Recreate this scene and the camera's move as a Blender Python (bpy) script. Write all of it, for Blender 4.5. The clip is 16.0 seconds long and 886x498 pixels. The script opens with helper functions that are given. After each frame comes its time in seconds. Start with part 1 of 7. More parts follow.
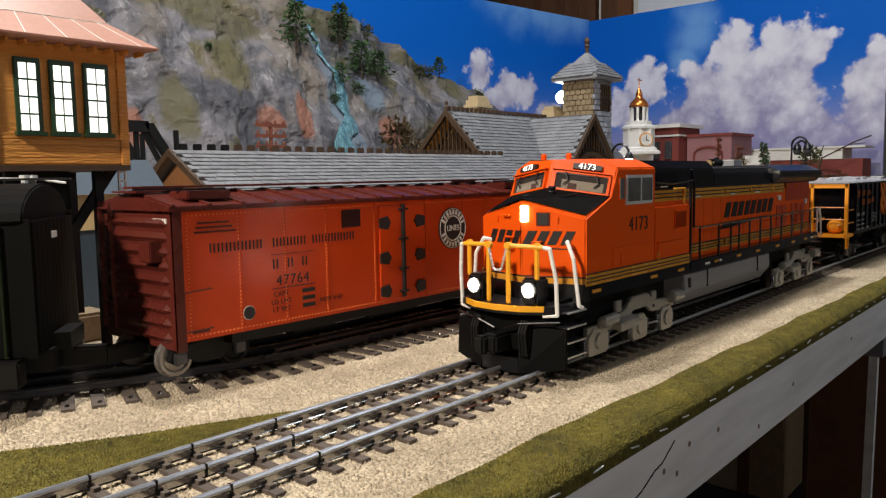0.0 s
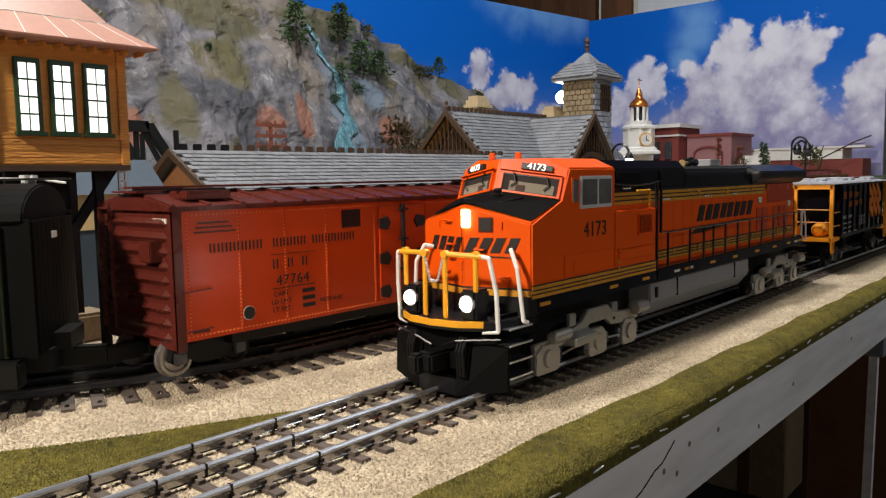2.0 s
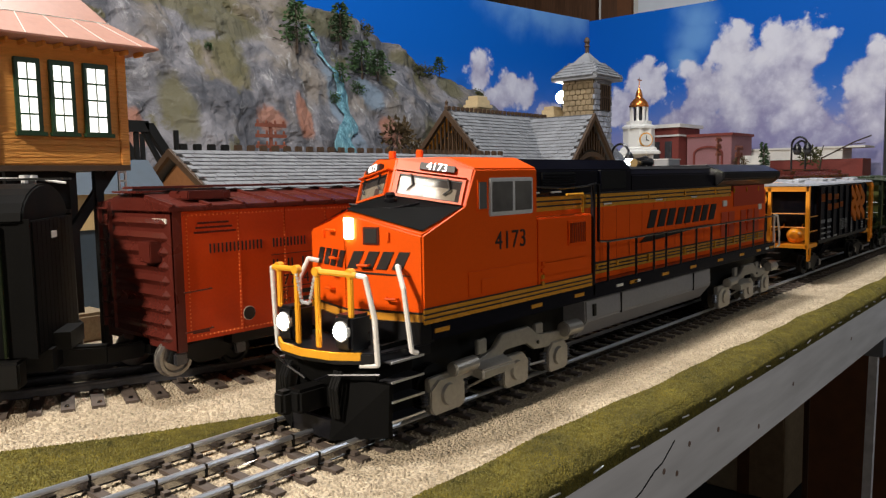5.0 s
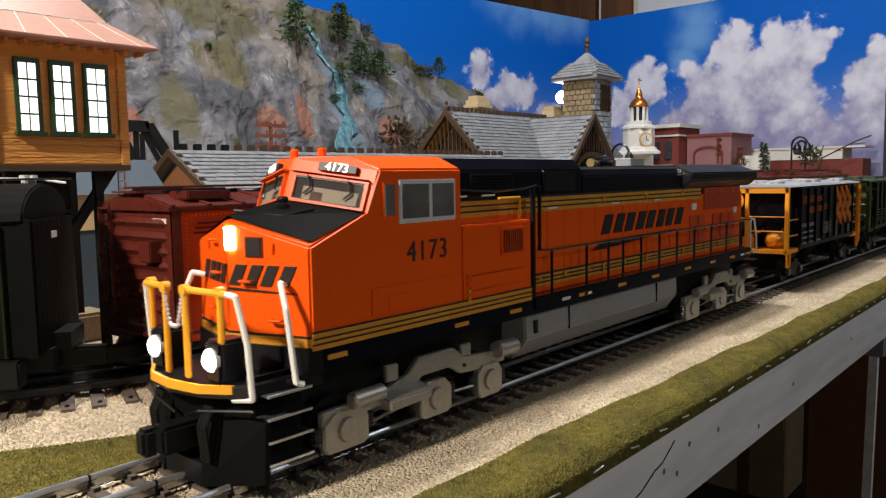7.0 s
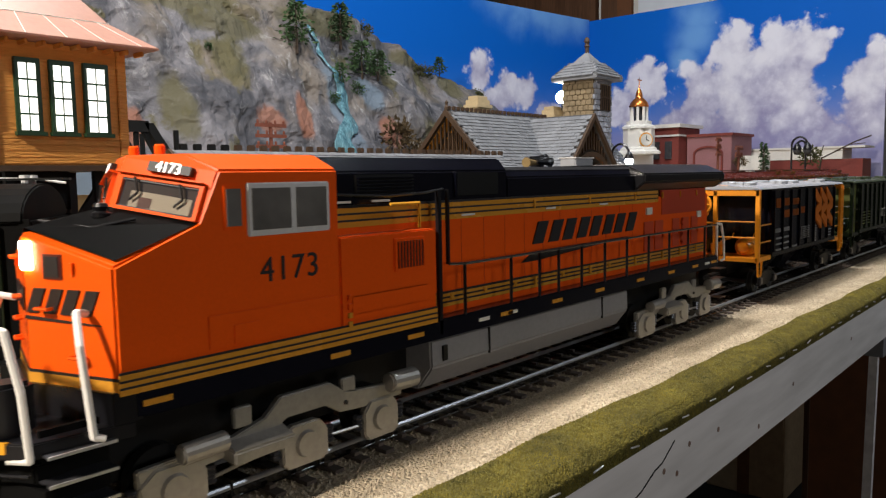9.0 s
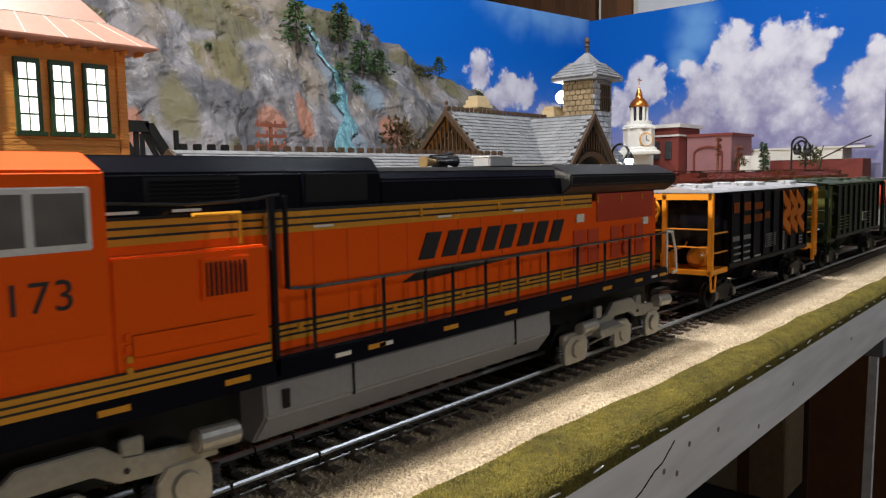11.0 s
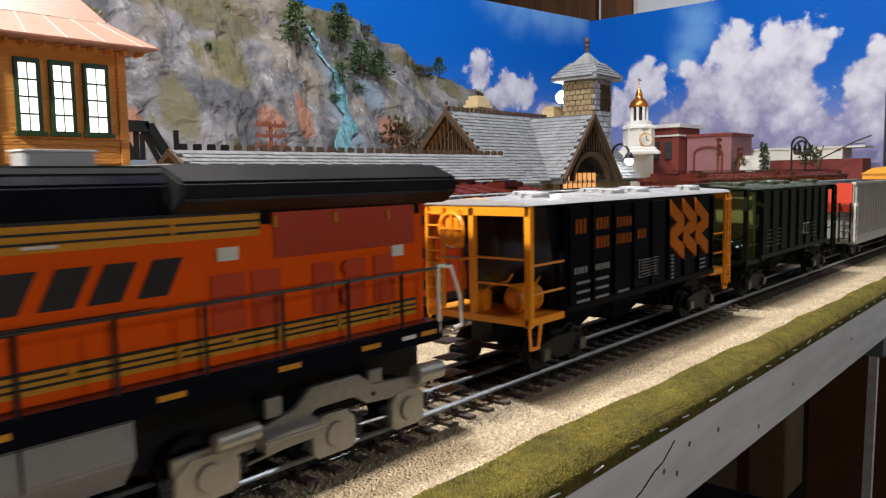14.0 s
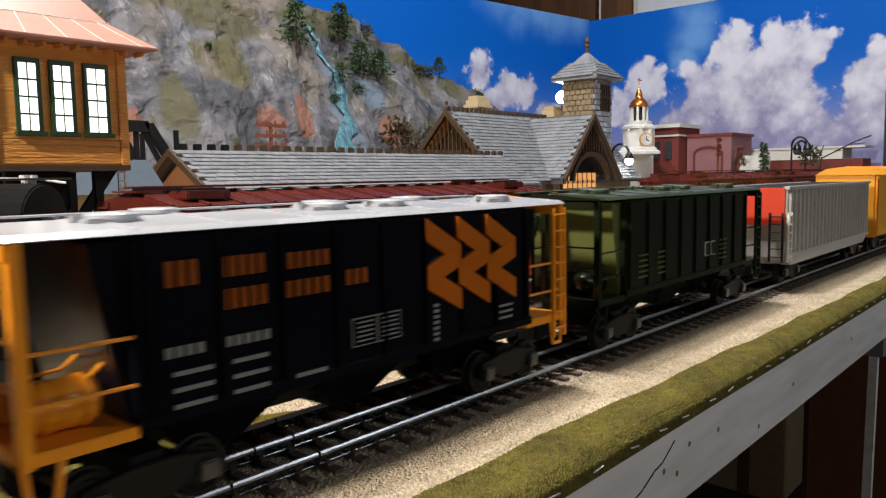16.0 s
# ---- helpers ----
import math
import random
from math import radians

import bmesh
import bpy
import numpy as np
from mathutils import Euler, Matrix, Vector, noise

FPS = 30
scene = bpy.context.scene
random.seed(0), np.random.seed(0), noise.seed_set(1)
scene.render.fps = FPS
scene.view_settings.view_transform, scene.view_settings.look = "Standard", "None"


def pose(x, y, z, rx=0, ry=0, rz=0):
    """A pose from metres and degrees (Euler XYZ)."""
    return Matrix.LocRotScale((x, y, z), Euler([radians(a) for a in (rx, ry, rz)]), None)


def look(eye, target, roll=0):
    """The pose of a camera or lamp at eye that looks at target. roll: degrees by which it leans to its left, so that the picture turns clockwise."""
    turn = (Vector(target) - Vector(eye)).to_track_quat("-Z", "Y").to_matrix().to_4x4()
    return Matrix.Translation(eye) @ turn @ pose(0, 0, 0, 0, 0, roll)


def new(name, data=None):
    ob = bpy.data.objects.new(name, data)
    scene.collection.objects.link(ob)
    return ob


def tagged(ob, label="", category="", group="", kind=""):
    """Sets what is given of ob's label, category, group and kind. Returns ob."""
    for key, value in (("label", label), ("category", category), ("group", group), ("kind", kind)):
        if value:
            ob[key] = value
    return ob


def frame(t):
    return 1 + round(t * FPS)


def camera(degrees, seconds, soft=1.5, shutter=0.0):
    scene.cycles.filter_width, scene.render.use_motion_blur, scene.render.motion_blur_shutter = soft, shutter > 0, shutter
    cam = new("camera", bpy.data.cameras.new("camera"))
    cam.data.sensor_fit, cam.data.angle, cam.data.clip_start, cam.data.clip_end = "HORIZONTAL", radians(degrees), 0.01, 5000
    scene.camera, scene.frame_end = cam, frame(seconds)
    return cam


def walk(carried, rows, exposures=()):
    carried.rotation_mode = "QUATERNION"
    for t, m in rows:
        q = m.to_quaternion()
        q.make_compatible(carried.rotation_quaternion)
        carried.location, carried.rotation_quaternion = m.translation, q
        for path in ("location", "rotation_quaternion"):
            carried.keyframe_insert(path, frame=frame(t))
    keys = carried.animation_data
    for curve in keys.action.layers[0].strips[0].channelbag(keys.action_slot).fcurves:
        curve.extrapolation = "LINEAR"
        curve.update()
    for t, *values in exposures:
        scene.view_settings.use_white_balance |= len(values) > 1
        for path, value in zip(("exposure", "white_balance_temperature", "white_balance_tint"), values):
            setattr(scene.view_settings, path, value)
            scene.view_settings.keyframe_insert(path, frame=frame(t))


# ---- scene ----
cam = camera(60.69, 16.0, soft=1.25, shutter=0.6)
YAW, PITCH = radians(40.891), radians(5.458)
EYE = Vector((0.0, -0.2208, 0.0938))
AIM = EYE + Vector((math.cos(PITCH) * math.cos(YAW), math.cos(PITCH) * math.sin(YAW), -math.sin(PITCH)))
walk(cam, [(0.0, look(EYE, AIM, -1.0)), (16.0, look(EYE, AIM, -1.0))],
     exposures=[(0.0, -0.05), (4.0, 0.0), (7.0, 0.08), (9.0, 0.17), (11.5, 0.42), (12.5, 0.48), (14.5, 0.38), (16.0, 0.26)])

# ---- light: a dim room, a warm lamp before the layout, a ceiling lamp over it, unseen fills
world = bpy.data.worlds.new("world")
scene.world = world
world.use_nodes = True
world.node_tree.nodes["Background"].inputs[0].default_value = (0.9, 0.92, 1.0, 1)
world.node_tree.nodes["Background"].inputs[1].default_value = 0.001


def area_lamp(name, eye, target, size, power, color):
    data = bpy.data.lights.new(name, "AREA")
    data.shape, data.size, data.energy, data.color = "DISK", size, power, color
    ob = new(name, data)
    ob.matrix_world = look(eye, target)
    return ob


area_lamp("lamp_front", (-0.55, 0.03, 0.60), (0.35, 0.12, 0.08), 0.08, 12.5, (1.0, 0.89, 0.76))
area_lamp("lamp_ceiling", (0.40, 0.27, 1.28), (0.42, 0.12, 0.0), 0.10, 19.0, (1.0, 0.96, 0.92))
# added fill lamps, no source seen: they brighten backdrop, train sides and board
area_lamp("lamp_backdrop", (1.15, 0.10, 1.28), (1.7, 0.75, 0.25), 0.3, 5.2, (0.82, 0.92, 1.0))
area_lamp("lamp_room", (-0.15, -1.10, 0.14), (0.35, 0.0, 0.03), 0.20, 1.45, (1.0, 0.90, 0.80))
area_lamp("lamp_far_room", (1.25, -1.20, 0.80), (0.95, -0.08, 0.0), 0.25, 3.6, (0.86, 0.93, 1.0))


# ---- materials
def material(name, color, rough=0.5, metal=0.0, vary=0.12, grain=400.0, bump=0.0, blotch=30.0, second=None, coat=0.0,
             glow=0.0, island=0.0, stretch=(1, 1, 1)):
    m = bpy.data.materials.new(name)
    m.use_nodes = True
    nt = m.node_tree
    b = nt.nodes["Principled BSDF"]
    b.inputs["Roughness"].default_value, b.inputs["Metallic"].default_value = rough, metal
    b.inputs["Coat Weight"].default_value = coat
    N = nt.nodes.new
    tc, mp = N("ShaderNodeTexCoord"), N("ShaderNodeMapping")
    mp.inputs["Scale"].default_value = stretch
    nt.links.new(tc.outputs["Object"], mp.inputs["Vector"])
    fine, wide = N("ShaderNodeTexNoise"), N("ShaderNodeTexNoise")
    fine.inputs["Scale"].default_value, wide.inputs["Scale"].default_value = grain, blotch
    fine.inputs["Detail"].default_value, wide.inputs["Detail"].default_value = 5, 4
    for n in (fine, wide):
        nt.links.new(mp.outputs[0], n.inputs["Vector"])
    add = N("ShaderNodeMath")
    add.operation = "ADD"
    nt.links.new(fine.outputs[0], add.inputs[0])
    nt.links.new(wide.outputs[0], add.inputs[1])
    ramp = N("ShaderNodeMapRange")
    ramp.inputs["From Min"].default_value, ramp.inputs["From Max"].default_value = 0.65, 1.35
    nt.links.new(add.outputs[0], ramp.inputs[0])
    mix = N("ShaderNodeMix")
    mix.data_type = "RGBA"
    lo = tuple(c * (1 - vary) for c in color)
    hi = second or tuple(min(1, c * (1 + vary)) for c in color)
    mix.inputs["A"].default_value, mix.inputs["B"].default_value = (*lo, 1), (*hi, 1)
    nt.links.new(ramp.outputs[0], mix.inputs["Factor"])
    out = mix.outputs["Result"]
    if island:
        info, hsv = N("ShaderNodeObjectInfo"), N("ShaderNodeHueSaturation")
        geo, s2 = N("ShaderNodeNewGeometry"), N("ShaderNodeMath")
        s2.operation = "ADD"
        nt.links.new(info.outputs["Random"], s2.inputs[0])
        nt.links.new(geo.outputs["Random Per Island"], s2.inputs[1])
        r2 = N("ShaderNodeMapRange")
        r2.inputs["From Max"].default_value = 2.0
        r2.inputs["To Min"].default_value, r2.inputs["To Max"].default_value = 1 - island, 1 + island
        nt.links.new(s2.outputs[0], r2.inputs[0])
        nt.links.new(r2.outputs[0], hsv.inputs["Value"])
        nt.links.new(out, hsv.inputs["Color"])
        out = hsv.outputs[0]
    nt.links.new(out, b.inputs["Base Color"])
    rr = N("ShaderNodeMapRange")
    rr.inputs["To Min"].default_value, rr.inputs["To Max"].default_value = max(0, rough - 0.08), min(1, rough + 0.08)
    nt.links.new(wide.outputs[0], rr.inputs[0])
    nt.links.new(rr.outputs[0], b.inputs["Roughness"])
    if bump:
        bp = N("ShaderNodeBump")
        bp.inputs["Strength"].default_value, bp.inputs["Distance"].default_value = 1.0, bump
        nt.links.new(fine.outputs[0], bp.inputs["Height"])
        nt.links.new(bp.outputs[0], b.inputs["Normal"])
    if glow:
        nt.links.new(out, b.inputs["Emission Color"])
        b.inputs["Emission Strength"].default_value = glow
    return m


def gritty(name, dark, light, scale, bump, rough=0.95, grain=330.0):
    """Rough grains glued to a mat: cells with a bump."""
    m = material(name, dark, rough, 0, 0.15, grain, 0, 38.0, light)
    nt = m.node_tree
    N = nt.nodes.new
    tc, vo, bp = N("ShaderNodeTexCoord"), N("ShaderNodeTexVoronoi"), N("ShaderNodeBump")
    vo.inputs["Scale"].default_value = scale
    nt.links.new(tc.outputs["Object"], vo.inputs["Vector"])
    bp.inputs["Strength"].default_value, bp.inputs["Distance"].default_value = 1.0, bump
    bp.invert = True
    nt.links.new(vo.outputs["Distance"], bp.inputs["Height"])
    nt.links.new(bp.outputs[0], nt.nodes["Principled BSDF"].inputs["Normal"])
    return m


def glass(name, color=(1, 1, 1), rough=0.02, alpha=0.25):
    m = bpy.data.materials.new(name)
    m.use_nodes = True
    b = m.node_tree.nodes["Principled BSDF"]
    b.inputs["Base Color"].default_value, b.inputs["Roughness"].default_value = (*color, 1), rough
    b.inputs["Alpha"].default_value = alpha
    return m


ORANGE = material("orange_paint", (0.77, 0.090, 0.004), 0.36, 0, 0.05, 900, 0.00001, 14)
ORANGE.node_tree.nodes["Principled BSDF"].inputs["Specular IOR Level"].default_value = 0.18
GOLD = material("gold_paint", (0.60, 0.27, 0.03), 0.27, 0, 0.06, 900)
BLACK = material("black_paint", (0.007, 0.007, 0.009), 0.30, 0, 0.2, 700)
NAVY = material("blue_black_paint", (0.0035, 0.004, 0.009), 0.20, 0, 0.2, 700)
GREY = material("grey_paint", (0.22, 0.22, 0.235), 0.40, 0, 0.1, 500)
SILVER = material("dull_silver_paint", (0.36, 0.345, 0.32), 0.34, 0.5, 0.15, 500, 0.00004)
ALU = material("bare_metal_frame", (0.72, 0.72, 0.72), 0.35, 0.2, 0.1, 600)
WHITE = material("white_paint", (0.80, 0.78, 0.74), 0.45, 0, 0.05, 600)
YELLOW = material("yellow_paint", (0.78, 0.36, 0.02), 0.42, 0, 0.06, 600)
FADED = material("faded_orange_lettering", (0.27, 0.066, 0.007), 0.45, 0, 0.2, 900)
FADED.node_tree.nodes["Principled BSDF"].inputs["Specular IOR Level"].default_value = 0.2
AMBER = material("amber_orange_paint", (0.84, 0.31, 0.016), 0.36, 0, 0.07, 600)
DARK = material("matt_black_plastic_and_shade", (0.006, 0.006, 0.006), 0.5, 0, 0.25, 600)
DARK.node_tree.nodes["Principled BSDF"].inputs["Specular IOR Level"].default_value = 0.25
STEEL = material("worn_steel", (0.70, 0.70, 0.72), 0.34, 0.65, 0.15, 700, 0, 60)
RAILTOP = material("polished_rail", (0.42, 0.44, 0.48), 0.36, 0.75, 0.10, 700, 0, 60)
RAILSIDE = material("dark_steel", (0.075, 0.075, 0.085), 0.30, 0.6, 0.2, 700)
RAILGREY = material("dull_grey_rail_side", (0.30, 0.295, 0.29), 0.16, 1.0, 0.15, 700)
TIE = material("dark_brown_tie", (0.075, 0.057, 0.046), 0.75, 0, 0.25, 900, 0.0002, 60, island=0.3, stretch=(1, 0.2, 1))
BALLAST = gritty("sand_coloured_ballast_mat", (0.30, 0.235, 0.15), (0.64, 0.54, 0.39), 720, 0.0013, grain=520.0)
TURF = gritty("olive_turf_mat", (0.040, 0.036, 0.004), (0.190, 0.165, 0.022), 1500, 0.0008, grain=620.0)
BOARD = material("whitewashed_board", (0.70, 0.68, 0.67), 0.7, 0, 0.22, 90, 0.0004, 12, (0.90, 0.88, 0.88), stretch=(0.12, 1, 1))
OXIDE = material("reddish_brown_paint", (0.088, 0.016, 0.011), 0.28, 0, 0.16, 500)
REEFER = material("orange_red_reefer_paint", (0.60, 0.056, 0.006), 0.30, 0, 0.07, 700, 0.00002, 12)
OLIVE = material("dark_olive_paint", (0.008, 0.013, 0.006), 0.20, 0, 0.15, 500)
OLIVE_L = material("pale_olive", (0.10, 0.115, 0.03), 0.45, 0, 0.12, 500)
RED = material("bright_red_paint", (0.60, 0.045, 0.015), 0.4, 0, 0.06, 500)
HOPTOP = material("pale_grey_roof_paint", (0.37, 0.385, 0.42), 0.24, 0, 0.08, 500)
COALSIL = material("silver_grey_car_paint", (0.55, 0.54, 0.52), 0.42, 0.25, 0.12, 400)
SMOKED = glass("dim_cab_glass", (0.05, 0.05, 0.06), 0.05, 0.18)
SMOKED.node_tree.nodes["Principled BSDF"].inputs["Specular IOR Level"].default_value = 0.08
LIT = material("lit_lens", (1.0, 0.96, 0.88), 0.3, 0, 0.01, 50, glow=28.0)
LITNUM = material("lit_number_board", (1.0, 0.97, 0.92), 0.3, 0, 0.01, 50, glow=1.1)
CABDARK = material("dim_cab_interior", (0.05, 0.035, 0.025), 0.9, 0, 0.2, 80)
RUSTY_SEAT = material("brown_seat", (0.12, 0.05, 0.03), 0.7, 0, 0.2, 200)
CREAM = material("cream_cab_interior", (0.50, 0.43, 0.32), 0.85, 0, 0.08, 300)
INK = material("black_lettering", (0.012, 0.010, 0.010), 0.5, 0, 0.1, 600)
PALE = material("pale_lettering", (0.70, 0.68, 0.62), 0.5, 0, 0.1, 600)


# ---- mesh helpers
def bx(bm, x0, x1, y0, y1, z0, z1):
    vs = [bm.verts.new((x, y, z)) for x in (x0, x1) for y in (y0, y1) for z in (z0, z1)]
    for f in ((0, 1, 3, 2), (4, 6, 7, 5), (0, 4, 5, 1), (2, 3, 7, 6), (0, 2, 6, 4), (1, 5, 7, 3)):
        bm.faces.new([vs[i] for i in f])
    return bm


def prism(bm, pts, axis, a, b):
    """Extrude a closed outline along an axis: pts are the other two coordinates, in xyz order."""
    def at(p, v):
        return {"x": (v, p[0], p[1]), "y": (p[0], v, p[1]), "z": (p[0], p[1], v)}[axis]
    lo, hi = [bm.verts.new(at(p, a)) for p in pts], [bm.verts.new(at(p, b)) for p in pts]
    n = len(pts)
    bm.faces.new(lo), bm.faces.new(hi[::-1])
    for i in range(n):
        bm.faces.new((lo[i], hi[i], hi[(i + 1) % n], lo[(i + 1) % n]))
    return bm


def hull(bm, rings, caps=True):
    """Skin a row of rings with equal counts."""
    rows = [[bm.verts.new(p) for p in ring] for ring in rings]
    n = len(rows[0])
    for a, b in zip(rows, rows[1:]):
        for i in range(n):
            bm.faces.new((a[i], a[(i + 1) % n], b[(i + 1) % n], b[i]))
    if caps:
        bm.faces.new(rows[0][::-1]), bm.faces.new(rows[-1])
    return bm


def cyl(bm, p, q, r, n=12, r2=None):
    p, q = Vector(p), Vector(q)
    t = (q - p).to_track_quat("Z", "Y")
    r2 = r if r2 is None else r2
    c = [(math.cos(2 * math.pi * i / n), math.sin(2 * math.pi * i / n)) for i in range(n)]
    return hull(bm, [[p + t @ Vector((r * a, r * b, 0)) for a, b in c], [q + t @ Vector((r2 * a, r2 * b, 0)) for a, b in c]])


def tube(bm, pts, r, n=6):
    for p, q in zip(pts, pts[1:]):
        cyl(bm, p, q, r, n)
    for p in pts[1:-1]:
        bmesh.ops.create_icosphere(bm, subdivisions=1, radius=r, matrix=Matrix.Translation(p))
    return bm


def lathe(bm, profile, centre, n=16):
    """Turn (r, z) about a vertical axis."""
    x, y, z0 = centre
    return hull(bm, [[(x + r * math.cos(2 * math.pi * i / n), y + r * math.sin(2 * math.pi * i / n), z0 + z) for i in range(n)] for r, z in profile])


def B():
    return bmesh.new()


def part(name, bm, mat, parent, label="", bevel=0.0, smooth=False):
    bmesh.ops.recalc_face_normals(bm, faces=bm.faces)
    if bevel:
        es = [e for e in bm.edges if len(e.link_faces) == 2 and e.calc_face_angle(0) > 0.5]
        bmesh.ops.bevel(bm, geom=es, offset=bevel, segments=2, affect="EDGES", clamp_overlap=True)
    me = bpy.data.meshes.new(name)
    bm.to_mesh(me)
    bm.free()
    me.materials.append(mat)
    if smooth:
        for p in me.polygons:
            p.use_smooth = True
    ob = new(name, me)
    ob.parent = parent
    if label:
        ob["label"] = label
    return ob


def thing(name, label, category, group="", kind="", m=None):
    ob = new(name)
    ob.empty_display_size = 0.02
    if m is not None:
        ob.matrix_world = m
    return tagged(ob, label, category, group, kind)


def solid(name, bm, mat, label, category, group="", kind="", bevel=0.0, smooth=False, m=None):
    ob = part(name, bm, mat, None, "", bevel, smooth)
    if m is not None:
        ob.matrix_world = m
    return tagged(ob, label, category, group, kind)


def lettering(name, text, size, m, mat, parent, spread=1.0, thick=0.00012):
    """Raised letters in the built-in font, as a mesh; m places them in the parent's space (x along, y up, z out)."""
    cu = bpy.data.curves.new(name, "FONT")
    cu.body, cu.size, cu.extrude, cu.align_x, cu.align_y = text, size, thick, "CENTER", "CENTER"
    cu.space_character = spread
    tmp = new("tmp", cu)
    me = bpy.data.meshes.new_from_object(tmp.evaluated_get(bpy.context.evaluated_depsgraph_get()))
    bpy.data.objects.remove(tmp)
    me.materials.clear()
    me.materials.append(mat)
    ob = new(name, me)
    ob.parent, ob.matrix_basis = parent, m
    return ob


def facing(x, y, z, way="-y"):
    """Pose of writing on a wall that faces -y or -x."""
    if way == "-y":
        return Matrix.Translation((x, y, z)) @ Euler((radians(90), 0, 0)).to_matrix().to_4x4()
    return Matrix.Translation((x, y, z)) @ Euler((radians(90), 0, radians(-90))).to_matrix().to_4x4()


# ---- ground and table
def edge_y(x):
    k = min(1.0, max(0.0, (x - 0.20) / 0.70))
    return -0.0632 - 0.0125 * k * (1.6 - 0.6 * k) - 0.0009 * math.sin(x * 43) - 0.0006 * math.sin(x * 101)


def sheet(bm, x0, x1, ylo, yhi, z, nx=60, lip=0.0):
    xs = [x0 + (x1 - x0) * i / nx for i in range(nx + 1)]
    lo = [bm.verts.new((x, ylo(x), z)) for x in xs]
    hi = [bm.verts.new((x, yhi(x), z)) for x in xs]
    for i in range(nx):
        bm.faces.new((lo[i], lo[i + 1], hi[i + 1], hi[i]))
    return bm


bm = bx(B(), -1.6, 2.3, -0.0845, 1.7, -0.030, -0.0062)
solid("ground", bm, BALLAST, "sand-coloured gritty ballast mat over the layout table", "ground", kind="structure")
GZ = -0.0062


def track2_y(x):
    return 0.1310 + (0.0 if x > 0.29 else 1.6 * (0.29 - x) ** 2 if x > 0.06 else 0.0846 + 0.736 * (0.06 - x))


# turf along the table's edge, rounded over it
bm = B()
xs = [-1.6 + 3.9 * i / 160 for i in range(161)]
rows = []
for x in xs:
    ye = edge_y(x)
    rows.append([bm.verts.new(p) for p in ((x, ye, GZ + 0.0004), (x, ye - 0.002, GZ + 0.0012), (x, -0.0810, GZ + 0.0014), (x, -0.0860, GZ + 0.0008), (x, -0.0892, GZ - 0.0030), (x, -0.0896, GZ - 0.0086))])
for a, b in zip(rows, rows[1:]):
    for i in range(5):
        bm.faces.new((a[i], b[i], b[i + 1], a[i + 1]))
turf = solid("turf_strip", bm, TURF, "olive green turf mat wrapped over the table edge", "turf", kind="structure", smooth=True)

# turf between the two tracks
bm = B()
sheet(bm, -1.0, 0.20, lambda x: 0.031 + 0.16 * max(0.0, 0.02 - x) ** 2, lambda x: min(track2_y(x) - 0.045, 0.0305 + 0.55 * (0.20 - x) + 0.003 * math.sin(x * 40)), GZ + 0.0008, 90)
solid("turf_between_tracks", bm, TURF, "wedge of olive green turf between two tracks", "turf", kind="structure")

# fascia board with a split and knots
bm = bx(B(), -1.6, 2.3, -0.0885, -0.070, -0.0510, -0.0150)
bmesh.ops.bevel(bm, geom=[e for e in bm.edges], offset=0.0008, segments=1, affect="EDGES")
fascia = solid("fascia_board", bm, BOARD, "whitewashed wooden board under the table edge", "board", kind="structure")
for i in range(46):
    x = 0.05 + i * 0.0262 + random.uniform(-0.004, 0.004)
    bm = bx(B(), -0.0034, 0.0034, -0.0003, 0.0002, -0.0002, 0.0003)
    m = Matrix.Translation((x, -0.0898, GZ - 0.0056)) @ Euler((0.25, random.uniform(-0.15, 0.15), 0)).to_matrix().to_4x4()
    solid("staple", bm, STEEL, "steel staple holding the turf mat", "staple", "staples along the edge", m=m)

# split and knots in the board
crack = B()
pts = [(0.2480, -0.0395), (0.2600, -0.0350), (0.2710, -0.0328), (0.2830, -0.0280), (0.2900, -0.0268), (0.3020, -0.0205)]
for (xa, za), (xb, zb) in zip(pts, pts[1:]):
    prism(crack, [(xa, za - 0.0003), (xb, zb - 0.0003), (xb, zb + 0.0003), (xa, za + 0.0003)], "y", -0.0888, -0.0880)
part("split", crack, DARK, fascia, "dark split in the wood")
KNOT = material("wood_knot", (0.20, 0.13, 0.10), 0.8, 0, 0.3, 300)
for x, z in ((0.292, -0.031), (0.318, -0.0265), (0.352, -0.0290), (0.305, -0.036), (0.47, -0.033), (0.61, -0.030), (0.41, -0.043)):
    part("knot", cyl(B(), (x, -0.0880, z), (x, -0.0887, z), 0.0013, 12), KNOT, fascia)


# ---- tracks
def rail_mesh(path, off):
    bm, bh = B(), B()
    rings, tops = [], []
    for i, (x, y) in enumerate(path):
        a, b = path[max(0, i - 1)], path[min(len(path) - 1, i + 1)]
        d = Vector((b[0] - a[0], b[1] - a[1])).normalized()
        n = Vector((-d.y, d.x))
        def at(o, z):
            return (x + n.x * (off + o), y + n.y * (off + o), z)
        rings.append([at(-0.0012, -0.0044), at(-0.0006, -0.0040), at(-0.0006, -0.002), at(-0.0009, -0.0014),
                      at(0.0009, -0.0014), at(0.0006, -0.002), at(0.0006, -0.0040), at(0.0012, -0.0044)])
        tops.append([at(-0.0009, -0.0015), at(-0.0009, -0.0007), at(-0.0005, 0), at(0.0005, 0), at(0.0009, -0.0007), at(0.0009, -0.0015)])
    return hull(bm, rings), hull(bh, tops)


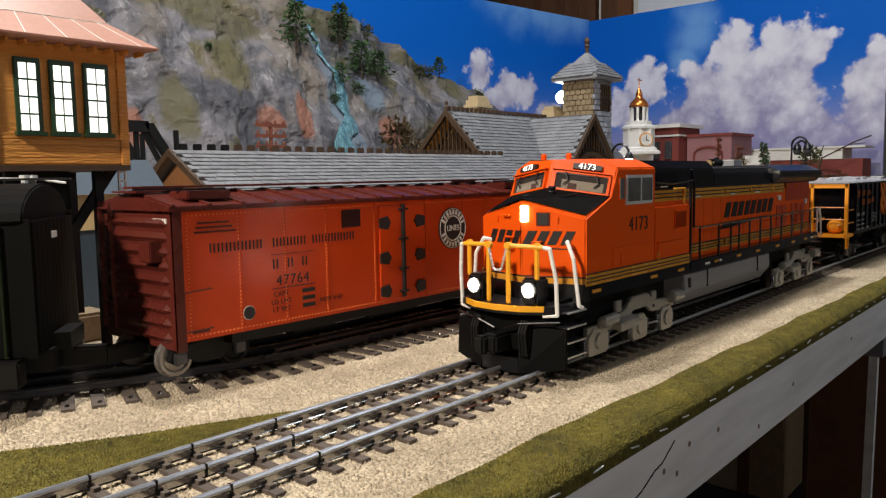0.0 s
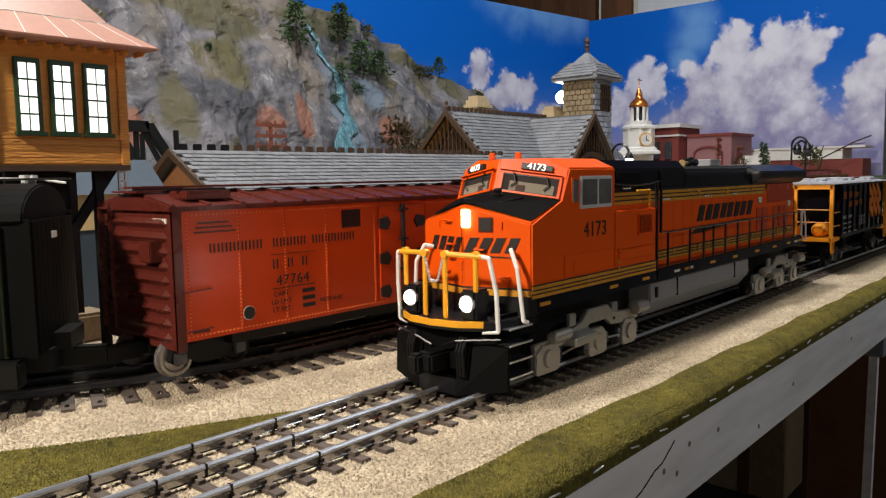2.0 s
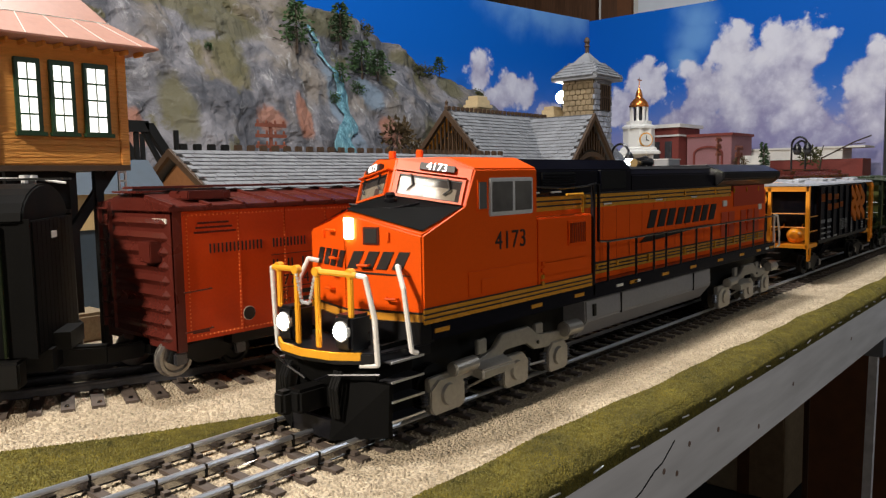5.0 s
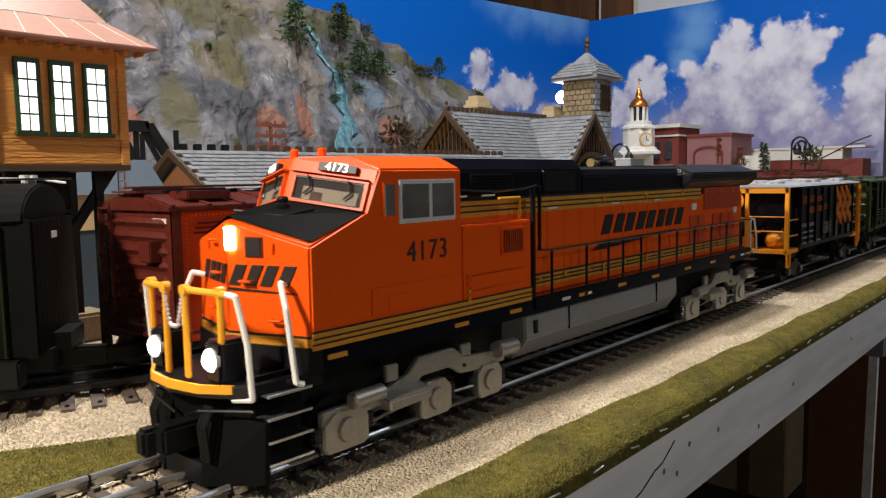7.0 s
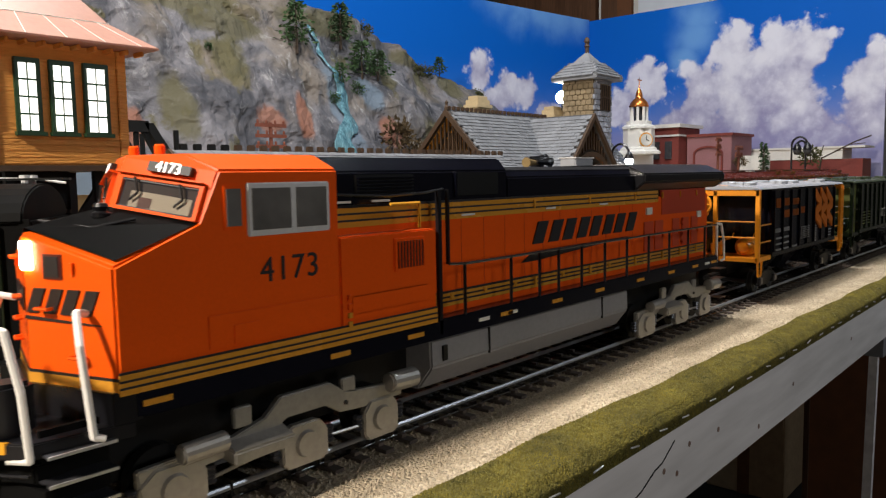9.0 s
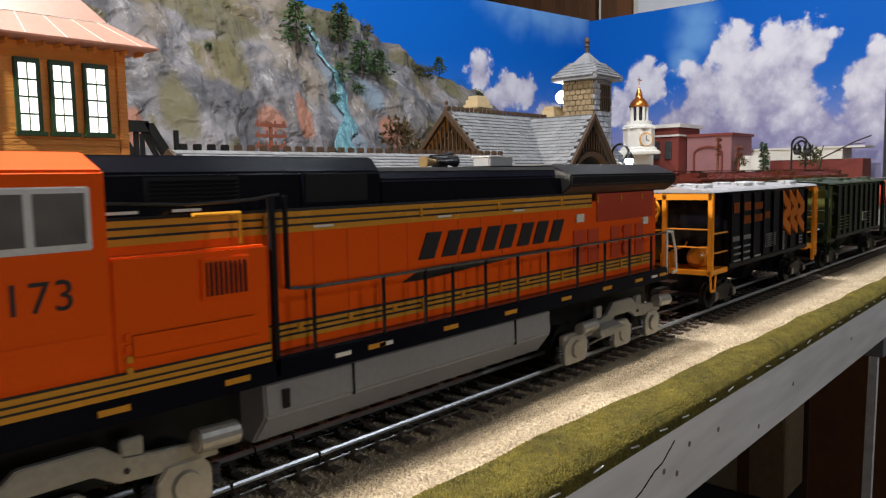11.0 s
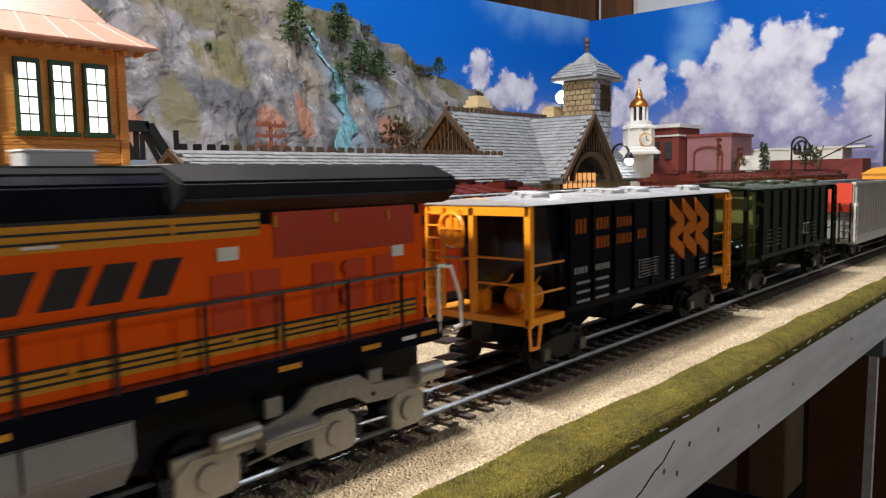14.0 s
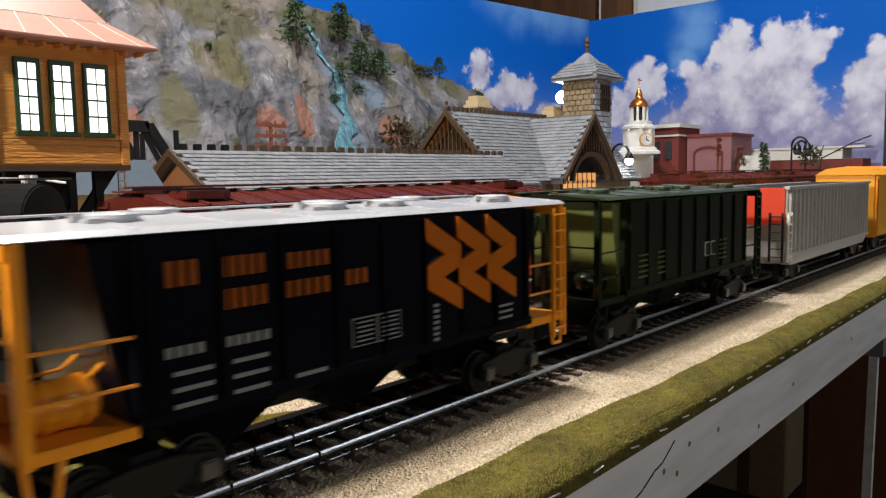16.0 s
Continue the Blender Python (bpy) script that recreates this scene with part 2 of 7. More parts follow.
def track(name, path, ties, half_gauge, tie_len, label, centre_mat, half_tie=0.0024):
    t = thing(name, label, "railway track", kind="structure")
    for off in (-half_gauge, 0.0, half_gauge):
        web, head = rail_mesh(path, off)
        r = part("rail", web, RAILGREY if centre_mat is RAILTOP else RAILSIDE, t)
        part("rail_head", head, centre_mat, r, "polished steel running surface")
    bm = B()
    prism(bm, [(-half_tie, -0.0100), (half_tie, -0.0100), (half_tie - 0.0004, -0.0048), (0.0004 - half_tie, -0.0048)], "y", -tie_len / 2, tie_len / 2)
    bmesh.ops.recalc_face_normals(bm, faces=bm.faces)
    tie = bpy.data.meshes.new("tie")
    bm.to_mesh(tie)
    bm.free()
    tie.materials.append(TIE)
    bm = B()
    for o in (-half_gauge, 0, half_gauge):
        for sgn in (-1, 1):
            bx(bm, -0.0012, 0.0012, o + sgn * 0.0030 - 0.0012, o + sgn * 0.0030 + 0.0012, -0.0046, -0.0034)
    plate = bpy.data.meshes.new("tie_plate")
    bm.to_mesh(plate)
    bm.free()
    plate.materials.append(TIE)
    bm = B()
    for sgn in (-1, 1):
        cyl(bm, (0, sgn * (tie_len / 2 - 0.0052), -0.0050), (0, sgn * (tie_len / 2 - 0.0052), -0.0040), 0.0012, 8, 0.0008)
    bolt = bpy.data.meshes.new("tie_bolt")
    bm.to_mesh(bolt)
    bm.free()
    bolt.materials.append(RAILGREY)
    for x, y, a in ties:
        for nm, me in (("tie", tie), ("tie_plate", plate)) + ((("tie_bolt", bolt),) if half_tie > 0.003 else ()):
            o = new(nm, me)
            o.parent = t
            o.matrix_basis = Matrix.Translation((x, y, 0)) @ Euler((0, 0, a + random.uniform(-0.012, 0.012))).to_matrix().to_4x4()
    return t


def track1_y(x):
    return -0.010 * max(0, x - 0.5) ** 2 + 0.16 * max(0.0, 0.02 - x) ** 2


path1 = [(-0.6 + 0.04 * i, track1_y(-0.6 + 0.04 * i)) for i in range(72)]
ties1 = [(-0.25 + 0.0122 * i, track1_y(-0.25 + 0.0122 * i), 0) for i in range(150)]
main_track = track("main_track", path1, ties1, 0.0212, 0.0600, "three-rail model track with dark ties and steel rails", RAILTOP)
path2 = [(-0.4 + 0.03 * i, track2_y(-0.4 + 0.03 * i)) for i in range(90)]
ties2 = []
x = -0.1
while x < 1.5:
    d = (track2_y(x + 0.01) - track2_y(x - 0.01)) / 0.02
    ties2.append((x, track2_y(x), math.atan(d)))
    x += 0.0119 / math.sqrt(1 + d * d)
side_track = track("side_track", path2, ties2, 0.0212, 0.0965, "three-rail siding track with dark ties in pale ballast", RAILSIDE, 0.0032)
# rail joints of the main track
for x, off in ((0.1029, 0.0212), (0.1395, 0.0212), (0.176, 0.0212), (0.1143, 0.0), (0.132, 0.0), (0.1512, 0.0), (0.1681, 0.0), (0.1276, -0.0212), (0.1627, -0.0212)):
    bm = bx(B(), -0.0004, 0.0004, -0.00096, 0.00096, -0.0044, 0.00003)
    o = part("joint_gap", bm, DARK, main_track, "dark gap between two rail lengths")
    o.matrix_basis = Matrix.Translation((x, track1_y(x) + off, 0))


# ---- locomotive (x = 0 at the corner of its nose, z = 0 on the rail)
def slanted(bm, x0, x1, z0, z1, y, lean, depth=0.0003):
    return prism(bm, [(x0, z0), (x1, z0), (x1 + lean, z1), (x0 + lean, z1)], "y", y - depth, y + depth)


def heavy_mark(name, parent, m, length, h, n=4):
    """The road's mark as plain slanted black bars on a plate with axes x along, y up, z out."""
    w, lean = length / n, h * 0.5
    for i in range(n):
        for a, b, c, d in ((0.0, 0.34, 0, 1), (0.52, 0.86, 0, 1)):
            o = [(i * w + a * w + c * lean, c * h), (i * w + b * w + c * lean, c * h), (i * w + b * w + d * lean, d * h), (i * w + a * w + d * lean, d * h)]
            ob = part(name, prism(B(), o, "z", -0.0003, 0.00025), INK, parent, "black slanted bar of the mark")
            ob.matrix_basis = m


def plate_matrix(origin, along, up, out):
    m = Matrix((along, up, out)).transposed().to_4x4()
    m.translation = origin
    return m


def strip_rows(parent, x0, x1, y, z0, z1, n=3):
    """A gold band with thin dark lines."""
    h = (z1 - z0) / n
    part("gold_band", bx(B(), x0, x1, y - 0.0003, y + 0.0003, z0, z1), GOLD, parent, "gold band along the side")
    for i in range(1, n):
        part("pinstripe", bx(B(), x0, x1, y - 0.0005, y, z0 + i * h - 0.00035, z0 + i * h + 0.00035), INK, parent)
    part("pinstripe", bx(B(), x0, x1, y - 0.0005, y, z1 - 0.0002, z1 + 0.0007), INK, parent)


def truck_frame(parent, x0, x1, y):
    """Cast side of a three-axle truck: arched bar, pedestals, cylinders, springs."""
    L, out = x1 - x0, -1 if y < 0 else 1
    def sec(pts, d0, d1):
        return prism(B(), [(x0 + a * L, z) for a, z in pts], "y", min(y + out * d0, y + out * d1), max(y + out * d0, y + out * d1))
    bar = [(0.02, 0.0110), (0.02, 0.0165), (0.30, 0.0178), (0.41, 0.0208), (0.47, 0.0262), (0.66, 0.0262), (0.72, 0.0218), (0.80, 0.0208), (0.98, 0.0196),
           (0.98, 0.0145), (0.80, 0.0142), (0.70, 0.0150), (0.64, 0.0188), (0.49, 0.0188), (0.43, 0.0148), (0.25, 0.0125)]
    f = part("truck_side", sec(bar, -0.0012, 0.0014), SILVER, parent, "dull silver cast truck side", bevel=0.0004)
    for a, b in ((0.02, 0.215), (0.465, 0.640), (0.795, 0.955)):
        m = (a + b) / 2
        part("pedestal", sec([(a, 0.0040), (a + 0.02, 0.0018), (b - 0.02, 0.0018), (b, 0.0035), (b, 0.0120), (m + 0.05, 0.0158), (m - 0.05, 0.0158), (a, 0.0120)], -0.0010, 0.0022), SILVER, f, bevel=0.0005)
        part("journal_cover", cyl(B(), (x0 + m * L, y + out * 0.0020, 0.0088), (x0 + m * L, y + out * 0.0034, 0.0088), 0.0046, 18, 0.0040), SILVER, f)
        part("wheel", cyl(B(), (x0 + m * L, y - out * 0.006, 0.0098), (x0 + m * L, y - out * 0.010, 0.0098), 0.0098, 22), DARK, parent, "dark steel wheel")
        for q in (a - 0.015, b + 0.018):
            part("spring", lathe(B(), [(0.0014, 0), (0.0019, 0.0007), (0.0014, 0.0014), (0.0019, 0.0021), (0.0014, 0.0028), (0.0019, 0.0035), (0.0014, 0.0042), (0.0019, 0.0049), (0.0014, 0.0056)], (x0 + q * L, y, 0.0060), 8), RAILSIDE, f)
    part("brake_cylinder", cyl(B(), (x0 + L * 0.90, y + out * 0.003, 0.0208), (x0 + L * 1.03, y + out * 0.003, 0.0204), 0.0036, 16), SILVER, f, bevel=0.0006)
    part("brake_cylinder", cyl(B(), (x0 + L * 0.13, y + out * 0.003, 0.0182), (x0 + L * 0.27, y + out * 0.003, 0.0186), 0.0030, 16), SILVER, f, bevel=0.0006)
    part("step_bar", hull(B(), [[(x0 + L * 0.27, y, 0.0118), (x0 + L * 0.27, y + out * 0.0072, 0.0112), (x0 + L * 0.27, y + out * 0.0072, 0.0152), (x0 + L * 0.27, y, 0.0178)],
                                [(x0 + L * 0.48, y, 0.0118), (x0 + L * 0.48, y + out * 0.0072, 0.0120), (x0 + L * 0.48, y + out * 0.0072, 0.0152), (x0 + L * 0.48, y, 0.0178)]]), SILVER, f, bevel=0.0006)
    for a in (0.34, 0.74):
        part("bolt_box", bx(B(), x0 + L * a - 0.0032, x0 + L * a + 0.0032, y - 0.001, y + 0.001, 0.0200, 0.0262), SILVER, f, bevel=0.0004)
    for p, q in (((0.23, 0.0080), (0.44, 0.0105)), ((0.66, 0.0085), (0.78, 0.0080))):
        part("brake_rod", tube(B(), [(x0 + L * p[0], y + out * 0.001, p[1]), (x0 + L * q[0], y + out * 0.001, q[1])], 0.0006), SILVER, f)
    part("pin", cyl(B(), (x0 + L * 0.72, y + out * 0.0010, 0.0180), (x0 + L * 0.72, y + out * 0.0020, 0.0180), 0.0008, 10), INK, f)


def locomotive():
    t = thing("diesel_locomotive", "orange and black model diesel locomotive with lit headlights", "locomotive")
    W = 0.032
    # frame and walkway
    part("frame", bx(B(), 0.004, 0.408, -W, W, 0.0315, 0.0392), NAVY, t, "blue-black side sill", bevel=0.0006)
    part("underframe", bx(B(), 0.0, 0.41, -0.016, 0.016, 0.010, 0.032), DARK, t)
    # nose and cab shell, with a blunt wedge front
    bm = B()
    V = {}
    for sgn in (-1, 1):
        y = sgn * W
        for k, p in {"a": (0, y, 0.0395), "b": (0, y, 0.0722), "c": (0.0262, y, 0.0812), "d": (0.0320, y, 0.0968), "e": (0.0764, y, 0.0968), "f": (0.0764, y, 0.0395),
                     "g": (0.0285, sgn * 0.0205, 0.1018), "h": (0.0764, sgn * 0.0205, 0.1018)}.items():
            V[k, sgn] = bm.verts.new(p)
    C = {k: bm.verts.new(p) for k, p in {"a": (-0.0095, 0, 0.0395), "b": (-0.0095, 0, 0.0806), "c": (0.0150, 0, 0.0862), "d": (0.0205, 0, 0.1018)}.items()}
    shields = []
    for s in (-1, 1):
        F = bm.faces.new
        F((C["a"], V["a", s], V["b", s], C["b"]))
        F((C["b"], V["b", s], V["c", s], C["c"]))
        shields.append(F((C["c"], V["c", s], V["d", s], V["g", s], C["d"])))
        F((V["a", s], V["f", s], V["e", s], V["d", s], V["c", s], V["b", s]))
        F((V["d", s], V["e", s], V["h", s], V["g", s]))
    bm.faces.new((C["d"], V["g", -1], V["h", -1], V["h", 1], V["g", 1]))
    bm.faces.new([V[k, -1] for k in ("f", "e", "h")] + [V[k, 1] for k in ("h", "e", "f")])
    bmesh.ops.bevel(bm, geom=[e for e in bm.edges if len(e.link_faces) == 2], offset=0.0007, segments=2, affect="EDGES", clamp_overlap=True)
    shell = part("cab", bm, ORANGE, t, "orange wide-nose cab")
    # windscreens on the two slanted faces
    for s in (-1, 1):
        c0, c1 = Vector((0.0150, 0, 0.0862)), Vector((0.0262, s * W, 0.0812))
        d0, d1 = Vector((0.0205, 0, 0.1018)), Vector((0.0320, s * W, 0.0968))
        def on(u, v, lift):
            lo, hi = c0.lerp(c1, u), d0.lerp(d1, u)
            n = (c1 - c0).cross(d0 - c0).normalized()
            if n.x > 0:
                n = -n
            return lo.lerp(hi, v) + n * lift
        def slab(u0, u1, v0, v1, l0, l1):
            return hull(B(), [[on(u0, v0, l), on(u1, v0 + 0.02, l), on(u1, v1, l), on(u0, v1, l)] for l in (l0, l1)])
        w = part("windscreen", slab(0.10, 0.90, 0.08, 0.60, -0.0004, 0.0002), CABDARK, shell, "windscreen before the dim cab interior")
        part("cab_bulkhead", slab(0.20, 0.84, 0.10, 0.40, 0.0002, 0.0004), CREAM, w, "cream back wall of the cab")
        part("seat_back", slab(0.30, 0.44, 0.10, 0.30, 0.0004, 0.0005), RUSTY_SEAT, w)
        part("pane", slab(0.11, 0.89, 0.09, 0.59, 0.0006, 0.0009), SMOKED, w)
        part("gasket", slab(0.10, 0.90, 0.565, 0.60, 0.0006, 0.0010), INK, w)
        part("gasket", slab(0.10, 0.90, 0.080, 0.105, 0.0006, 0.0010), INK, w)
        for a in ((0.06, 0.10, 0.03, 0.66), (0.90, 0.94, 0.05, 0.66), (0.06, 0.94, 0.02, 0.085), (0.06, 0.94, 0.60, 0.665)):
            part("window_surround", slab(*a, -0.0003, 0.0013), ORANGE, w)
        part("visor", slab(0.04, 0.94, 0.67, 0.71, 0, 0.0028), ORANGE, shell)
        for u in (0.25, 0.72):
            wb = tube(B(), [on(u, 0.62, 0.0022), on(u + 0.05, 0.36, 0.0016), on(u - 0.02, 0.22, 0.0014)], 0.0004)
            part("wiper", wb, INK, shell)
        nb = part("number_board", slab(0.34, 0.78, 0.775, 0.95, 0, 0.0020), INK, shell, "black number board with lit numerals")
        u0, v0 = 0.56, 0.863
        e = (on(u0 + 0.1, v0, 0) - on(u0 - 0.1, v0, 0)).normalized() * (1 if s < 0 else -1)
        n = (on(u0, v0, 1) - on(u0, v0, 0)).normalized()
        up = n.cross(e)
        lettering("numerals", "4173", 0.0046, plate_matrix(on(u0, v0, 0.0022), e, up, n), LITNUM, nb)
    # black anti-glare panel on the nose
    bm = B()
    top = [Vector((-0.0086, 0, 0.0820)), Vector((0.0012, -0.0308, 0.0738)), Vector((0.0252, -0.0311, 0.0820)), Vector((0.0142, 0, 0.0870)), Vector((0.0252, 0.0311, 0.0820)), Vector((0.0012, 0.0308, 0.0738))]
    vs = [bm.verts.new(p) for p in top]
    for f in ((0, 1, 2, 3), (0, 3, 4, 5)):
        bm.faces.new([vs[i] for i in f])
    bmesh.ops.solidify(bm, geom=bm.faces[:], thickness=-0.0004)
    part("glare_panel", bm, MATT, t, "matt black panel on top of the nose")
    part("antenna_base", lathe(B(), [(0.0024, 0), (0.0026, 0.0012), (0.0016, 0.0018), (0.0022, 0.0030), (0.0016, 0.0040)], (0.010, -0.006, 0.0840), 14), BLACK, t)
    tb = tube(B(), [(-0.003, 0.004, 0.0835), (0.004, -0.012, 0.0815), (0.014, -0.018, 0.0836)], 0.0005)
    part("grab_iron", tb, BLACK, t)
    # nose front: headlight, door window, stripe, mark
    n = {s: Vector((-0.032, s * 0.0095, 0)).normalized() for s in (-1, 1)}
    along = {-1: Vector((0.0095, -0.032, 0)).normalized(), 1: Vector((-0.0095, -0.032, 0)).normalized()}
    up = Vector((0, 0, 1))
    def nose(s, u, z, lift=0.0):
        """u from 0 at the middle to 1 at the corner."""
        return Vector((-0.0095 + 0.0095 * u, s * 0.032 * u, z)) + n[s] * lift
    hl = part("headlight", hull(B(), [[nose(-1, a, z, l) for a, z in ((0.0, 0.0705), (0.12, 0.0705), (0.12, 0.0785), (0.0, 0.0785))] for l in (0, 0.0010)]), LIT, t, "lit twin headlight in the nose", bevel=0.0003)
    part("door_window", hull(B(), [[nose(-1, a, z, l) for a, z in ((0.27, 0.0690), (0.43, 0.0690), (0.43, 0.0745), (0.27, 0.0745))] for l in (0, 0.0007)]), INK, t, "small dark window of the nose door")
    part("door_window_frame", hull(B(), [[nose(-1, a, z, l) for a, z in ((0.245, 0.0684), (0.455, 0.0684), (0.455, 0.0751), (0.245, 0.0751))] for l in (0, 0.0004)]), OXIDE, t)
    for s in (-1, 1):
        part("stripe", hull(B(), [[nose(s, a, z, l) for a, z in ((0.0, 0.0395), (1.0, 0.0395), (1.0, 0.0424), (0.0, 0.0424))] for l in (0, 0.0004)]), GOLD, t, "gold stripe round the nose")
        part("stripe_line", hull(B(), [[nose(s, a, z, l) for a, z in ((0.0, 0.0424), (1.0, 0.0424), (1.0, 0.0432), (0.0, 0.0432))] for l in (0, 0.0003)]), INK, t)
        part("hinge", hull(B(), [[nose(s, a, z, l) for a, z in ((0.55, 0.0700), (0.59, 0.0700), (0.59, 0.0730), (0.55, 0.0730))] for l in (0, 0.0009)]), ORANGE, t)
    o = nose(-1, 0.02, 0.0590, 0.0002)
    heavy_mark("nose_mark", t, plate_matrix(o, along[-1], up, n[-1]), 0.0260, 0.0068, 2)
    o = nose(1, 0.80, 0.0590, 0.0002)
    heavy_mark("nose_mark", t, plate_matrix(o, along[1], up, n[1]), 0.0255, 0.0068, 2)
    part("nose_underline", hull(B(), [[nose(-1, a, z, l) for a, z in ((0.0, 0.0572), (0.85, 0.0566), (0.85, 0.0569), (0.0, 0.0581))] for l in (0, 0.0004)]), INK, t)
    for s, u, z in ((1, 0.25, 0.0735), (1, 0.16, 0.0625), (1, 0.16, 0.0565), (-1, 0.2, 0.0605), (-1, 0.55, 0.0480), (1, 0.3, 0.0500)):
        a, b = nose(s, u, z, 0.0004), nose(s, u + 0.13, z, 0.0004)
        o = n[s] * 0.0020
        part("grab_iron", tube(B(), [a, a + o, b + o, b], 0.0005), ORANGE, t)
    # side of the cab
    for s in (-1, 1):
        y = s * W
        fr = part("side_window", bx(B(), 0.0408, 0.0722, y - 0.0007, y + 0.0007, 0.0772, 0.0930), ALU, t, "bare metal frame of the sliding side window", bevel=0.0004)
        part("pane", bx(B(), 0.0424, 0.0564, y - 0.0010, y + 0.0010, 0.0790, 0.0914), CABPANE, fr)
        part("pane", bx(B(), 0.0586, 0.0706, y - 0.0010, y + 0.0010, 0.0790, 0.0914), CABPANE, fr)
        bmf = bx(B(), 0.0328, 0.0396, y - 0.0005, y + 0.0005, 0.0796, 0.0924)
        q = part("quarter_window", bmf, ORANGE, t, bevel=0.0003)
        part("pane", bx(B(), 0.0338, 0.0386, y - 0.0008, y + 0.0008, 0.0806, 0.0914), CABPANE, q)
        part("access_panel", bx(B(), 0.0265, 0.0735, y - 0.0004, y + 0.0004, 0.0458, 0.0556), ORANGE, t, bevel=0.0002)
        part("access_door", bx(B(), 0.0345, 0.0435, y - 0.0007, y + 0.0004, 0.0462, 0.0520), ORANGE, t, bevel=0.0002)
        m = facing(0.056, y - 0.0002, 0.0664) if s < 0 else facing(0.056, y + 0.0002, 0.0664) @ Euler((0, math.pi, 0)).to_matrix().to_4x4()
        lettering("road_number", "4173", 0.0108, m, INK, t, 1.08)
        # step-up body behind the cab
        part("equipment_box", bx(B(), 0.0764, 0.1245, min(y, s * 0.02), max(y, s * 0.02), 0.0395, 0.0745), ORANGE, t, bevel=0.0006)
        g = part("grille", bx(B(), 0.1016, 0.1178, y - 0.0008, y + 0.0004, 0.0602, 0.0722), ORANGE, t, "orange framed mesh grille", bevel=0.0003)
        part("mesh", bx(B(), 0.1030, 0.1164, y - 0.0011, y, 0.0614, 0.0710), OXIDE, g)
        for i in range(9):
            part("wire", bx(B(), 0.1034 + i * 0.0016, 0.1037 + i * 0.0016, y - 0.0014, y, 0.0614, 0.0710), ORANGE, g)
        part("door_panel", bx(B(), 0.0810, 0.1190, y - 0.0004, y, 0.0478, 0.0540), ORANGE, t, bevel=0.0002)
        for k in range(4):
            part("latch", bx(B(), 0.0790, 0.0806, y - 0.0009, y, 0.0440 + k * 0.0030, 0.0458 + k * 0.0030), GOLD if k < 2 else ORANGE, t)
        part("handrail", tube(B(), [(0.1000, y - 0.0005, 0.0845), (0.1150, y - 0.0005, 0.0845), (0.1150, y - 0.0005, 0.0755)], 0.0006), YELLOW, t, "yellow handrail")
        part("gold_band", bx(B(), 0.0, 0.1245, y - 0.0003, y + 0.0003, 0.0385, 0.0440), GOLD, t, "gold band along the side")
        for z in (0.0404, 0.0422, 0.0444):
            part("pinstripe", bx(B(), 0.0, 0.1245, y - 0.0005, y, z - 0.0003, z + 0.0003), INK, t)
        for i, x in enumerate((0.006, 0.071, 0.108, 0.165, 0.205, 0.245, 0.290, 0.330, 0.365, 0.395)):
            part("reflector", bx(B(), x, x + 0.0085, y - 0.0004, y, 0.0345, 0.0362), GOLD, t, "gold reflector strip")
    # long hood
    H = 0.0250
    part("hood", bx(B(), 0.0764, 0.405, -H, H, 0.0392, 0.0800), ORANGE, t, "orange long hood", bevel=0.0006)
    for s in (-1, 1):
        strip_rows(t, 0.125, 0.400, s * H, 0.0420, 0.0475) if s < 0 else None
        strip_rows(t, 0.078, 0.330, s * H, 0.0768, 0.0838) if s < 0 else None
    bm = prism(B(), [(-H, 0.0838), (-H, 0.0960), (-0.0205, 0.1012), (0.0205, 0.1012), (H, 0.0960), (H, 0.0838)], "x", 0.0766, 0.1800)
    part("upper_hood", bm, NAVY, t, "blue-black upper hood", bevel=0.0006)
    bm = prism(B(), [(-H, 0.0838), (-H, 0.0930), (-0.0215, 0.0968), (0.0215, 0.0968), (H, 0.0930), (H, 0.0838)], "x", 0.1800, 0.3050)
    part("engine_hood", bm, NAVY, t, "blue-black engine hood", bevel=0.0006)
    part("hood_core", bx(B(), 0.0770, 0.404, -H + 0.001, H - 0.001, 0.0790, 0.0845), NAVY, t)
    # radiator wings
    bm = prism(B(), [(-0.0250, 0.0838), (-0.0310, 0.0885), (-0.0310, 0.0935), (-0.0190, 0.0985), (0.0190, 0.0985), (0.0310, 0.0935), (0.0310, 0.0885), (0.0250, 0.0838)], "x", 0.3010, 0.4190)
    part("radiator_wing", bm, BLACK, t, "black overhanging radiator wing", bevel=0.0008)
    for i in range(9):
        part("radiator_grid", bx(B(), 0.306 + i * 0.0122, 0.3165 + i * 0.0122, -0.0170, 0.0170, 0.0980, 0.0990), GREY, t)
    part("dark_panel", bx(B(), 0.3350, 0.4000, -H - 0.0004, H + 0.0004, 0.0690, 0.0836), DEEPRED, t, "darker red screen panel", bevel=0.0003)
    for i, (a, b) in enumerate(((0.3120, 0.3240), (0.3260, 0.3370), (0.3500, 0.3600), (0.3640, 0.3740), (0.3780, 0.3880))):
        part("hood_door", bx(B(), a, b, -H - 0.0006, -H, 0.0490, 0.0660), REDPART, t, bevel=0.0002)
        part("latch", bx(B(), b - 0.0016, b - 0.0006, -H - 0.0014, -H, 0.0560, 0.0582), ORANGE, t)
    for i in range(12):
        part("door_seam", bx(B(), 0.133 + i * 0.0150, 0.13315 + i * 0.0150, -H - 0.00015, -H, 0.0480, 0.0766), REDPART, t)
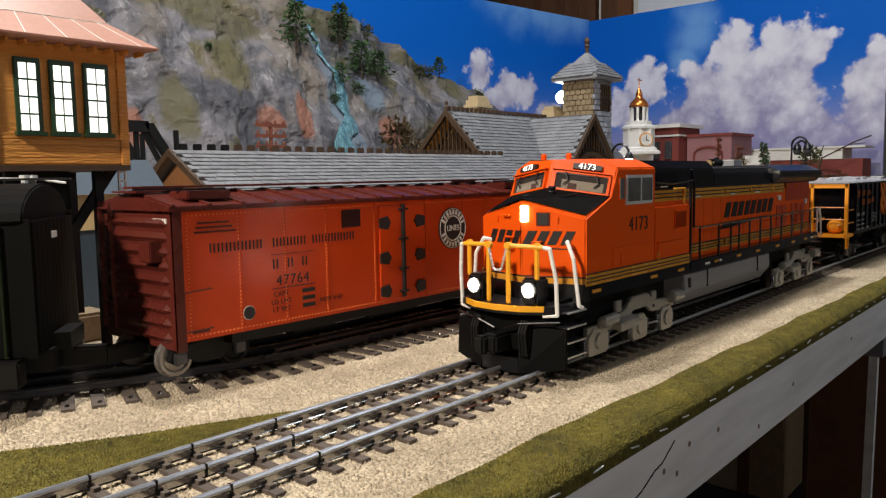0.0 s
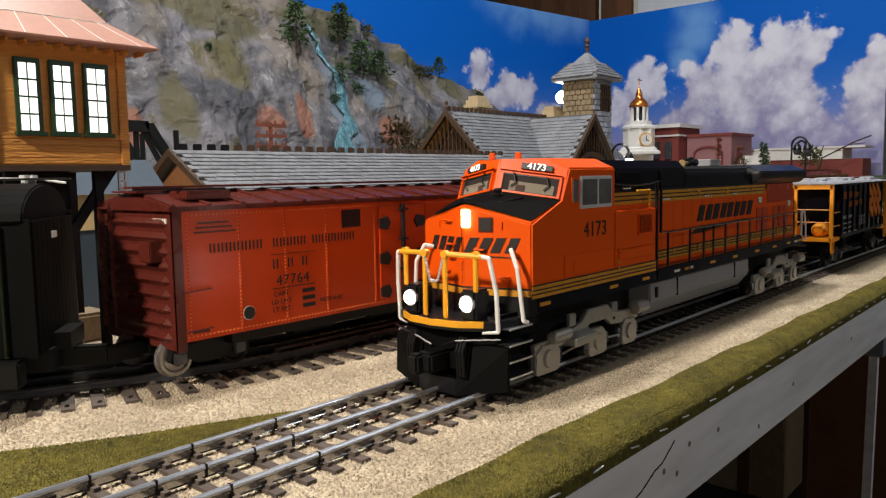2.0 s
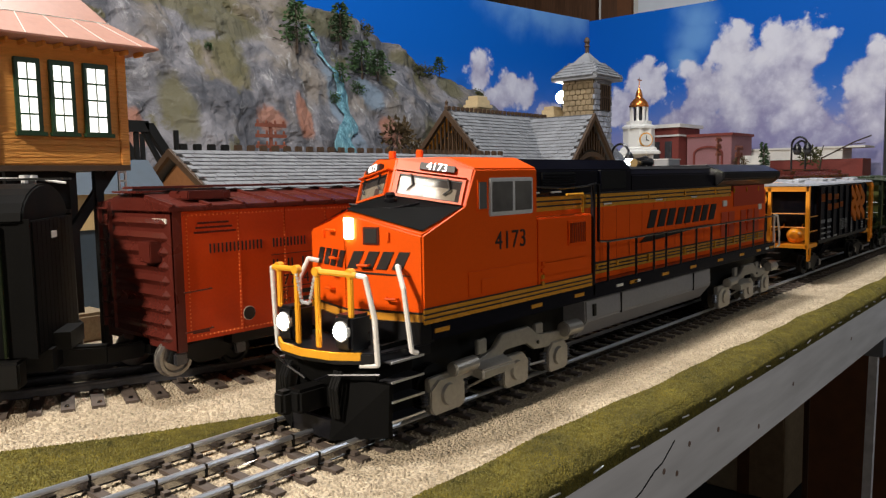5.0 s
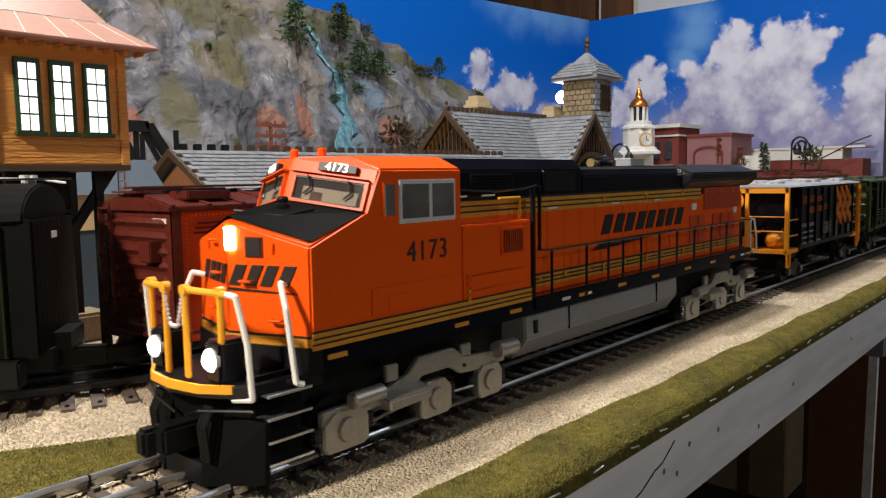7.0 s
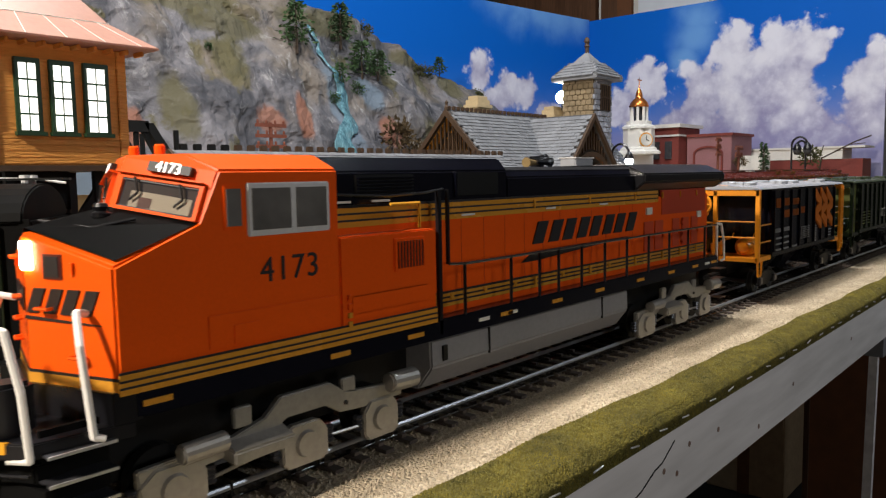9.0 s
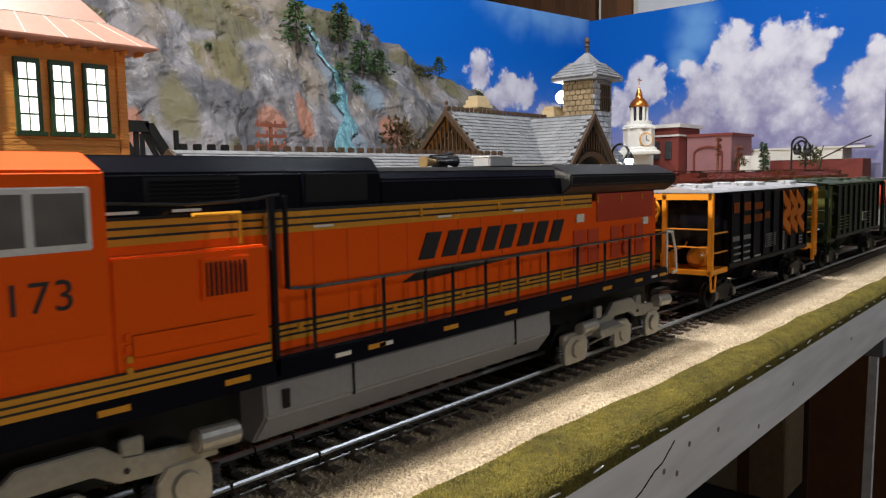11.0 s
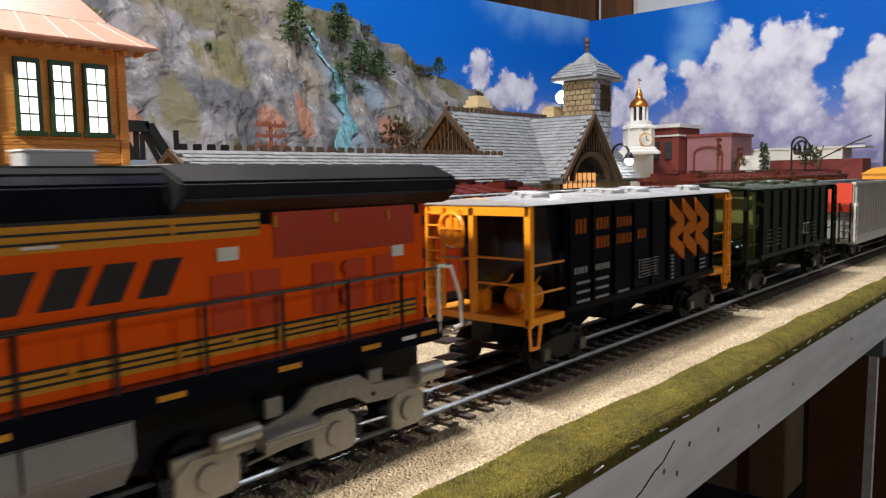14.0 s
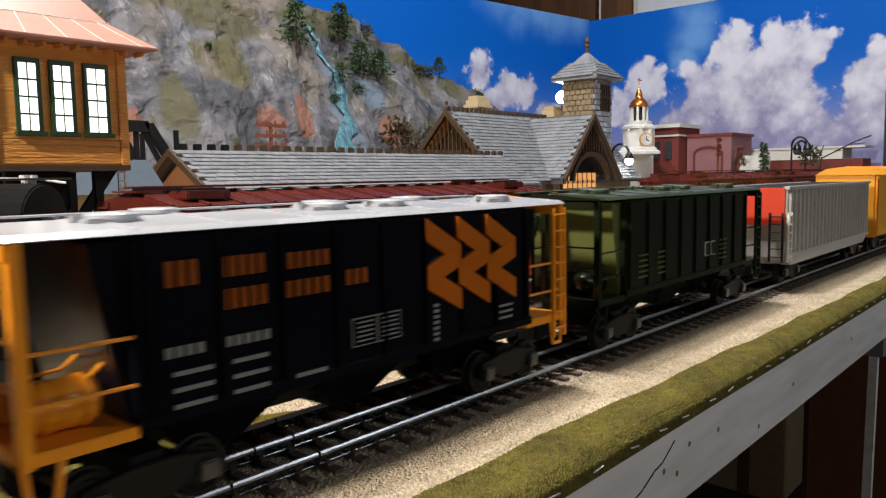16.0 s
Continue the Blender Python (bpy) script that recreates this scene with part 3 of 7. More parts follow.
    for x in (0.128, 0.2, 0.25, 0.3, 0.335, 0.36, 0.385):
        part("latch", bx(B(), x, x + 0.0013, -H - 0.0012, -H, 0.0432, 0.0474), GOLD, t)
        part("latch", bx(B(), x, x + 0.0010, -H - 0.0010, -H, 0.0790, 0.0825), GOLD, t)
    for x, z, h in ((0.3650, 0.0535, 0.0085), (0.3650, 0.0635, 0.0060)):
        part("round_cover", cyl(B(), (x, -H - 0.0002, z), (x, -H - 0.0014, z), h * 0.42, 18, h * 0.36), REDPART, t, "round red cover")
    for x in (0.140, 0.1620, 0.1840, 0.2240, 0.2700, 0.3180):
        part("hinge", bx(B(), x, x + 0.0022, -H - 0.0010, -H, 0.0446, 0.0470), GOLD, t, bevel=0.0003)
    for x in (0.1480, 0.2100, 0.2610):
        part("label_bar", bx(B(), x, x + 0.0085, -H - 0.0007, -H, 0.0778, 0.0786), PALE, t)
    for x in (0.150, 0.1700, 0.3850):
        part("sill_label", bx(B(), x, x + 0.0070, -W - 0.0004, -W, 0.0346, 0.0360), PALE, t, "pale lettered strip")
    part("data_plate", bx(B(), 0.3145, 0.3215, -H - 0.0009, -H, 0.0700, 0.0740), PALE, t)
    part("data_plate", bx(B(), 0.3870, 0.3930, -H - 0.0009, -H, 0.0650, 0.0690), PALE, t)
    # roof vents and boxes on the black hood
    v = part("side_intake", bx(B(), 0.0900, 0.1200, -H - 0.0006, -H + 0.001, 0.0868, 0.0950), DARK, t, bevel=0.0003)
    for i in range(6):
        part("slat", bx(B(), 0.0910, 0.1190, -H - 0.0014, -H, 0.0875 + i * 0.0012, 0.0880 + i * 0.0012), NAVY, v)
    v = part("side_intake", bx(B(), 0.1450, 0.1730, -H - 0.0006, -H + 0.001, 0.0860, 0.0955), DARK, t, bevel=0.0003)
    part("intake_frame", bx(B(), 0.1440, 0.1450, -H - 0.0010, -H + 0.001, 0.0855, 0.0960), NAVY, v)
    for x in (0.079, 0.098):
        part("label_bar", bx(B(), x, x + 0.009, -H - 0.0005, -H, 0.0852, 0.0860), PALE, t)
    part("exhaust_base", bx(B(), 0.2650, 0.3020, -0.0120, 0.0120, 0.0960, 0.0984), BLACK, t, bevel=0.0005)
    ex = part("exhaust_housing", bx(B(), 0.2710, 0.2900, -0.0050, 0.0050, 0.0975, 0.1028), HOPTOP, t, "pale exhaust housing", bevel=0.0006)
    part("exhaust_rim", bx(B(), 0.2704, 0.2906, -0.0056, 0.0056, 0.1024, 0.1031), ALU, ex, bevel=0.0002)
    horn = part("horn_stand", bx(B(), 0.2390, 0.2435, -0.0030, 0.0030, 0.0962, 0.1000), BLACK, t, "black air horn cluster on a short stand", bevel=0.0004)
    for y, z in ((-0.0032, 0.1006), (0.0032, 0.1006), (0.0, 0.1022)):
        part("horn_pipe", lathe_x(0.2355, 0.2480, y, z, ((0.0, 0.0012), (0.35, 0.0014), (0.7, 0.0018), (0.9, 0.0024), (1.0, 0.0028))), BLACK, horn)
    part("horn_pipe", lathe_x(0.2390, 0.2280, -0.0022, 0.1002, ((0.0, 0.0011), (0.5, 0.0014), (0.85, 0.0022), (1.0, 0.0026))), BRASS_DULL, horn, "dull brass rear-facing horn")
    part("roof_rail", bx(B(), 0.1805, 0.3000, -0.0222, -0.0216, 0.0962, 0.0976), GREY, t)
    for x, y in ((0.030, -0.004), (0.030, 0.012)):
        part("beacon", lathe(B(), [(0.0016, 0), (0.0016, 0.0030), (0.0012, 0.0036)], (x, y, 0.1016), 10), ORANGE, t)
    # the mark on the hood
    heavy_mark("side_mark", t, Matrix.Translation((0.1990, -H - 0.0003, 0.0622)) @ Euler((radians(90), 0, 0)).to_matrix().to_4x4(), 0.1030, 0.0102)
    part("side_swoosh", prism(B(), [(0.1900, 0.0545), (0.2030, 0.0545), (0.2950, 0.0593), (0.2000, 0.0588)], "y", -H - 0.0006, -H), INK, t)
    # fuel tank
    bm = prism(B(), [(-0.029, 0.0310), (-0.0295, 0.0200), (-0.0220, 0.0105), (0.0220, 0.0105), (0.0295, 0.0200), (0.029, 0.0310)], "x", 0.1235, 0.2850)
    tank = part("fuel_tank", bm, GREY, t, "grey fuel tank under the frame", bevel=0.0008)
    part("tank_seam", bx(B(), 0.1600, 0.1604, -0.0300, -0.0290, 0.0195, 0.0305), DARK, tank)
    part("tank_seam", bx(B(), 0.2560, 0.2564, -0.0300, -0.0290, 0.0195, 0.0305), DARK, tank)
    part("sight_glass", bx(B(), 0.1300, 0.1325, -0.0302, -0.0285, 0.0220, 0.0280), DARK, tank)
    # trucks
    for s in (-1, 1):
        truck_frame(t, 0.002, 0.108, s * 0.0290 if s < 0 else 0.0290)
        truck_frame(t, 0.292, 0.402, s * 0.0290)
    # rails along the walkway
    xs = [0.1425, 0.1740, 0.1960, 0.2120, 0.2330, 0.2560, 0.2800, 0.3060, 0.3330, 0.3600, 0.3860, 0.4060]
    for s in (-1, 1):
        y = s * 0.0312
        part("hand_rail", tube(B(), [(0.1330, y, 0.0600), (0.1425, y, 0.0592), (0.4060, y, 0.0592), (0.4130, y, 0.0600)], 0.0006), BLACK, t, "thin side handrail")
        for x in xs:
            part("stanchion", cyl(B(), (x, y, 0.0370), (x, y, 0.0598), 0.0007, 6), BLACK, t)
        part("tall_post", bx(B(), 0.1262, 0.1280, y - 0.0008, y + 0.0008, 0.0335, 0.0890), BLACK, t, "black grab post behind the cab")
        part("tall_post", bx(B(), 0.1315, 0.1327, y - 0.0008, y + 0.0004, 0.0600, 0.0890), BLACK, t)
        part("cable", tube(B(), [(0.0764, y, 0.0885), (0.1000, y, 0.0873), (0.1200, y, 0.0880), (0.1300, y, 0.0892)], 0.0005), BLACK, t)
        # rear grab rail and steps
        part("end_rail", tube(B(), [(0.4060, y, 0.0600), (0.4140, y, 0.0590), (0.4190, y, 0.0470), (0.4200, y, 0.0350), (0.4150, y, 0.0345)], 0.0008), WHITE, t, "white end grab rail")
        part("end_post", cyl(B(), (0.4062, y, 0.0340), (0.4062, y, 0.0605), 0.0009, 8), WHITE, t, "white end post")
        for k in range(4):
            part("step", bx(B(), 0.4090, 0.4200, y - 0.0015, y + 0.0060, 0.0095 + k * 0.0065, 0.0100 + k * 0.0065), RAILSIDE, t)
            part("step", bx(B(), -0.0190, -0.0020, y - 0.0018, y + 0.0060 if s < 0 else y + 0.001, 0.0060 + k * 0.0072, 0.0065 + k * 0.0072), RAILSIDE, t)
            # bright strip that puts the highlight on each step edge into the shape
            part("step_edge_glint", bx(B(), -0.0190, -0.0020, y - 0.0024 if s < 0 else y + 0.0010, y - 0.0018 if s < 0 else y + 0.0016, 0.0059 + k * 0.0072, 0.0067 + k * 0.0072), STEEL, t, "bright strip for the highlight along a step edge")
        part("step_back", bx(B(), -0.0180, -0.0010, y + 0.0050 * (1 if s < 0 else -1), y + 0.0065 * (1 if s < 0 else -1), 0.0040, 0.0330), MATT, t)
    # front platform, yellow sill, lights
    o = [(-0.0325, 0), (-0.0305, -0.0140), (-0.0220, -0.0290), (0.0040, -0.0320), (0.0040, 0.0320), (-0.0220, 0.0290), (-0.0305, 0.0140)]
    part("front_platform", prism(B(), o, "z", 0.0270, 0.0312), BLACK, t, bevel=0.0004)
    part("nose_base", prism(B(), [(-0.0110, 0), (-0.0015, -0.0318), (0.006, -0.0318), (0.006, 0.0318), (-0.0015, 0.0318)], "z", 0.0312, 0.0396), BLACK, t)
    for s in (-1, 1):
        a, b, c = Vector((-0.0332, 0, 0.0300)), Vector((-0.0312, s * 0.0140, 0.0300)), Vector((-0.0252, s * 0.0238, 0.0300))
        bm = hull(B(), [[p + Vector((0, 0, -0.0014)), p + Vector((0.0012, 0, -0.0014)), p + Vector((0.0012, 0, 0.0014)), p + Vector((0, 0, 0.0014))] for p in (a, b, c)])
        part("yellow_sill", bm, YELLOW, t, "yellow edge of the front platform")
        cx, cy = -0.0262, s * 0.0166
        part("ditch_light_box", bx(B(), cx - 0.001, cx + 0.010, cy - 0.0045, cy + 0.0045, 0.0312, 0.0448), BLACK, t, bevel=0.0012)
        part("ditch_light", cyl(B(), (cx - 0.0012, cy, 0.0388), (cx - 0.0028, cy, 0.0388), 0.0031, 18, 0.0026), LIT, t, "lit round ditch light")
        part("light_ring", cyl(B(), (cx - 0.0002, cy, 0.0388), (cx - 0.0018, cy, 0.0388), 0.0038, 18), ALU, t)
        # white corner rails and yellow posts
        y = s * 0.0290
        part("corner_rail", tube(B(), [(-0.0258, s * 0.0235, 0.0596), (-0.0245, s * 0.0268, 0.0590), (-0.0225, y, 0.0440), (-0.0215, y, 0.0270), (-0.0240, s * 0.0225, 0.0265)], 0.0010, 8), WHITE, t, "white bent corner grab rail")
        part("corner_rail", tube(B(), [nose(s, 0.72, 0.0600, 0.001), nose(s, 0.76, 0.0610, 0.005), (-0.0085, s * 0.0300, 0.0530), (-0.0075, s * 0.0325, 0.0300), (-0.0050, s * 0.0330, 0.0290)], 0.0010, 8), WHITE, t, "white bent corner grab rail")
        part("yellow_rail", tube(B(), [(-0.0292, s * 0.0048, 0.0602), (-0.0258, s * 0.0240, 0.0596)], 0.0011, 8), YELLOW, t, "yellow front rail")
        for k, px, low in ((0.0059, -0.0297, 0.0318), (0.0205, -0.0266, 0.0440)):
            part("yellow_post", bx(B(), px, px + 0.0015, s * k - 0.0012, s * k + 0.0012, low, 0.0605), YELLOW, t, "yellow front rail post", bevel=0.0004)
            part("post_cap", cyl(B(), (px - 0.0004, s * k, 0.0600), (px + 0.0020, s * k, 0.0600), 0.0018, 12), YELLOW, t)
    ch = part("safety_chain", B_chain([(-0.0295, 0.0055, 0.0590), (-0.0298, 0.0022, 0.0480), (-0.0298, -0.0022, 0.0480), (-0.0295, -0.0055, 0.0590)]), STEEL, t, "silver safety chain")
    # pilot, plough, coupler
    bm = prism(B(), [(-0.0200, -0.0270), (-0.0250, -0.0120), (-0.0250, 0.0120), (-0.0200, 0.0270), (-0.0120, 0.0270), (-0.0120, -0.0270)], "z", 0.0080, 0.0250)
    part("pilot", bm, MATT, t, "black pilot plate", bevel=0.0006)
    for s in (-1, 1):
        bm = hull(B(), [[(-0.0255, s * 0.0110, 0.0210), (-0.0200, s * 0.0330, 0.0200), (-0.0210, s * 0.0330, 0.0010), (-0.0300, s * 0.0110, -0.0022)],
                        [(-0.0235, s * 0.0110, 0.0210), (-0.0180, s * 0.0330, 0.0200), (-0.0190, s * 0.0330, 0.0010), (-0.0280, s * 0.0110, -0.0022)]])
        part("plough_blade", bm, MATT, t, "black snow plough blade")
        for k in range(3):
            y = s * (0.0130 + 0.0016 * k)
            part("air_hose", tube(B(), [(-0.0275, y, 0.0240), (-0.0305, y, 0.0180), (-0.0295, y, 0.0070)], 0.0007), DARK, t)
        part("uncoupling_lever", tube(B(), [(-0.0290, s * 0.003, 0.0190), (-0.0300, s * 0.012, 0.0225), (-0.0225, s * 0.031, 0.0240)], 0.0005), BLACK, t)
    part("plough_foot", bx(B(), -0.0290, -0.0270, -0.0110, 0.0110, -0.0022, 0.0050), BLACK, t)
    cp = part("coupler", bx(B(), -0.0380, -0.0220, -0.0045, 0.0045, 0.0080, 0.0170), DARK, t, "black knuckle coupler", bevel=0.0012)
    part("knuckle", bx(B(), -0.0420, -0.0360, 0.0000, 0.0060, 0.0075, 0.0165), DARK, cp, bevel=0.0012)
    return t


def lathe_x(xa, xb, y, z, rings):
    """A flared round pipe lying along x."""
    bm = B()
    for (p, ra), (q, rb) in zip(rings, rings[1:]):
        cyl(bm, (xa + (xb - xa) * p, y, z), (xa + (xb - xa) * q, y, z), ra, 14, rb)
    return bm


def B_chain(pts):
    bm = B()
    for a, b in zip(pts, pts[1:]):
        a, b = Vector(a), Vector(b)
        k = max(2, int((b - a).length / 0.0014))
        for i in range(k):
            p = a.lerp(b, (i + 0.5) / k)
            bmesh.ops.create_icosphere(bm, subdivisions=1, radius=0.0008, matrix=Matrix.Translation(p))
    return bm


BRASS_DULL = material("dull_brass", (0.42, 0.30, 0.14), 0.4, 0.6, 0.2, 600)
MATT = material("matt_black_paint_and_shade", (0.004, 0.004, 0.004), 0.6, 0, 0.2, 600)
MATT.node_tree.nodes["Principled BSDF"].inputs["Specular IOR Level"].default_value = 0.06
DEEPRED = material("dark_red_screen", (0.42, 0.042, 0.012), 0.45, 0, 0.1, 900)
REDPART = material("deep_orange_red_paint", (0.50, 0.058, 0.018), 0.36, 0, 0.06, 700)
SMOKED_PANE = material("dim_window_pane", (0.05, 0.05, 0.055), 0.08, 0, 0.3, 120)
CABPANE = material("greyish_cab_pane", (0.14, 0.135, 0.13), 0.06, 0, 0.35, 60)
loco = locomotive()


# ---- freight cars
def car_truck(parent, cx, ymid=0.0, wheels=None):
    # wheels default to black: the shade under a car is put into their colour
    wheels = wheels or DARK
    for s in (-1, 1):
        y = ymid + s * 0.024
        o = [(-0.022, 0.0080), (-0.017, 0.0050), (-0.012, 0.0085), (-0.006, 0.0050), (0.006, 0.0050), (0.012, 0.0085), (0.017, 0.0050), (0.022, 0.0080), (0.020, 0.0135), (0.006, 0.0160), (-0.006, 0.0160), (-0.020, 0.0135)]
        f = part("truck_side", prism(B(), [(cx + a, z) for a, z in o], "y", y - 0.0015, y + 0.0015), DARK, parent, "black cast truck side", bevel=0.0004)
        for k in (-0.0165, 0.0165):
            part("journal_box", bx(B(), cx + k - 0.0032, cx + k + 0.0032, y - 0.0035 if s < 0 else y, y if s < 0 else y + 0.0035, 0.0062, 0.0120), RAILSIDE, f, bevel=0.0006)
            # trailing wheels always take the black with that shade in it
            part("wheel", flanged_wheel(cx + k, y - s * 0.0030, 0.0088), wheels if k < 0 else DARK, parent, "flanged wheel")
    for k in (-0.0165, 0.0165):
        part("axle", cyl(B(), (cx + k, ymid - 0.02, 0.0088), (cx + k, ymid + 0.02, 0.0088), 0.0016, 8), RAILSIDE, parent)
    part("bolster", bx(B(), cx - 0.005, cx + 0.005, ymid - 0.022, ymid + 0.022, 0.0080, 0.0180), DARK, parent)


def flanged_wheel(cx, y, r):
    bm = B()
    rings = []
    for rr, o in ((r * 0.35, -0.0008), (r * 0.7, -0.0004), (r * 0.80, -0.0014), (r * 0.98, -0.0014), (r, -0.0005), (r, 0.0016), (r * 1.08, 0.0018), (r * 1.08, 0.0028), (r * 0.3, 0.0028)):
        s = -1 if y < 0 else 1
        rings.append([(cx + rr * math.cos(2 * math.pi * i / 24), y - s * o, r + rr * math.sin(2 * math.pi * i / 24)) for i in range(24)])
    return hull(bm, rings)


def ladder(parent, x, y, z0, z1, w, mat, n=7, along="x"):
    bm = B()
    for k in (-w / 2, w / 2):
        if along == "x":
            bx(bm, x + k - 0.0008, x + k + 0.0008, y - 0.0008, y + 0.0008, z0, z1)
        else:
            bx(bm, x - 0.0008, x + 0.0008, y + k - 0.0008, y + k + 0.0008, z0, z1)
    lad = part("ladder", bm, mat, parent, "end ladder")
    for i in range(n):
        z = z0 + (z1 - z0) * (i + 0.6) / n
        a, b = ((x - w / 2, y - 0.001, z), (x + w / 2, y - 0.001, z)) if along == "x" else ((x - 0.001, y - w / 2, z), (x - 0.001, y + w / 2, z))
        part("rung", cyl(B(), a, b, 0.0005, 6), mat, lad)
    return lad


def hopper(name, label, body, trim, top, slope, ribs, orange_top):
    """Covered hopper, 0.241 long: x = 0 at its leading end."""
    t = thing(name, label, "hopper car", "cars of the train")
    L, W = 0.241, 0.0305
    e0, e1 = 0.030, L - 0.027
    o = [(-W, 0.0290), (-W, 0.0785), (-0.0285, 0.0808), (0.0285, 0.0808), (W, 0.0785), (W, 0.0290), (0.020, 0.0230), (-0.020, 0.0230)]
    part("body", prism(B(), o, "x", e0, e1), body, t, bevel=0.0006)
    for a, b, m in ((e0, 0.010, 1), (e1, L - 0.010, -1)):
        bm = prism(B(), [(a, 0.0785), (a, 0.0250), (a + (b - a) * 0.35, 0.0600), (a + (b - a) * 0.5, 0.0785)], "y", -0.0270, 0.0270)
        # leading slope sheet takes its own colour, the trailing one the body's
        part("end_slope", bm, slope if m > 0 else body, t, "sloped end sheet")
    for k in range(3):
        x0 = e0 + 0.012 + k * 0.058
        bm = hull(B(), [[(x0, -0.020, 0.026), (x0 + 0.046, -0.020, 0.026), (x0 + 0.046, 0.020, 0.026), (x0, 0.020, 0.026)],
                        [(x0 + 0.014, -0.010, 0.0095), (x0 + 0.032, -0.010, 0.0095), (x0 + 0.032, 0.010, 0.0095), (x0 + 0.014, 0.010, 0.0095)]])
        part("hopper_outlet", bm, body, t)
    for i in range(ribs):
        x = e0 + 0.004 + (e1 - e0 - 0.008) * i / (ribs - 1)
        for s in (-1, 1):
            part("rib", bx(B(), x - 0.0011, x + 0.0011, s * W - 0.0013, s * W + 0.0013, 0.0310, 0.0785), body, t, bevel=0.0003)
    part("side_sill", bx(B(), e0, e1, -W - 0.0010, W + 0.0010, 0.0275, 0.0310), body, t, bevel=0.0004)
    part("roof", prism(B(), [(-0.0315, 0.0800), (-0.0290, 0.0818), (0.0, 0.0836), (0.0290, 0.0818), (0.0315, 0.0800)], "x", -0.001 if orange_top else 0.01, L + 0.001), top, t, bevel=0.0004)
    for x, y in ((0.036, -0.009), (0.1145, -0.009), (0.146, -0.009), (0.205, -0.016), (0.060, 0.012), (0.130, 0.012), (0.180, 0.012)):
        b0 = part("hatch_base", bx(B(), x - 0.0100, x + 0.0060, y - 0.0058, y + 0.0058, 0.0815, 0.0840), top, t, "raised hatch coaming", bevel=0.0005)
        part("hatch", lathe(B(), [(0.0070, 0), (0.0070, 0.0018), (0.0076, 0.0018), (0.0076, 0.0029), (0.0068, 0.0034), (0.0020, 0.0036)], (x, y, 0.0820), 22), top, b0, "round roof hatch")
        part("hatch_clamp", bx(B(), x - 0.0120, x - 0.0085, y - 0.0010, y + 0.0010, 0.0832, 0.0850), top, b0)
    for y in (0.022,):
        part("roof_walk", bx(B(), 0.006, L - 0.006, y - 0.0040, y + 0.0040, 0.0838, 0.0844), top, t)
        for i in range(12):
            part("walk_bracket", bx(B(), 0.012 + i * 0.0195, 0.0132 + i * 0.0195, y - 0.0036, y + 0.0036, 0.0815, 0.0838), top, t)
    for i in range(7):
        x = 0.032 + i * 0.0295
        part("roof_seam", prism(B(), [(-0.0302, 0.0812), (-0.0290, 0.0822), (0.0, 0.0840), (0.0290, 0.0822), (0.0302, 0.0812)], "x", x - 0.0004, x + 0.0004), top, t)
    # end frames
    for x, s in ((0.0, 1), (L, -1)):
        for y in (-0.0295, 0.0295):
            part("end_post", bx(B(), min(x, x + s * 0.0035), max(x, x + s * 0.0035), y - 0.0016, y + 0.0016, 0.0250, 0.0800), trim, t, "end post", bevel=0.0003)
        part("end_post", bx(B(), min(x, x + s * 0.0030), max(x, x + s * 0.0030), 0.0010, 0.0038, 0.0290, 0.0790), trim, t, "middle end post")
        part("end_gable", prism(B(), [(-0.0305, 0.0795), (-0.0300, 0.0812), (0.0, 0.0838), (0.0300, 0.0812), (0.0305, 0.0795)], "x", min(x, x + s * 0.0022), max(x, x + s * 0.0022)), trim, t)
        part("end_beam", bx(B(), min(x, x + s * 0.0026), max(x, x + s * 0.0026), -0.0305, 0.0305, 0.0755, 0.0805), trim, t)
        part("end_sill", bx(B(), min(x, x + s * 0.0300), max(x, x + s * 0.0300), -0.0305, 0.0305, 0.0255, 0.0290), trim, t, bevel=0.0003)
        for y in (-0.0300, 0.0300):
            st = tube(B(), [(x + s * 0.0008, y, 0.0260), (x + s * 0.0020, y, 0.0150), (x + s * 0.0080, y, 0.0150), (x + s * 0.0100, y, 0.0260)], 0.0009)
            part("stirrup_step", st, trim, t)
        for z in (0.0400, 0.0530):
            part("side_rail", cyl(B(), (x + s * 0.002, -0.0298, z), (x + s * 0.0300, -0.0298, z), 0.0006, 6), trim, t)
        part("coupler", bx(B(), min(x, x - s * 0.0170), max(x, x - s * 0.0170), -0.0035, 0.0035, 0.0090, 0.0165), DARK, t, bevel=0.001)
        part("brake_mast", cyl(B(), (x + s * 0.0045, 0.0120, 0.0250), (x + s * 0.0045, 0.0120, 0.0790), 0.0010, 8), trim, t)
    ladder(t, -0.0015, 0.0235, 0.0300, 0.0790, 0.0100, trim, 8, "y")
    ladder(t, L - 0.0045, -0.0310, 0.0180, 0.0785, 0.0090, trim, 8, "x")
    part("brake_wheel", torus(0.0075, 0.0009, (-0.0030, 0.0120, 0.0690)), trim, t, "brake wheel")
    part("brake_step", bx(B(), -0.0050, 0.0030, 0.0040, 0.0210, 0.0545, 0.0553), trim, t, "brake platform")
    for z in (0.044, 0.056):
        part("end_rail", cyl(B(), (0.0008, -0.0295, z), (0.0008, 0.0010, z), 0.0006, 6), trim, t)
    for y in (-0.0150, 0.0010):
        part("pipe", tube(B(), [(0.010, y, 0.0290), (0.010, y, 0.0400), (0.022, y - 0.004, 0.0420), (0.030, y - 0.004, 0.0480)], 0.0006), trim, t)
    part("brake_gear", bx(B(), -0.0020, 0.0030, 0.0080, 0.0170, 0.0600, 0.0780), trim, t, bevel=0.0008)
    tank = B()
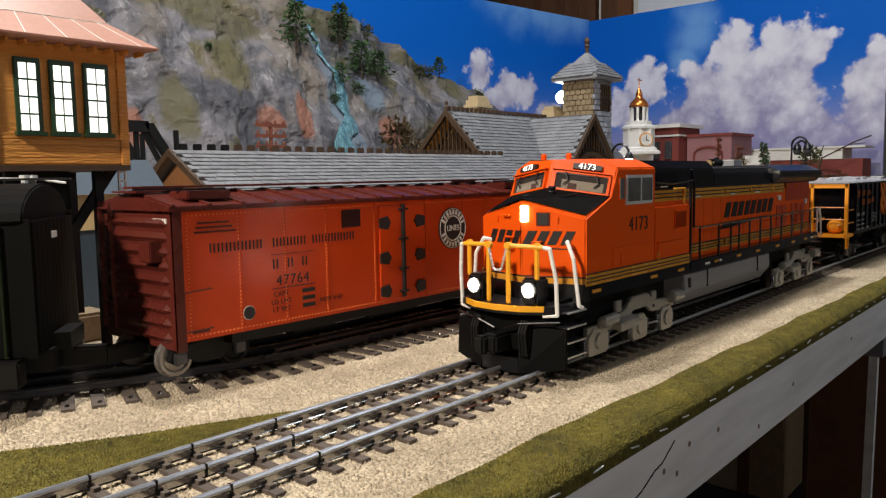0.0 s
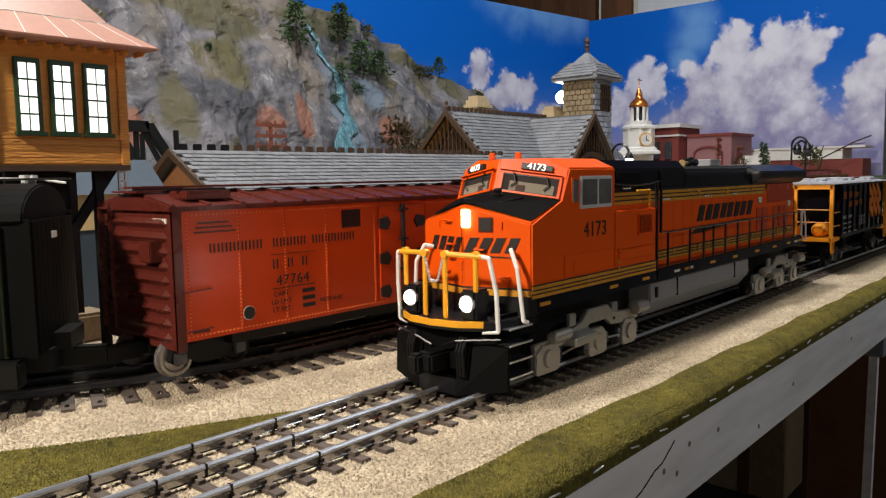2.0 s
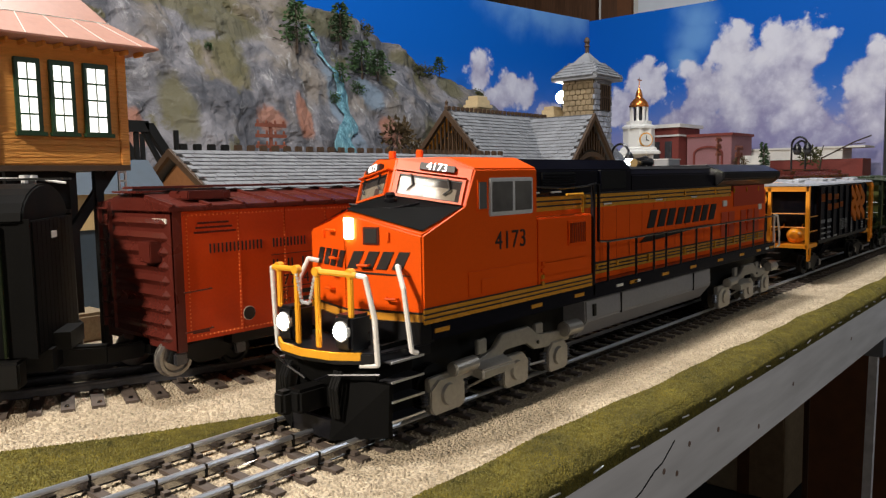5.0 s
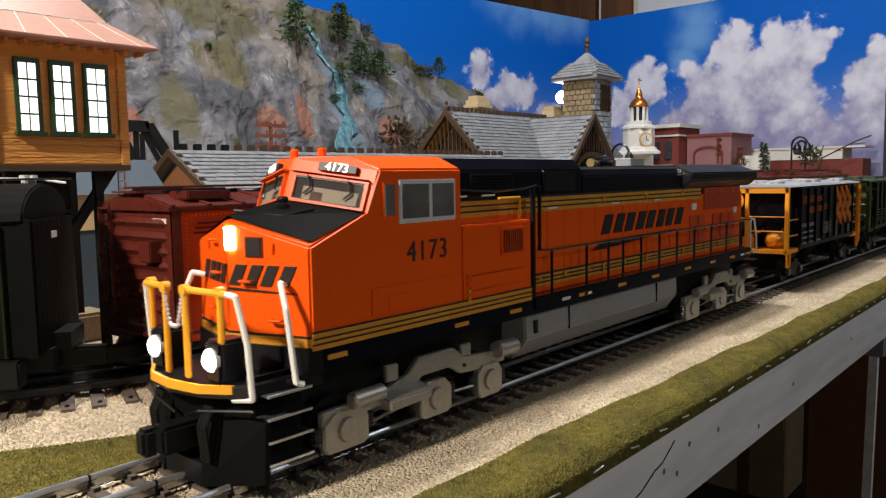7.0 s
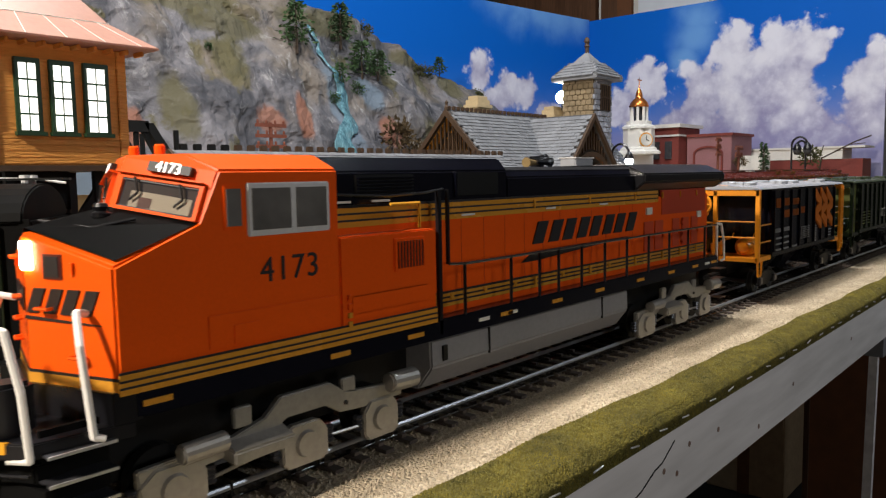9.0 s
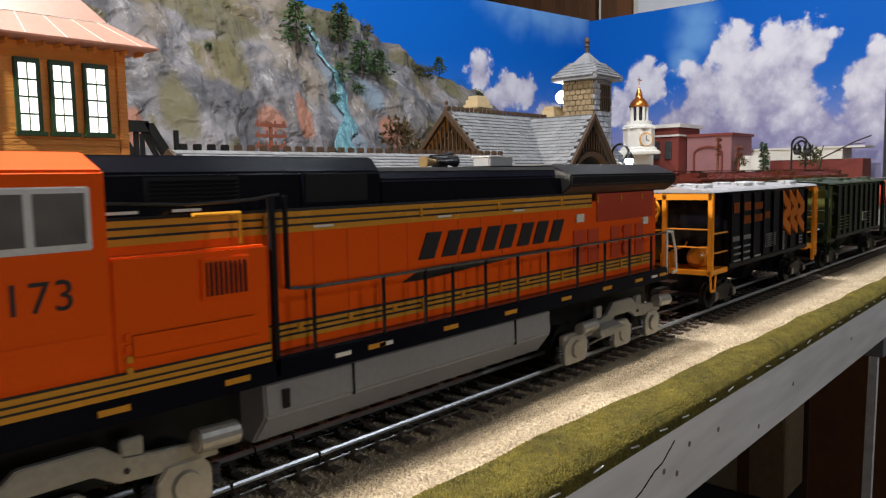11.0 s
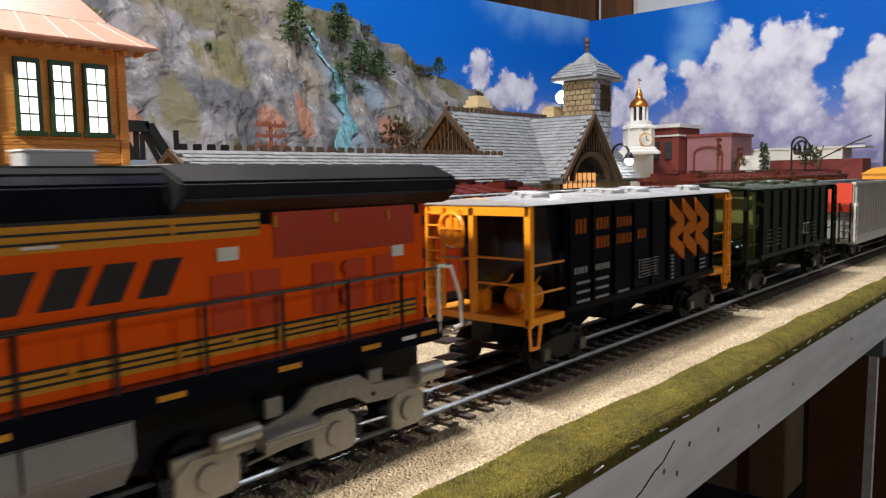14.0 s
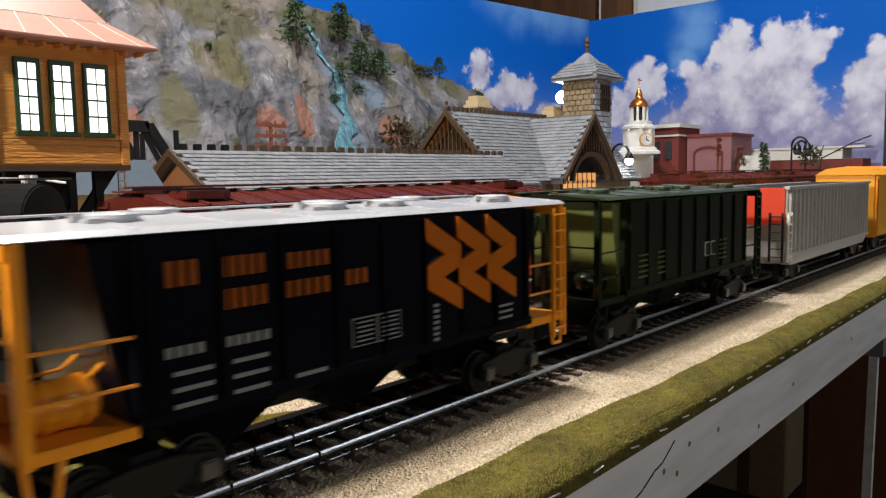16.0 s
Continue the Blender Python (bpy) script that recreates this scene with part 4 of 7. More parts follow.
    for (p, ra), (q, rb) in zip(((0, 0.0030), (0.07, 0.0058), (0.20, 0.0068), (0.80, 0.0068), (0.93, 0.0058)), ((0.07, 0.0058), (0.20, 0.0068), (0.80, 0.0068), (0.93, 0.0058), (1.0, 0.0030))):
        cyl(tank, (0.0060 + 0.0190 * p, -0.0170, 0.0362), (0.0060 + 0.0190 * q, -0.0170, 0.0362), ra, 18, rb)
    at = part("air_tank", tank, trim, t, "small air reservoir on the end platform", smooth=True)
    for x in (0.0105, 0.0205):
        part("tank_strap", cyl(B(), (x - 0.0008, -0.0170, 0.0362), (x + 0.0008, -0.0170, 0.0362), 0.0072, 18), trim, at)
    part("valve", bx(B(), 0.0060, 0.0140, 0.0000, 0.0080, 0.0290, 0.0390), trim, t, bevel=0.001)
    part("centre_sill", bx(B(), 0.004, L - 0.004, -0.006, 0.006, 0.0150, 0.0260), DARK, t)
    car_truck(t, 0.036), car_truck(t, L - 0.036)
    return t


def torus(R, r, c, n=20):
    bm = B()
    pts = [(c[0], c[1] + R * math.cos(2 * math.pi * i / n), c[2] + R * math.sin(2 * math.pi * i / n)) for i in range(n + 1)]
    tube(bm, pts, r, 6)
    for k in range(4):
        a = k * math.pi / 2
        cyl(bm, c, (c[0], c[1] + R * math.cos(a), c[2] + R * math.sin(a)), r * 0.8, 5)
    return bm


DIMPALE = material("dull_grey_lettering", (0.22, 0.22, 0.22), 0.5, 0, 0.1, 600)
HOPBLACK = material("dark_blue_black_paint", (0.0035, 0.0035, 0.007), 0.24, 0, 0.2, 500)
HOPBLACK.node_tree.nodes["Principled BSDF"].inputs["Specular IOR Level"].default_value = 0.22
black_hopper = hopper("covered_hopper", "dark covered hopper car with orange ends and pale roof", HOPBLACK, AMBER, HOPTOP, HOPBLACK, 9, True)
yb = -0.0308
# chevrons, writing as bars
ZIG = material("orange_zigzag_paint", (0.50, 0.125, 0.008), 0.40, 0, 0.12, 700)
ZIG.node_tree.nodes["Principled BSDF"].inputs["Specular IOR Level"].default_value = 0.2
for k in range(3):
    x, hw, w = 0.1438 + k * 0.0184, 0.0042, 0.0200
    pts = [(x, 0.0742), (x + w, 0.0632), (x, 0.0562), (x + w, 0.0456)]
    bm = B()
    for n, ((xa, za), (xb, zb)) in enumerate(zip(pts, pts[1:])):
        prism(bm, [(xa, za - hw), (xa, za + hw), (xb, zb + hw), (xb, zb - hw)], "y", yb - 0.0012 - 0.0001 * n, yb + 0.0002)
    part("zigzag_mark", bm, ZIG, black_hopper, "orange zigzag stroke of the mark")
for x0, w, z, h, m in ((0.0390, 0.011, 0.0650, 0.0085, FADED), (0.0560, 0.0165, 0.0660, 0.0070, FADED), (0.0800, 0.0180, 0.0660, 0.0060, FADED), (0.0560, 0.0170, 0.0565, 0.0070, FADED), (0.0790, 0.0190, 0.0570, 0.0062, FADED), (0.1040, 0.0110, 0.0580, 0.0062, FADED),
                       (0.0380, 0.0130, 0.0455, 0.0036, DIMPALE), (0.0570, 0.0165, 0.0455, 0.0036, DIMPALE)):
    n = max(2, int(w / 0.0032))
    for i in range(n):
        part("lettering_bar", bx(B(), x0 + i * w / n, x0 + (i + 0.62) * w / n, yb - 0.0005, yb, z, z + h * 0.85), m, black_hopper)
for x0, n in ((0.040, 3), (0.059, 3), (0.082, 1)):
    for k in range(n):
        part("data_bar", bx(B(), x0, x0 + 0.0125, yb - 0.0005, yb, 0.0310 + k * 0.0046, 0.0323 + k * 0.0046), DIMPALE, black_hopper)
for x0 in (0.1060, 0.1180):
    part("data_panel", bx(B(), x0, x0 + 0.0118, yb - 0.0005, yb, 0.0362, 0.0462), DIMPALE, black_hopper)
    part("data_panel_face", bx(B(), x0 + 0.0005, x0 + 0.0113, yb - 0.0007, yb, 0.0367, 0.0457), HOPBLACK, black_hopper)
    for k in range(5):
        part("data_bar", bx(B(), x0 + 0.002, x0 + 0.0098, yb - 0.0009, yb, 0.0378 + k * 0.0016, 0.0384 + k * 0.0016), DIMPALE, black_hopper)
for k in range(7):
    part("data_bar", bx(B(), 0.1480, 0.1510, yb - 0.0005, yb, 0.0310 + k * 0.0022, 0.0322 + k * 0.0022), DIMPALE, black_hopper)
for k in range(3):
    part("data_bar", bx(B(), 0.1890, 0.1990, yb - 0.0005, yb, 0.0330 + k * 0.0026, 0.0340 + k * 0.0026), DIMPALE, black_hopper)
OLIVE_R = material("olive_roof_paint", (0.035, 0.050, 0.028), 0.3, 0, 0.12, 500)
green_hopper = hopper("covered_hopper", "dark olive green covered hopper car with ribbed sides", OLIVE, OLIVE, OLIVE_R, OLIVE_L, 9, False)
for x0 in (0.137, 0.146):
    part("data_panel", bx(B(), x0, x0 + 0.0070, yb - 0.0007, yb, 0.0400, 0.0490), PALE, green_hopper)
    part("data_panel_face", bx(B(), x0 + 0.0005, x0 + 0.0065, yb - 0.0010, yb, 0.0405, 0.0485), OLIVE, green_hopper)
for x0 in (0.044, 0.068, 0.162):
    for k in range(5):
        part("data_bar", bx(B(), x0, x0 + 0.012, yb - 0.0005, yb, 0.0360 + k * 0.0030, 0.0369 + k * 0.0030), OLIVE_L, green_hopper)


def gondola():
    t = thing("coal_gondola", "silver ribbed coal gondola with bright red ends", "gondola car", "cars of the train")
    L, W = 0.290, 0.0305
    part("body", prism(B(), [(0.004, 0.0230), (0.018, 0.0160), (L - 0.018, 0.0160), (L - 0.004, 0.0230), (L - 0.004, 0.0800), (0.004, 0.0800)], "y", -W, W), COALSIL, t, bevel=0.0004)
    for i in range(24):
        x = 0.010 + i * (L - 0.020) / 23
        for s in (-1, 1):
            part("rib", bx(B(), x - 0.0012, x + 0.0012, s * W - 0.0020, s * W + 0.0020, 0.0250, 0.0790), COALSIL, t, bevel=0.0003)
    for s in (-1, 1):
        part("top_rail", bx(B(), 0.002, L - 0.002, s * W - 0.0024, s * W + 0.0024, 0.0785, 0.0812), COALSIL, t, bevel=0.0004)
        part("lower_rail", bx(B(), 0.004, L - 0.004, s * W - 0.0022, s * W + 0.0022, 0.0235, 0.0262), COALSIL, t, bevel=0.0004)
    for x in (0.0010, L - 0.0040):
        part("red_end", bx(B(), x, x + 0.0030, -W + 0.001, W - 0.001, 0.0500, 0.0800), RED, t, "bright red end panel")
    part("load", bx(B(), 0.008, L - 0.008, -W + 0.003, W - 0.003, 0.0740, 0.0806), DARK, t, "dark coal load")
    ladder(t, -0.0010, -0.0240, 0.0200, 0.0600, 0.0100, DARK, 6, "y")
    ladder(t, 0.0060, -0.0325, 0.0200, 0.0600, 0.0085, WHITE, 6, "x")
    part("coupler", bx(B(), -0.0170, 0.0040, -0.0035, 0.0035, 0.0090, 0.0165), DARK, t)
    car_truck(t, 0.036), car_truck(t, L - 0.036)
    return t


def yellow_car():
    t = thing("yellow_boxcar", "yellow boxcar with an arched roof", "boxcar", "cars of the train")
    L, W = 0.29, 0.0305
    part("body", bx(B(), 0.0, L, -W, W, 0.0180, 0.0880), YELLOW, t, bevel=0.0006)
    part("roof", prism(B(), [(-0.0315, 0.0875), (-0.020, 0.0945), (0.0, 0.0968), (0.020, 0.0945), (0.0315, 0.0875)], "x", -0.002, L + 0.002), YELLOW, t, "yellow arched roof")
    for i in range(10):
        part("roof_rib", prism(B(), [(-0.0316, 0.0880), (-0.020, 0.0952), (0.0, 0.0975), (0.020, 0.0952), (0.0316, 0.0880)], "x", 0.01 + i * 0.029, 0.0115 + i * 0.029), AMBER, t)
    part("door", bx(B(), 0.115, 0.175, -W - 0.0015, W + 0.0015, 0.0210, 0.0860), AMBER, t)
    ladder(t, 0.006, -0.0320, 0.0200, 0.0860, 0.009, AMBER, 8, "x")
    car_truck(t, 0.036), car_truck(t, L - 0.036)
    return t


silver_gondola, yellow_boxcar = gondola(), yellow_car()


# ---- standing cars on the siding
def reefer(label, L, paint, marks):
    """Steel-sided refrigerator car; x = 0 at its leading end, z from the rail."""
    t = thing("refrigerator_car", label, "refrigerator car", "cars on the siding")
    W, z0, z1 = 0.0340, 0.0180, 0.0800
    part("body", bx(B(), 0.0015, L - 0.0015, -W, W, z0, z1), paint, t, "orange-red riveted steel side", bevel=0.0004)
    for x, s in ((0.0, -1), (L, 1)):
        part("end_wall", bx(B(), min(x, x - s * 0.0016), max(x, x - s * 0.0016), -W - 0.0004, W + 0.0004, z0 - 0.0035, z1 + 0.001), OXIDE, t, "reddish-brown corrugated end")
        for i in range(9):
            zc = z0 + 0.0020 + i * 0.0068
            bm = hull(B(), [[(x + s * 0.0000, y, zc - h), (x + s * d, y, zc), (x + s * 0.0000, y, zc + h)] for y, d, h in ((-0.030, 0.0002, 0.0008), (-0.026, 0.0022, 0.0026), (0.026, 0.0022, 0.0026), (0.030, 0.0002, 0.0008))])
            part("corrugation", bm, OXIDE, t)
        part("gable", prism(B(), [(-W - 0.0004, z1), (0, z1 + 0.0070), (W + 0.0004, z1)], "x", min(x, x - s * 0.003), max(x, x - s * 0.003)), OXIDE, t)
        part("corner_post", bx(B(), min(x, x - s * 0.0045), max(x, x - s * 0.0045), -W - 0.0008, -W + 0.0010, z0 - 0.0040, z1), OXIDE, t)
    part("brake_box", bx(B(), -0.0060, 0.0, -0.0240, -0.0130, 0.0560, 0.0660), OXIDE, t, "brake gear housing", bevel=0.0005)
    bm = prism(B(), [(-W - 0.0022, z1 - 0.0002), (-W - 0.0022, z1 + 0.0022), (0, z1 + 0.0085), (W + 0.0022, z1 + 0.0022), (W + 0.0022, z1 - 0.0002)], "x", -0.0020, L + 0.0020)
    roof = part("roof", bm, OXIDE, t, "reddish-brown panelled roof", bevel=0.0004)
    n = int(L / 0.0185)
    for i in range(n + 1):
        x = i * L / n
        part("roof_rib", prism(B(), [(-W - 0.0026, z1 + 0.0022), (-W - 0.0026, z1 + 0.0032), (0, z1 + 0.0097), (W + 0.0026, z1 + 0.0032), (W + 0.0026, z1 + 0.0022)], "x", x - 0.0009, x + 0.0009), OXIDE, roof)
    part("roof_walk", bx(B(), -0.0030, L + 0.0030, -0.0050, 0.0050, z1 + 0.0105, z1 + 0.0116), OXIDE, t, "running board along the roof")
    for x0 in (0.012, L - 0.036):
        for s in (-1, 1):
            y = s * 0.020
            h = part("ice_hatch", bx(B(), x0, x0 + 0.024, y - 0.0085, y + 0.0085, z1 + 0.0050, z1 + 0.0092), OXIDE, t, "roof ice hatch", bevel=0.0006)
            part("hatch_bar", bx(B(), x0 - 0.002, x0 + 0.026, y - 0.0008, y + 0.0008, z1 + 0.0092, z1 + 0.0104), BLACK, h)
    part("end_platform", bx(B(), -0.0050, 0.0020, -0.0120, 0.0120, z1 + 0.0085, z1 + 0.0095), OXIDE, t)
    ladder(t, -0.0022, 0.0270, 0.0200, 0.0840, 0.0110, OXIDE, 8, "y")
    # rivet lines: small studs joined line by line
    def rivets(x0, za, xb, zb, n):
        bm = B()
        for i in range(n):
            x, z = x0 + (xb - x0) * i / (n - 1), za + (zb - za) * i / (n - 1)
            bmesh.ops.create_cone(bm, cap_ends=True, segments=5, radius1=0.00052, radius2=0.00022, depth=0.0005,
                                  matrix=Matrix.Translation((x, -W - 0.0002, z)) @ Euler((radians(90), 0, 0)).to_matrix().to_4x4())
        return part("rivet_line", bm, RIVET, t)
    rivets(0.006, z1 - 0.0022, L - 0.006, z1 - 0.0022, 130)
    rivets(0.006, z0 + 0.0022, L - 0.006, z0 + 0.0022, 130)
    cols = [0.008, 0.036, 0.064, 0.092]
    for x in cols + [L - c for c in cols] + [L / 2 - 0.022, L / 2 + 0.022]:
        rivets(x - 0.0007, z0 + 0.004, x - 0.0007, z1 - 0.004, 30)
        if x not in (0.008,):
            part("panel_seam", bx(B(), x, x + 0.0004, -W - 0.0003, -W, z0, z1), paint, t)
    # doors with black hinges and lock bar
    for s in (-1, 1):
        d = part("door", bx(B(), L / 2 + min(0, s * 0.019), L / 2 + max(0, s * 0.019), -W - 0.0012, -W, z0 + 0.0045, z1 - 0.0030), paint, t, "insulated side door", bevel=0.0003)
        for z in (0.026, 0.046, 0.067):
            o = [(L / 2 + s * 0.0195, z - 0.0028), (L / 2 + s * 0.0130, z - 0.0040), (L / 2 + s * 0.0105, z), (L / 2 + s * 0.0130, z + 0.0040), (L / 2 + s * 0.0195, z + 0.0028)]
            part("hinge", prism(B(), o, "y", -W - 0.0022, -W - 0.0010), INK, d, "black strap hinge")
    part("lock_bar", bx(B(), L / 2 - 0.0010, L / 2 + 0.0010, -W - 0.0030, -W - 0.0012, z0 + 0.003, z1 - 0.002), INK, t, "black door lock bar")
    for z in (0.024, 0.038, 0.056, 0.074):
        part("lock_guide", bx(B(), L / 2 - 0.0032, L / 2 + 0.0032, -W - 0.0034, -W - 0.0010, z, z + 0.0014), INK, t)
    part("sill", bx(B(), 0.030, L - 0.030, -W + 0.001, W - 0.001, 0.0130, z0), DARK, t)
    part("underframe", bx(B(), 0.0, L, -0.008, 0.008, 0.0100, z0), DARK, t)
    for x0, w in ((0.075, 0.030), (0.135, 0.04)):
        part("brake_tank", cyl(B(), (x0, -0.020, 0.0120), (x0 + w, -0.020, 0.0120), 0.0045, 12), DARK, t)
    part("truss", tube(B(), [(0.060, -0.026, 0.0030), (L - 0.06, -0.026, 0.0030)], 0.0008), RAILSIDE, t)
    for k in (0.036, 0.055):
        part("grab_iron", tube(B(), [(0.004, -W - 0.0002, k - 0.013), (0.004, -W - 0.0020, k - 0.013), (0.0180, -W - 0.0020, k - 0.0125), (0.0180, -W - 0.0002, k - 0.0125)], 0.0004), OXIDE, t)
    part("fan_hole", lathe_y(0.0397, -W, 0.0272, 0.0036), PALE, t, "round fan opening with a pale rim")
    part("fan_dark", lathe_y(0.0397, -W - 0.0004, 0.0272, 0.0033), INK, t)
    part("board", bx(B(), 0.1034, 0.1172, -W - 0.0006, -W, 0.0662, 0.0762), BLACK, t, "black route-card board")
    part("coupler", bx(B(), -0.0200, 0.0, -0.0035, 0.0035, 0.0080, 0.0160), DARK, t, bevel=0.001)
    car_truck(t, 0.022, 0.0, WHEELM), car_truck(t, L - 0.028)
    if marks:
        # road's name as bars, readable weights and number as letters
        def words(x0, z, h, spans):
            for a, k in spans:
                for i in range(k):
                    x = x0 + a + i * h * 0.98
                    part("lettering_bar", bx(B(), x, x + h * 0.15, -W - 0.0004, -W, z, z + h), INK, t)
                    part("lettering_bar", bx(B(), x + h * 0.48, x + h * 0.62, -W - 0.0004, -W, z, z + h), INK, t)
        words(0.0190, 0.0592, 0.0046, ((0.0, 7), (0.0370, 5), (0.0630, 7)))
        words(0.0555, 0.0478, 0.0050, ((0.0, 1), (0.0095, 1), (0.019, 1)))
        lettering("car_number", "47764", 0.0078, facing(0.0680, -W - 0.0002, 0.0412), INK, t, 1.15)
        part("number_line", bx(B(), 0.0545, 0.0830, -W - 0.0004, -W, 0.0372, 0.0376), INK, t)
        part("number_line", bx(B(), 0.0545, 0.0830, -W - 0.0004, -W, 0.0550, 0.0553), INK, t)
        for i, (a, b) in enumerate((("CAPT", "80000"), ("LD LMT", "81700"), ("LT WT", "54300"))):
            z = 0.0342 - i * 0.0040
            lettering("weight_text", a, 0.0036, facing(0.0600, -W - 0.0002, z), INK, t, 1.1)
            part("lettering_bar", bx(B(), 0.0740, 0.0825, -W - 0.0003, -W, z - 0.0011, z + 0.0011), INK, t)
        lettering("weight_text", "NEW 6-47", 0.0034, facing(0.0940, -W - 0.0002, 0.0275), INK, t, 1.1)
        for i in range(3):
            part("data_bar", bx(B(), 0.0110 + i * 0.001, 0.0340 - i * 0.002, -W - 0.0003, -W, 0.0690 + i * 0.0022, 0.0700 + i * 0.0022), OXIDE, t)
        part("data_bar", bx(B(), 0.0080, 0.0170, -W - 0.0003, -W, 0.0215, 0.0232), OXIDE, t)
        for i in range(6):
            x = -0.0002
            part("end_number", bx(B(), -0.0006, 0.0, -0.0300 + i * 0.0022, -0.0284 + i * 0.0022, 0.0742, 0.0766), PALE, t)
        # round emblem
        part("emblem", lathe_y(L / 2 + 0.0485, -W - 0.0002, 0.0600, 0.0136), INK, t, "round black emblem with pale ring")
        part("emblem_ring", ring_y(L / 2 + 0.0485, -W - 0.0010, 0.0600, 0.0084, 0.0077), PALE, t)
        part("emblem_ring", ring_y(L / 2 + 0.0485, -W - 0.0010, 0.0600, 0.0131, 0.0127), PALE, t)
        for i in range(22):
            a = 2 * math.pi * i / 22 + 0.1
            if i in (0, 10, 11, 21):
                continue
            cx, cz = L / 2 + 0.0485 + 0.0106 * math.cos(a), 0.0600 + 0.0106 * math.sin(a)
            o = [(cx + 0.0015 * (u * math.cos(a)) - 0.0008 * v * math.sin(a), cz + 0.0015 * u * math.sin(a) + 0.0008 * v * math.cos(a)) for u, v in ((-1, -1), (1, -1), (1, 1), (-1, 1))]
            part("emblem_bar", prism(B(), o, "y", -W - 0.0012, -W - 0.0006), PALE, t)
        lettering("emblem_word", "LINES", 0.0052, facing(L / 2 + 0.0485, -W - 0.0011, 0.0600), PALE, t)
    return t


def lathe_y(x, y, z, r, n=28):
    return cyl(B(), (x, y + 0.0002, z), (x, y - 0.0005, z), r, n)


def ring_y(x, y, z, r0, r1, n=32):
    bm = B()
    rings = []
    for i in range(n):
        a = 2 * math.pi * i / n
        c, s = math.cos(a), math.sin(a)
        rings.append([bm.verts.new((x + r * c, yy, z + r * s)) for r, yy in ((r0, y), (r1, y), (r1, y + 0.0004), (r0, y + 0.0004))])
    for i in range(n):
        a, b = rings[i], rings[(i + 1) % n]
        for k in range(4):
            bm.faces.new((a[k], a[(k + 1) % 4], b[(k + 1) % 4], b[k]))
    return bm


WHEELM = material("worn_wheel_steel", (0.34, 0.32, 0.30), 0.3, 0.85, 0.15, 500)
RIVET = material("rivet_heads", (0.85, 0.22, 0.05), 0.30, 0, 0.1, 600)
reef = reefer("orange-red refrigerator car with brown roof on the siding", 0.302, REEFER, True)
reef.matrix_world = pose(0.1810, 0.1345, 0.0)
BROWN = material("brown_boxcar_paint", (0.12, 0.022, 0.014), 0.5, 0, 0.15, 500)
for x, lab in ((0.79, "brown refrigerator car standing far along the siding"), (1.11, "brown refrigerator car at the far end of the siding")):
    far = reefer(lab, 0.302, BROWN, False)
    far.matrix_world = pose(x, 0.1345, 0.004)


def dark_car():
    t = thing("passenger_car", "dark olive passenger car with an arched roof on the siding", "passenger car", "cars on the siding")
    L, W = 0.36, 0.0330
    # the shadow lying over this car is put into its matt black colour
    part("body", bx(B(), -L, 0.0, -W, W, 0.0190, 0.0780), MATT, t, "olive side blackened to stand in for shadow", bevel=0.0008)
    arc = [(W * 1.06 * math.cos(a), 0.0775 + 0.0165 * math.sin(a)) for a in [math.pi * i / 12 for i in range(13)]]
    part("roof", prism(B(), arc, "x", -L - 0.003, 0.0), MATT, t, "black arched roof", bevel=0.0008)
    part("end_wall", bx(B(), -0.0005, 0.0020, -W + 0.001, W - 0.001, 0.0200, 0.0780), MATT, t, "black end wall")
    for k in range(10):
        part("end_board", bx(B(), 0.0016, 0.0026, -W + 0.002 + k * 0.0062, -W + 0.0078 + k * 0.0062, 0.0210, 0.0775), MATT, t)
    for y in (-W, W):
        part("corner_strip", bx(B(), -0.0020, 0.0022, y - 0.0007, y + 0.0007, 0.0190, 0.0790), MATT, t, "black corner strip")
    part("platform_rail", tube(B(), [(-0.010, -W - 0.001, 0.0200), (-0.010, -W - 0.001, 0.0760)], 0.0009), OLIVE, t)
    for y in (0.006, 0.020):
        part("roof_walk", bx(B(), -0.14, 0.006, y - 0.0025, y + 0.0025, 0.0955, 0.0965), DARK, t)
    part("grab_iron", tube(B(), [(0.002, 0.028, 0.094), (-0.010, 0.028, 0.096), (-0.040, 0.020, 0.097)], 0.0007), ALU, t)
    for y in (0.012, 0.024):
        part("vent", lathe(B(), [(0.0016, 0), (0.0016, 0.003), (0.0024, 0.0032), (0.0024, 0.005)], (-0.012, y, 0.0930), 10), ALU, t)
    for i in range(5):
        w = part("side_window", bx(B(), -0.050 - i * 0.06, -0.020 - i * 0.06, -W - 0.0006, -W + 0.001, 0.0480, 0.0680), DARK, t)
    part("step", bx(B(), -0.034, -0.004, -W - 0.006, -W + 0.004, 0.0070, 0.0190), DARK, t, "dark metal step", bevel=0.001)
    part("end_number", bx(B(), 0.0024, 0.0030, -0.0050, 0.0030, 0.0690, 0.0720), PALE, t)
    part("coupler", bx(B(), 0.0, 0.024, -0.004, 0.004, 0.0080, 0.0170), DARK, t, bevel=0.001)
    part("underframe", bx(B(), -L, 0.004, -0.020, 0.020, 0.0100, 0.0200), DARK, t)
    part("diaphragm", bx(B(), 0.002, 0.010, -0.012, 0.012, 0.0180, 0.0260), DARK, t)
    car_truck(t, -0.055), car_truck(t, -0.30)
    return t


dark = dark_car()
dark.matrix_world = pose(0.1455, 0.1480, 0.0, 0, 0, -37)


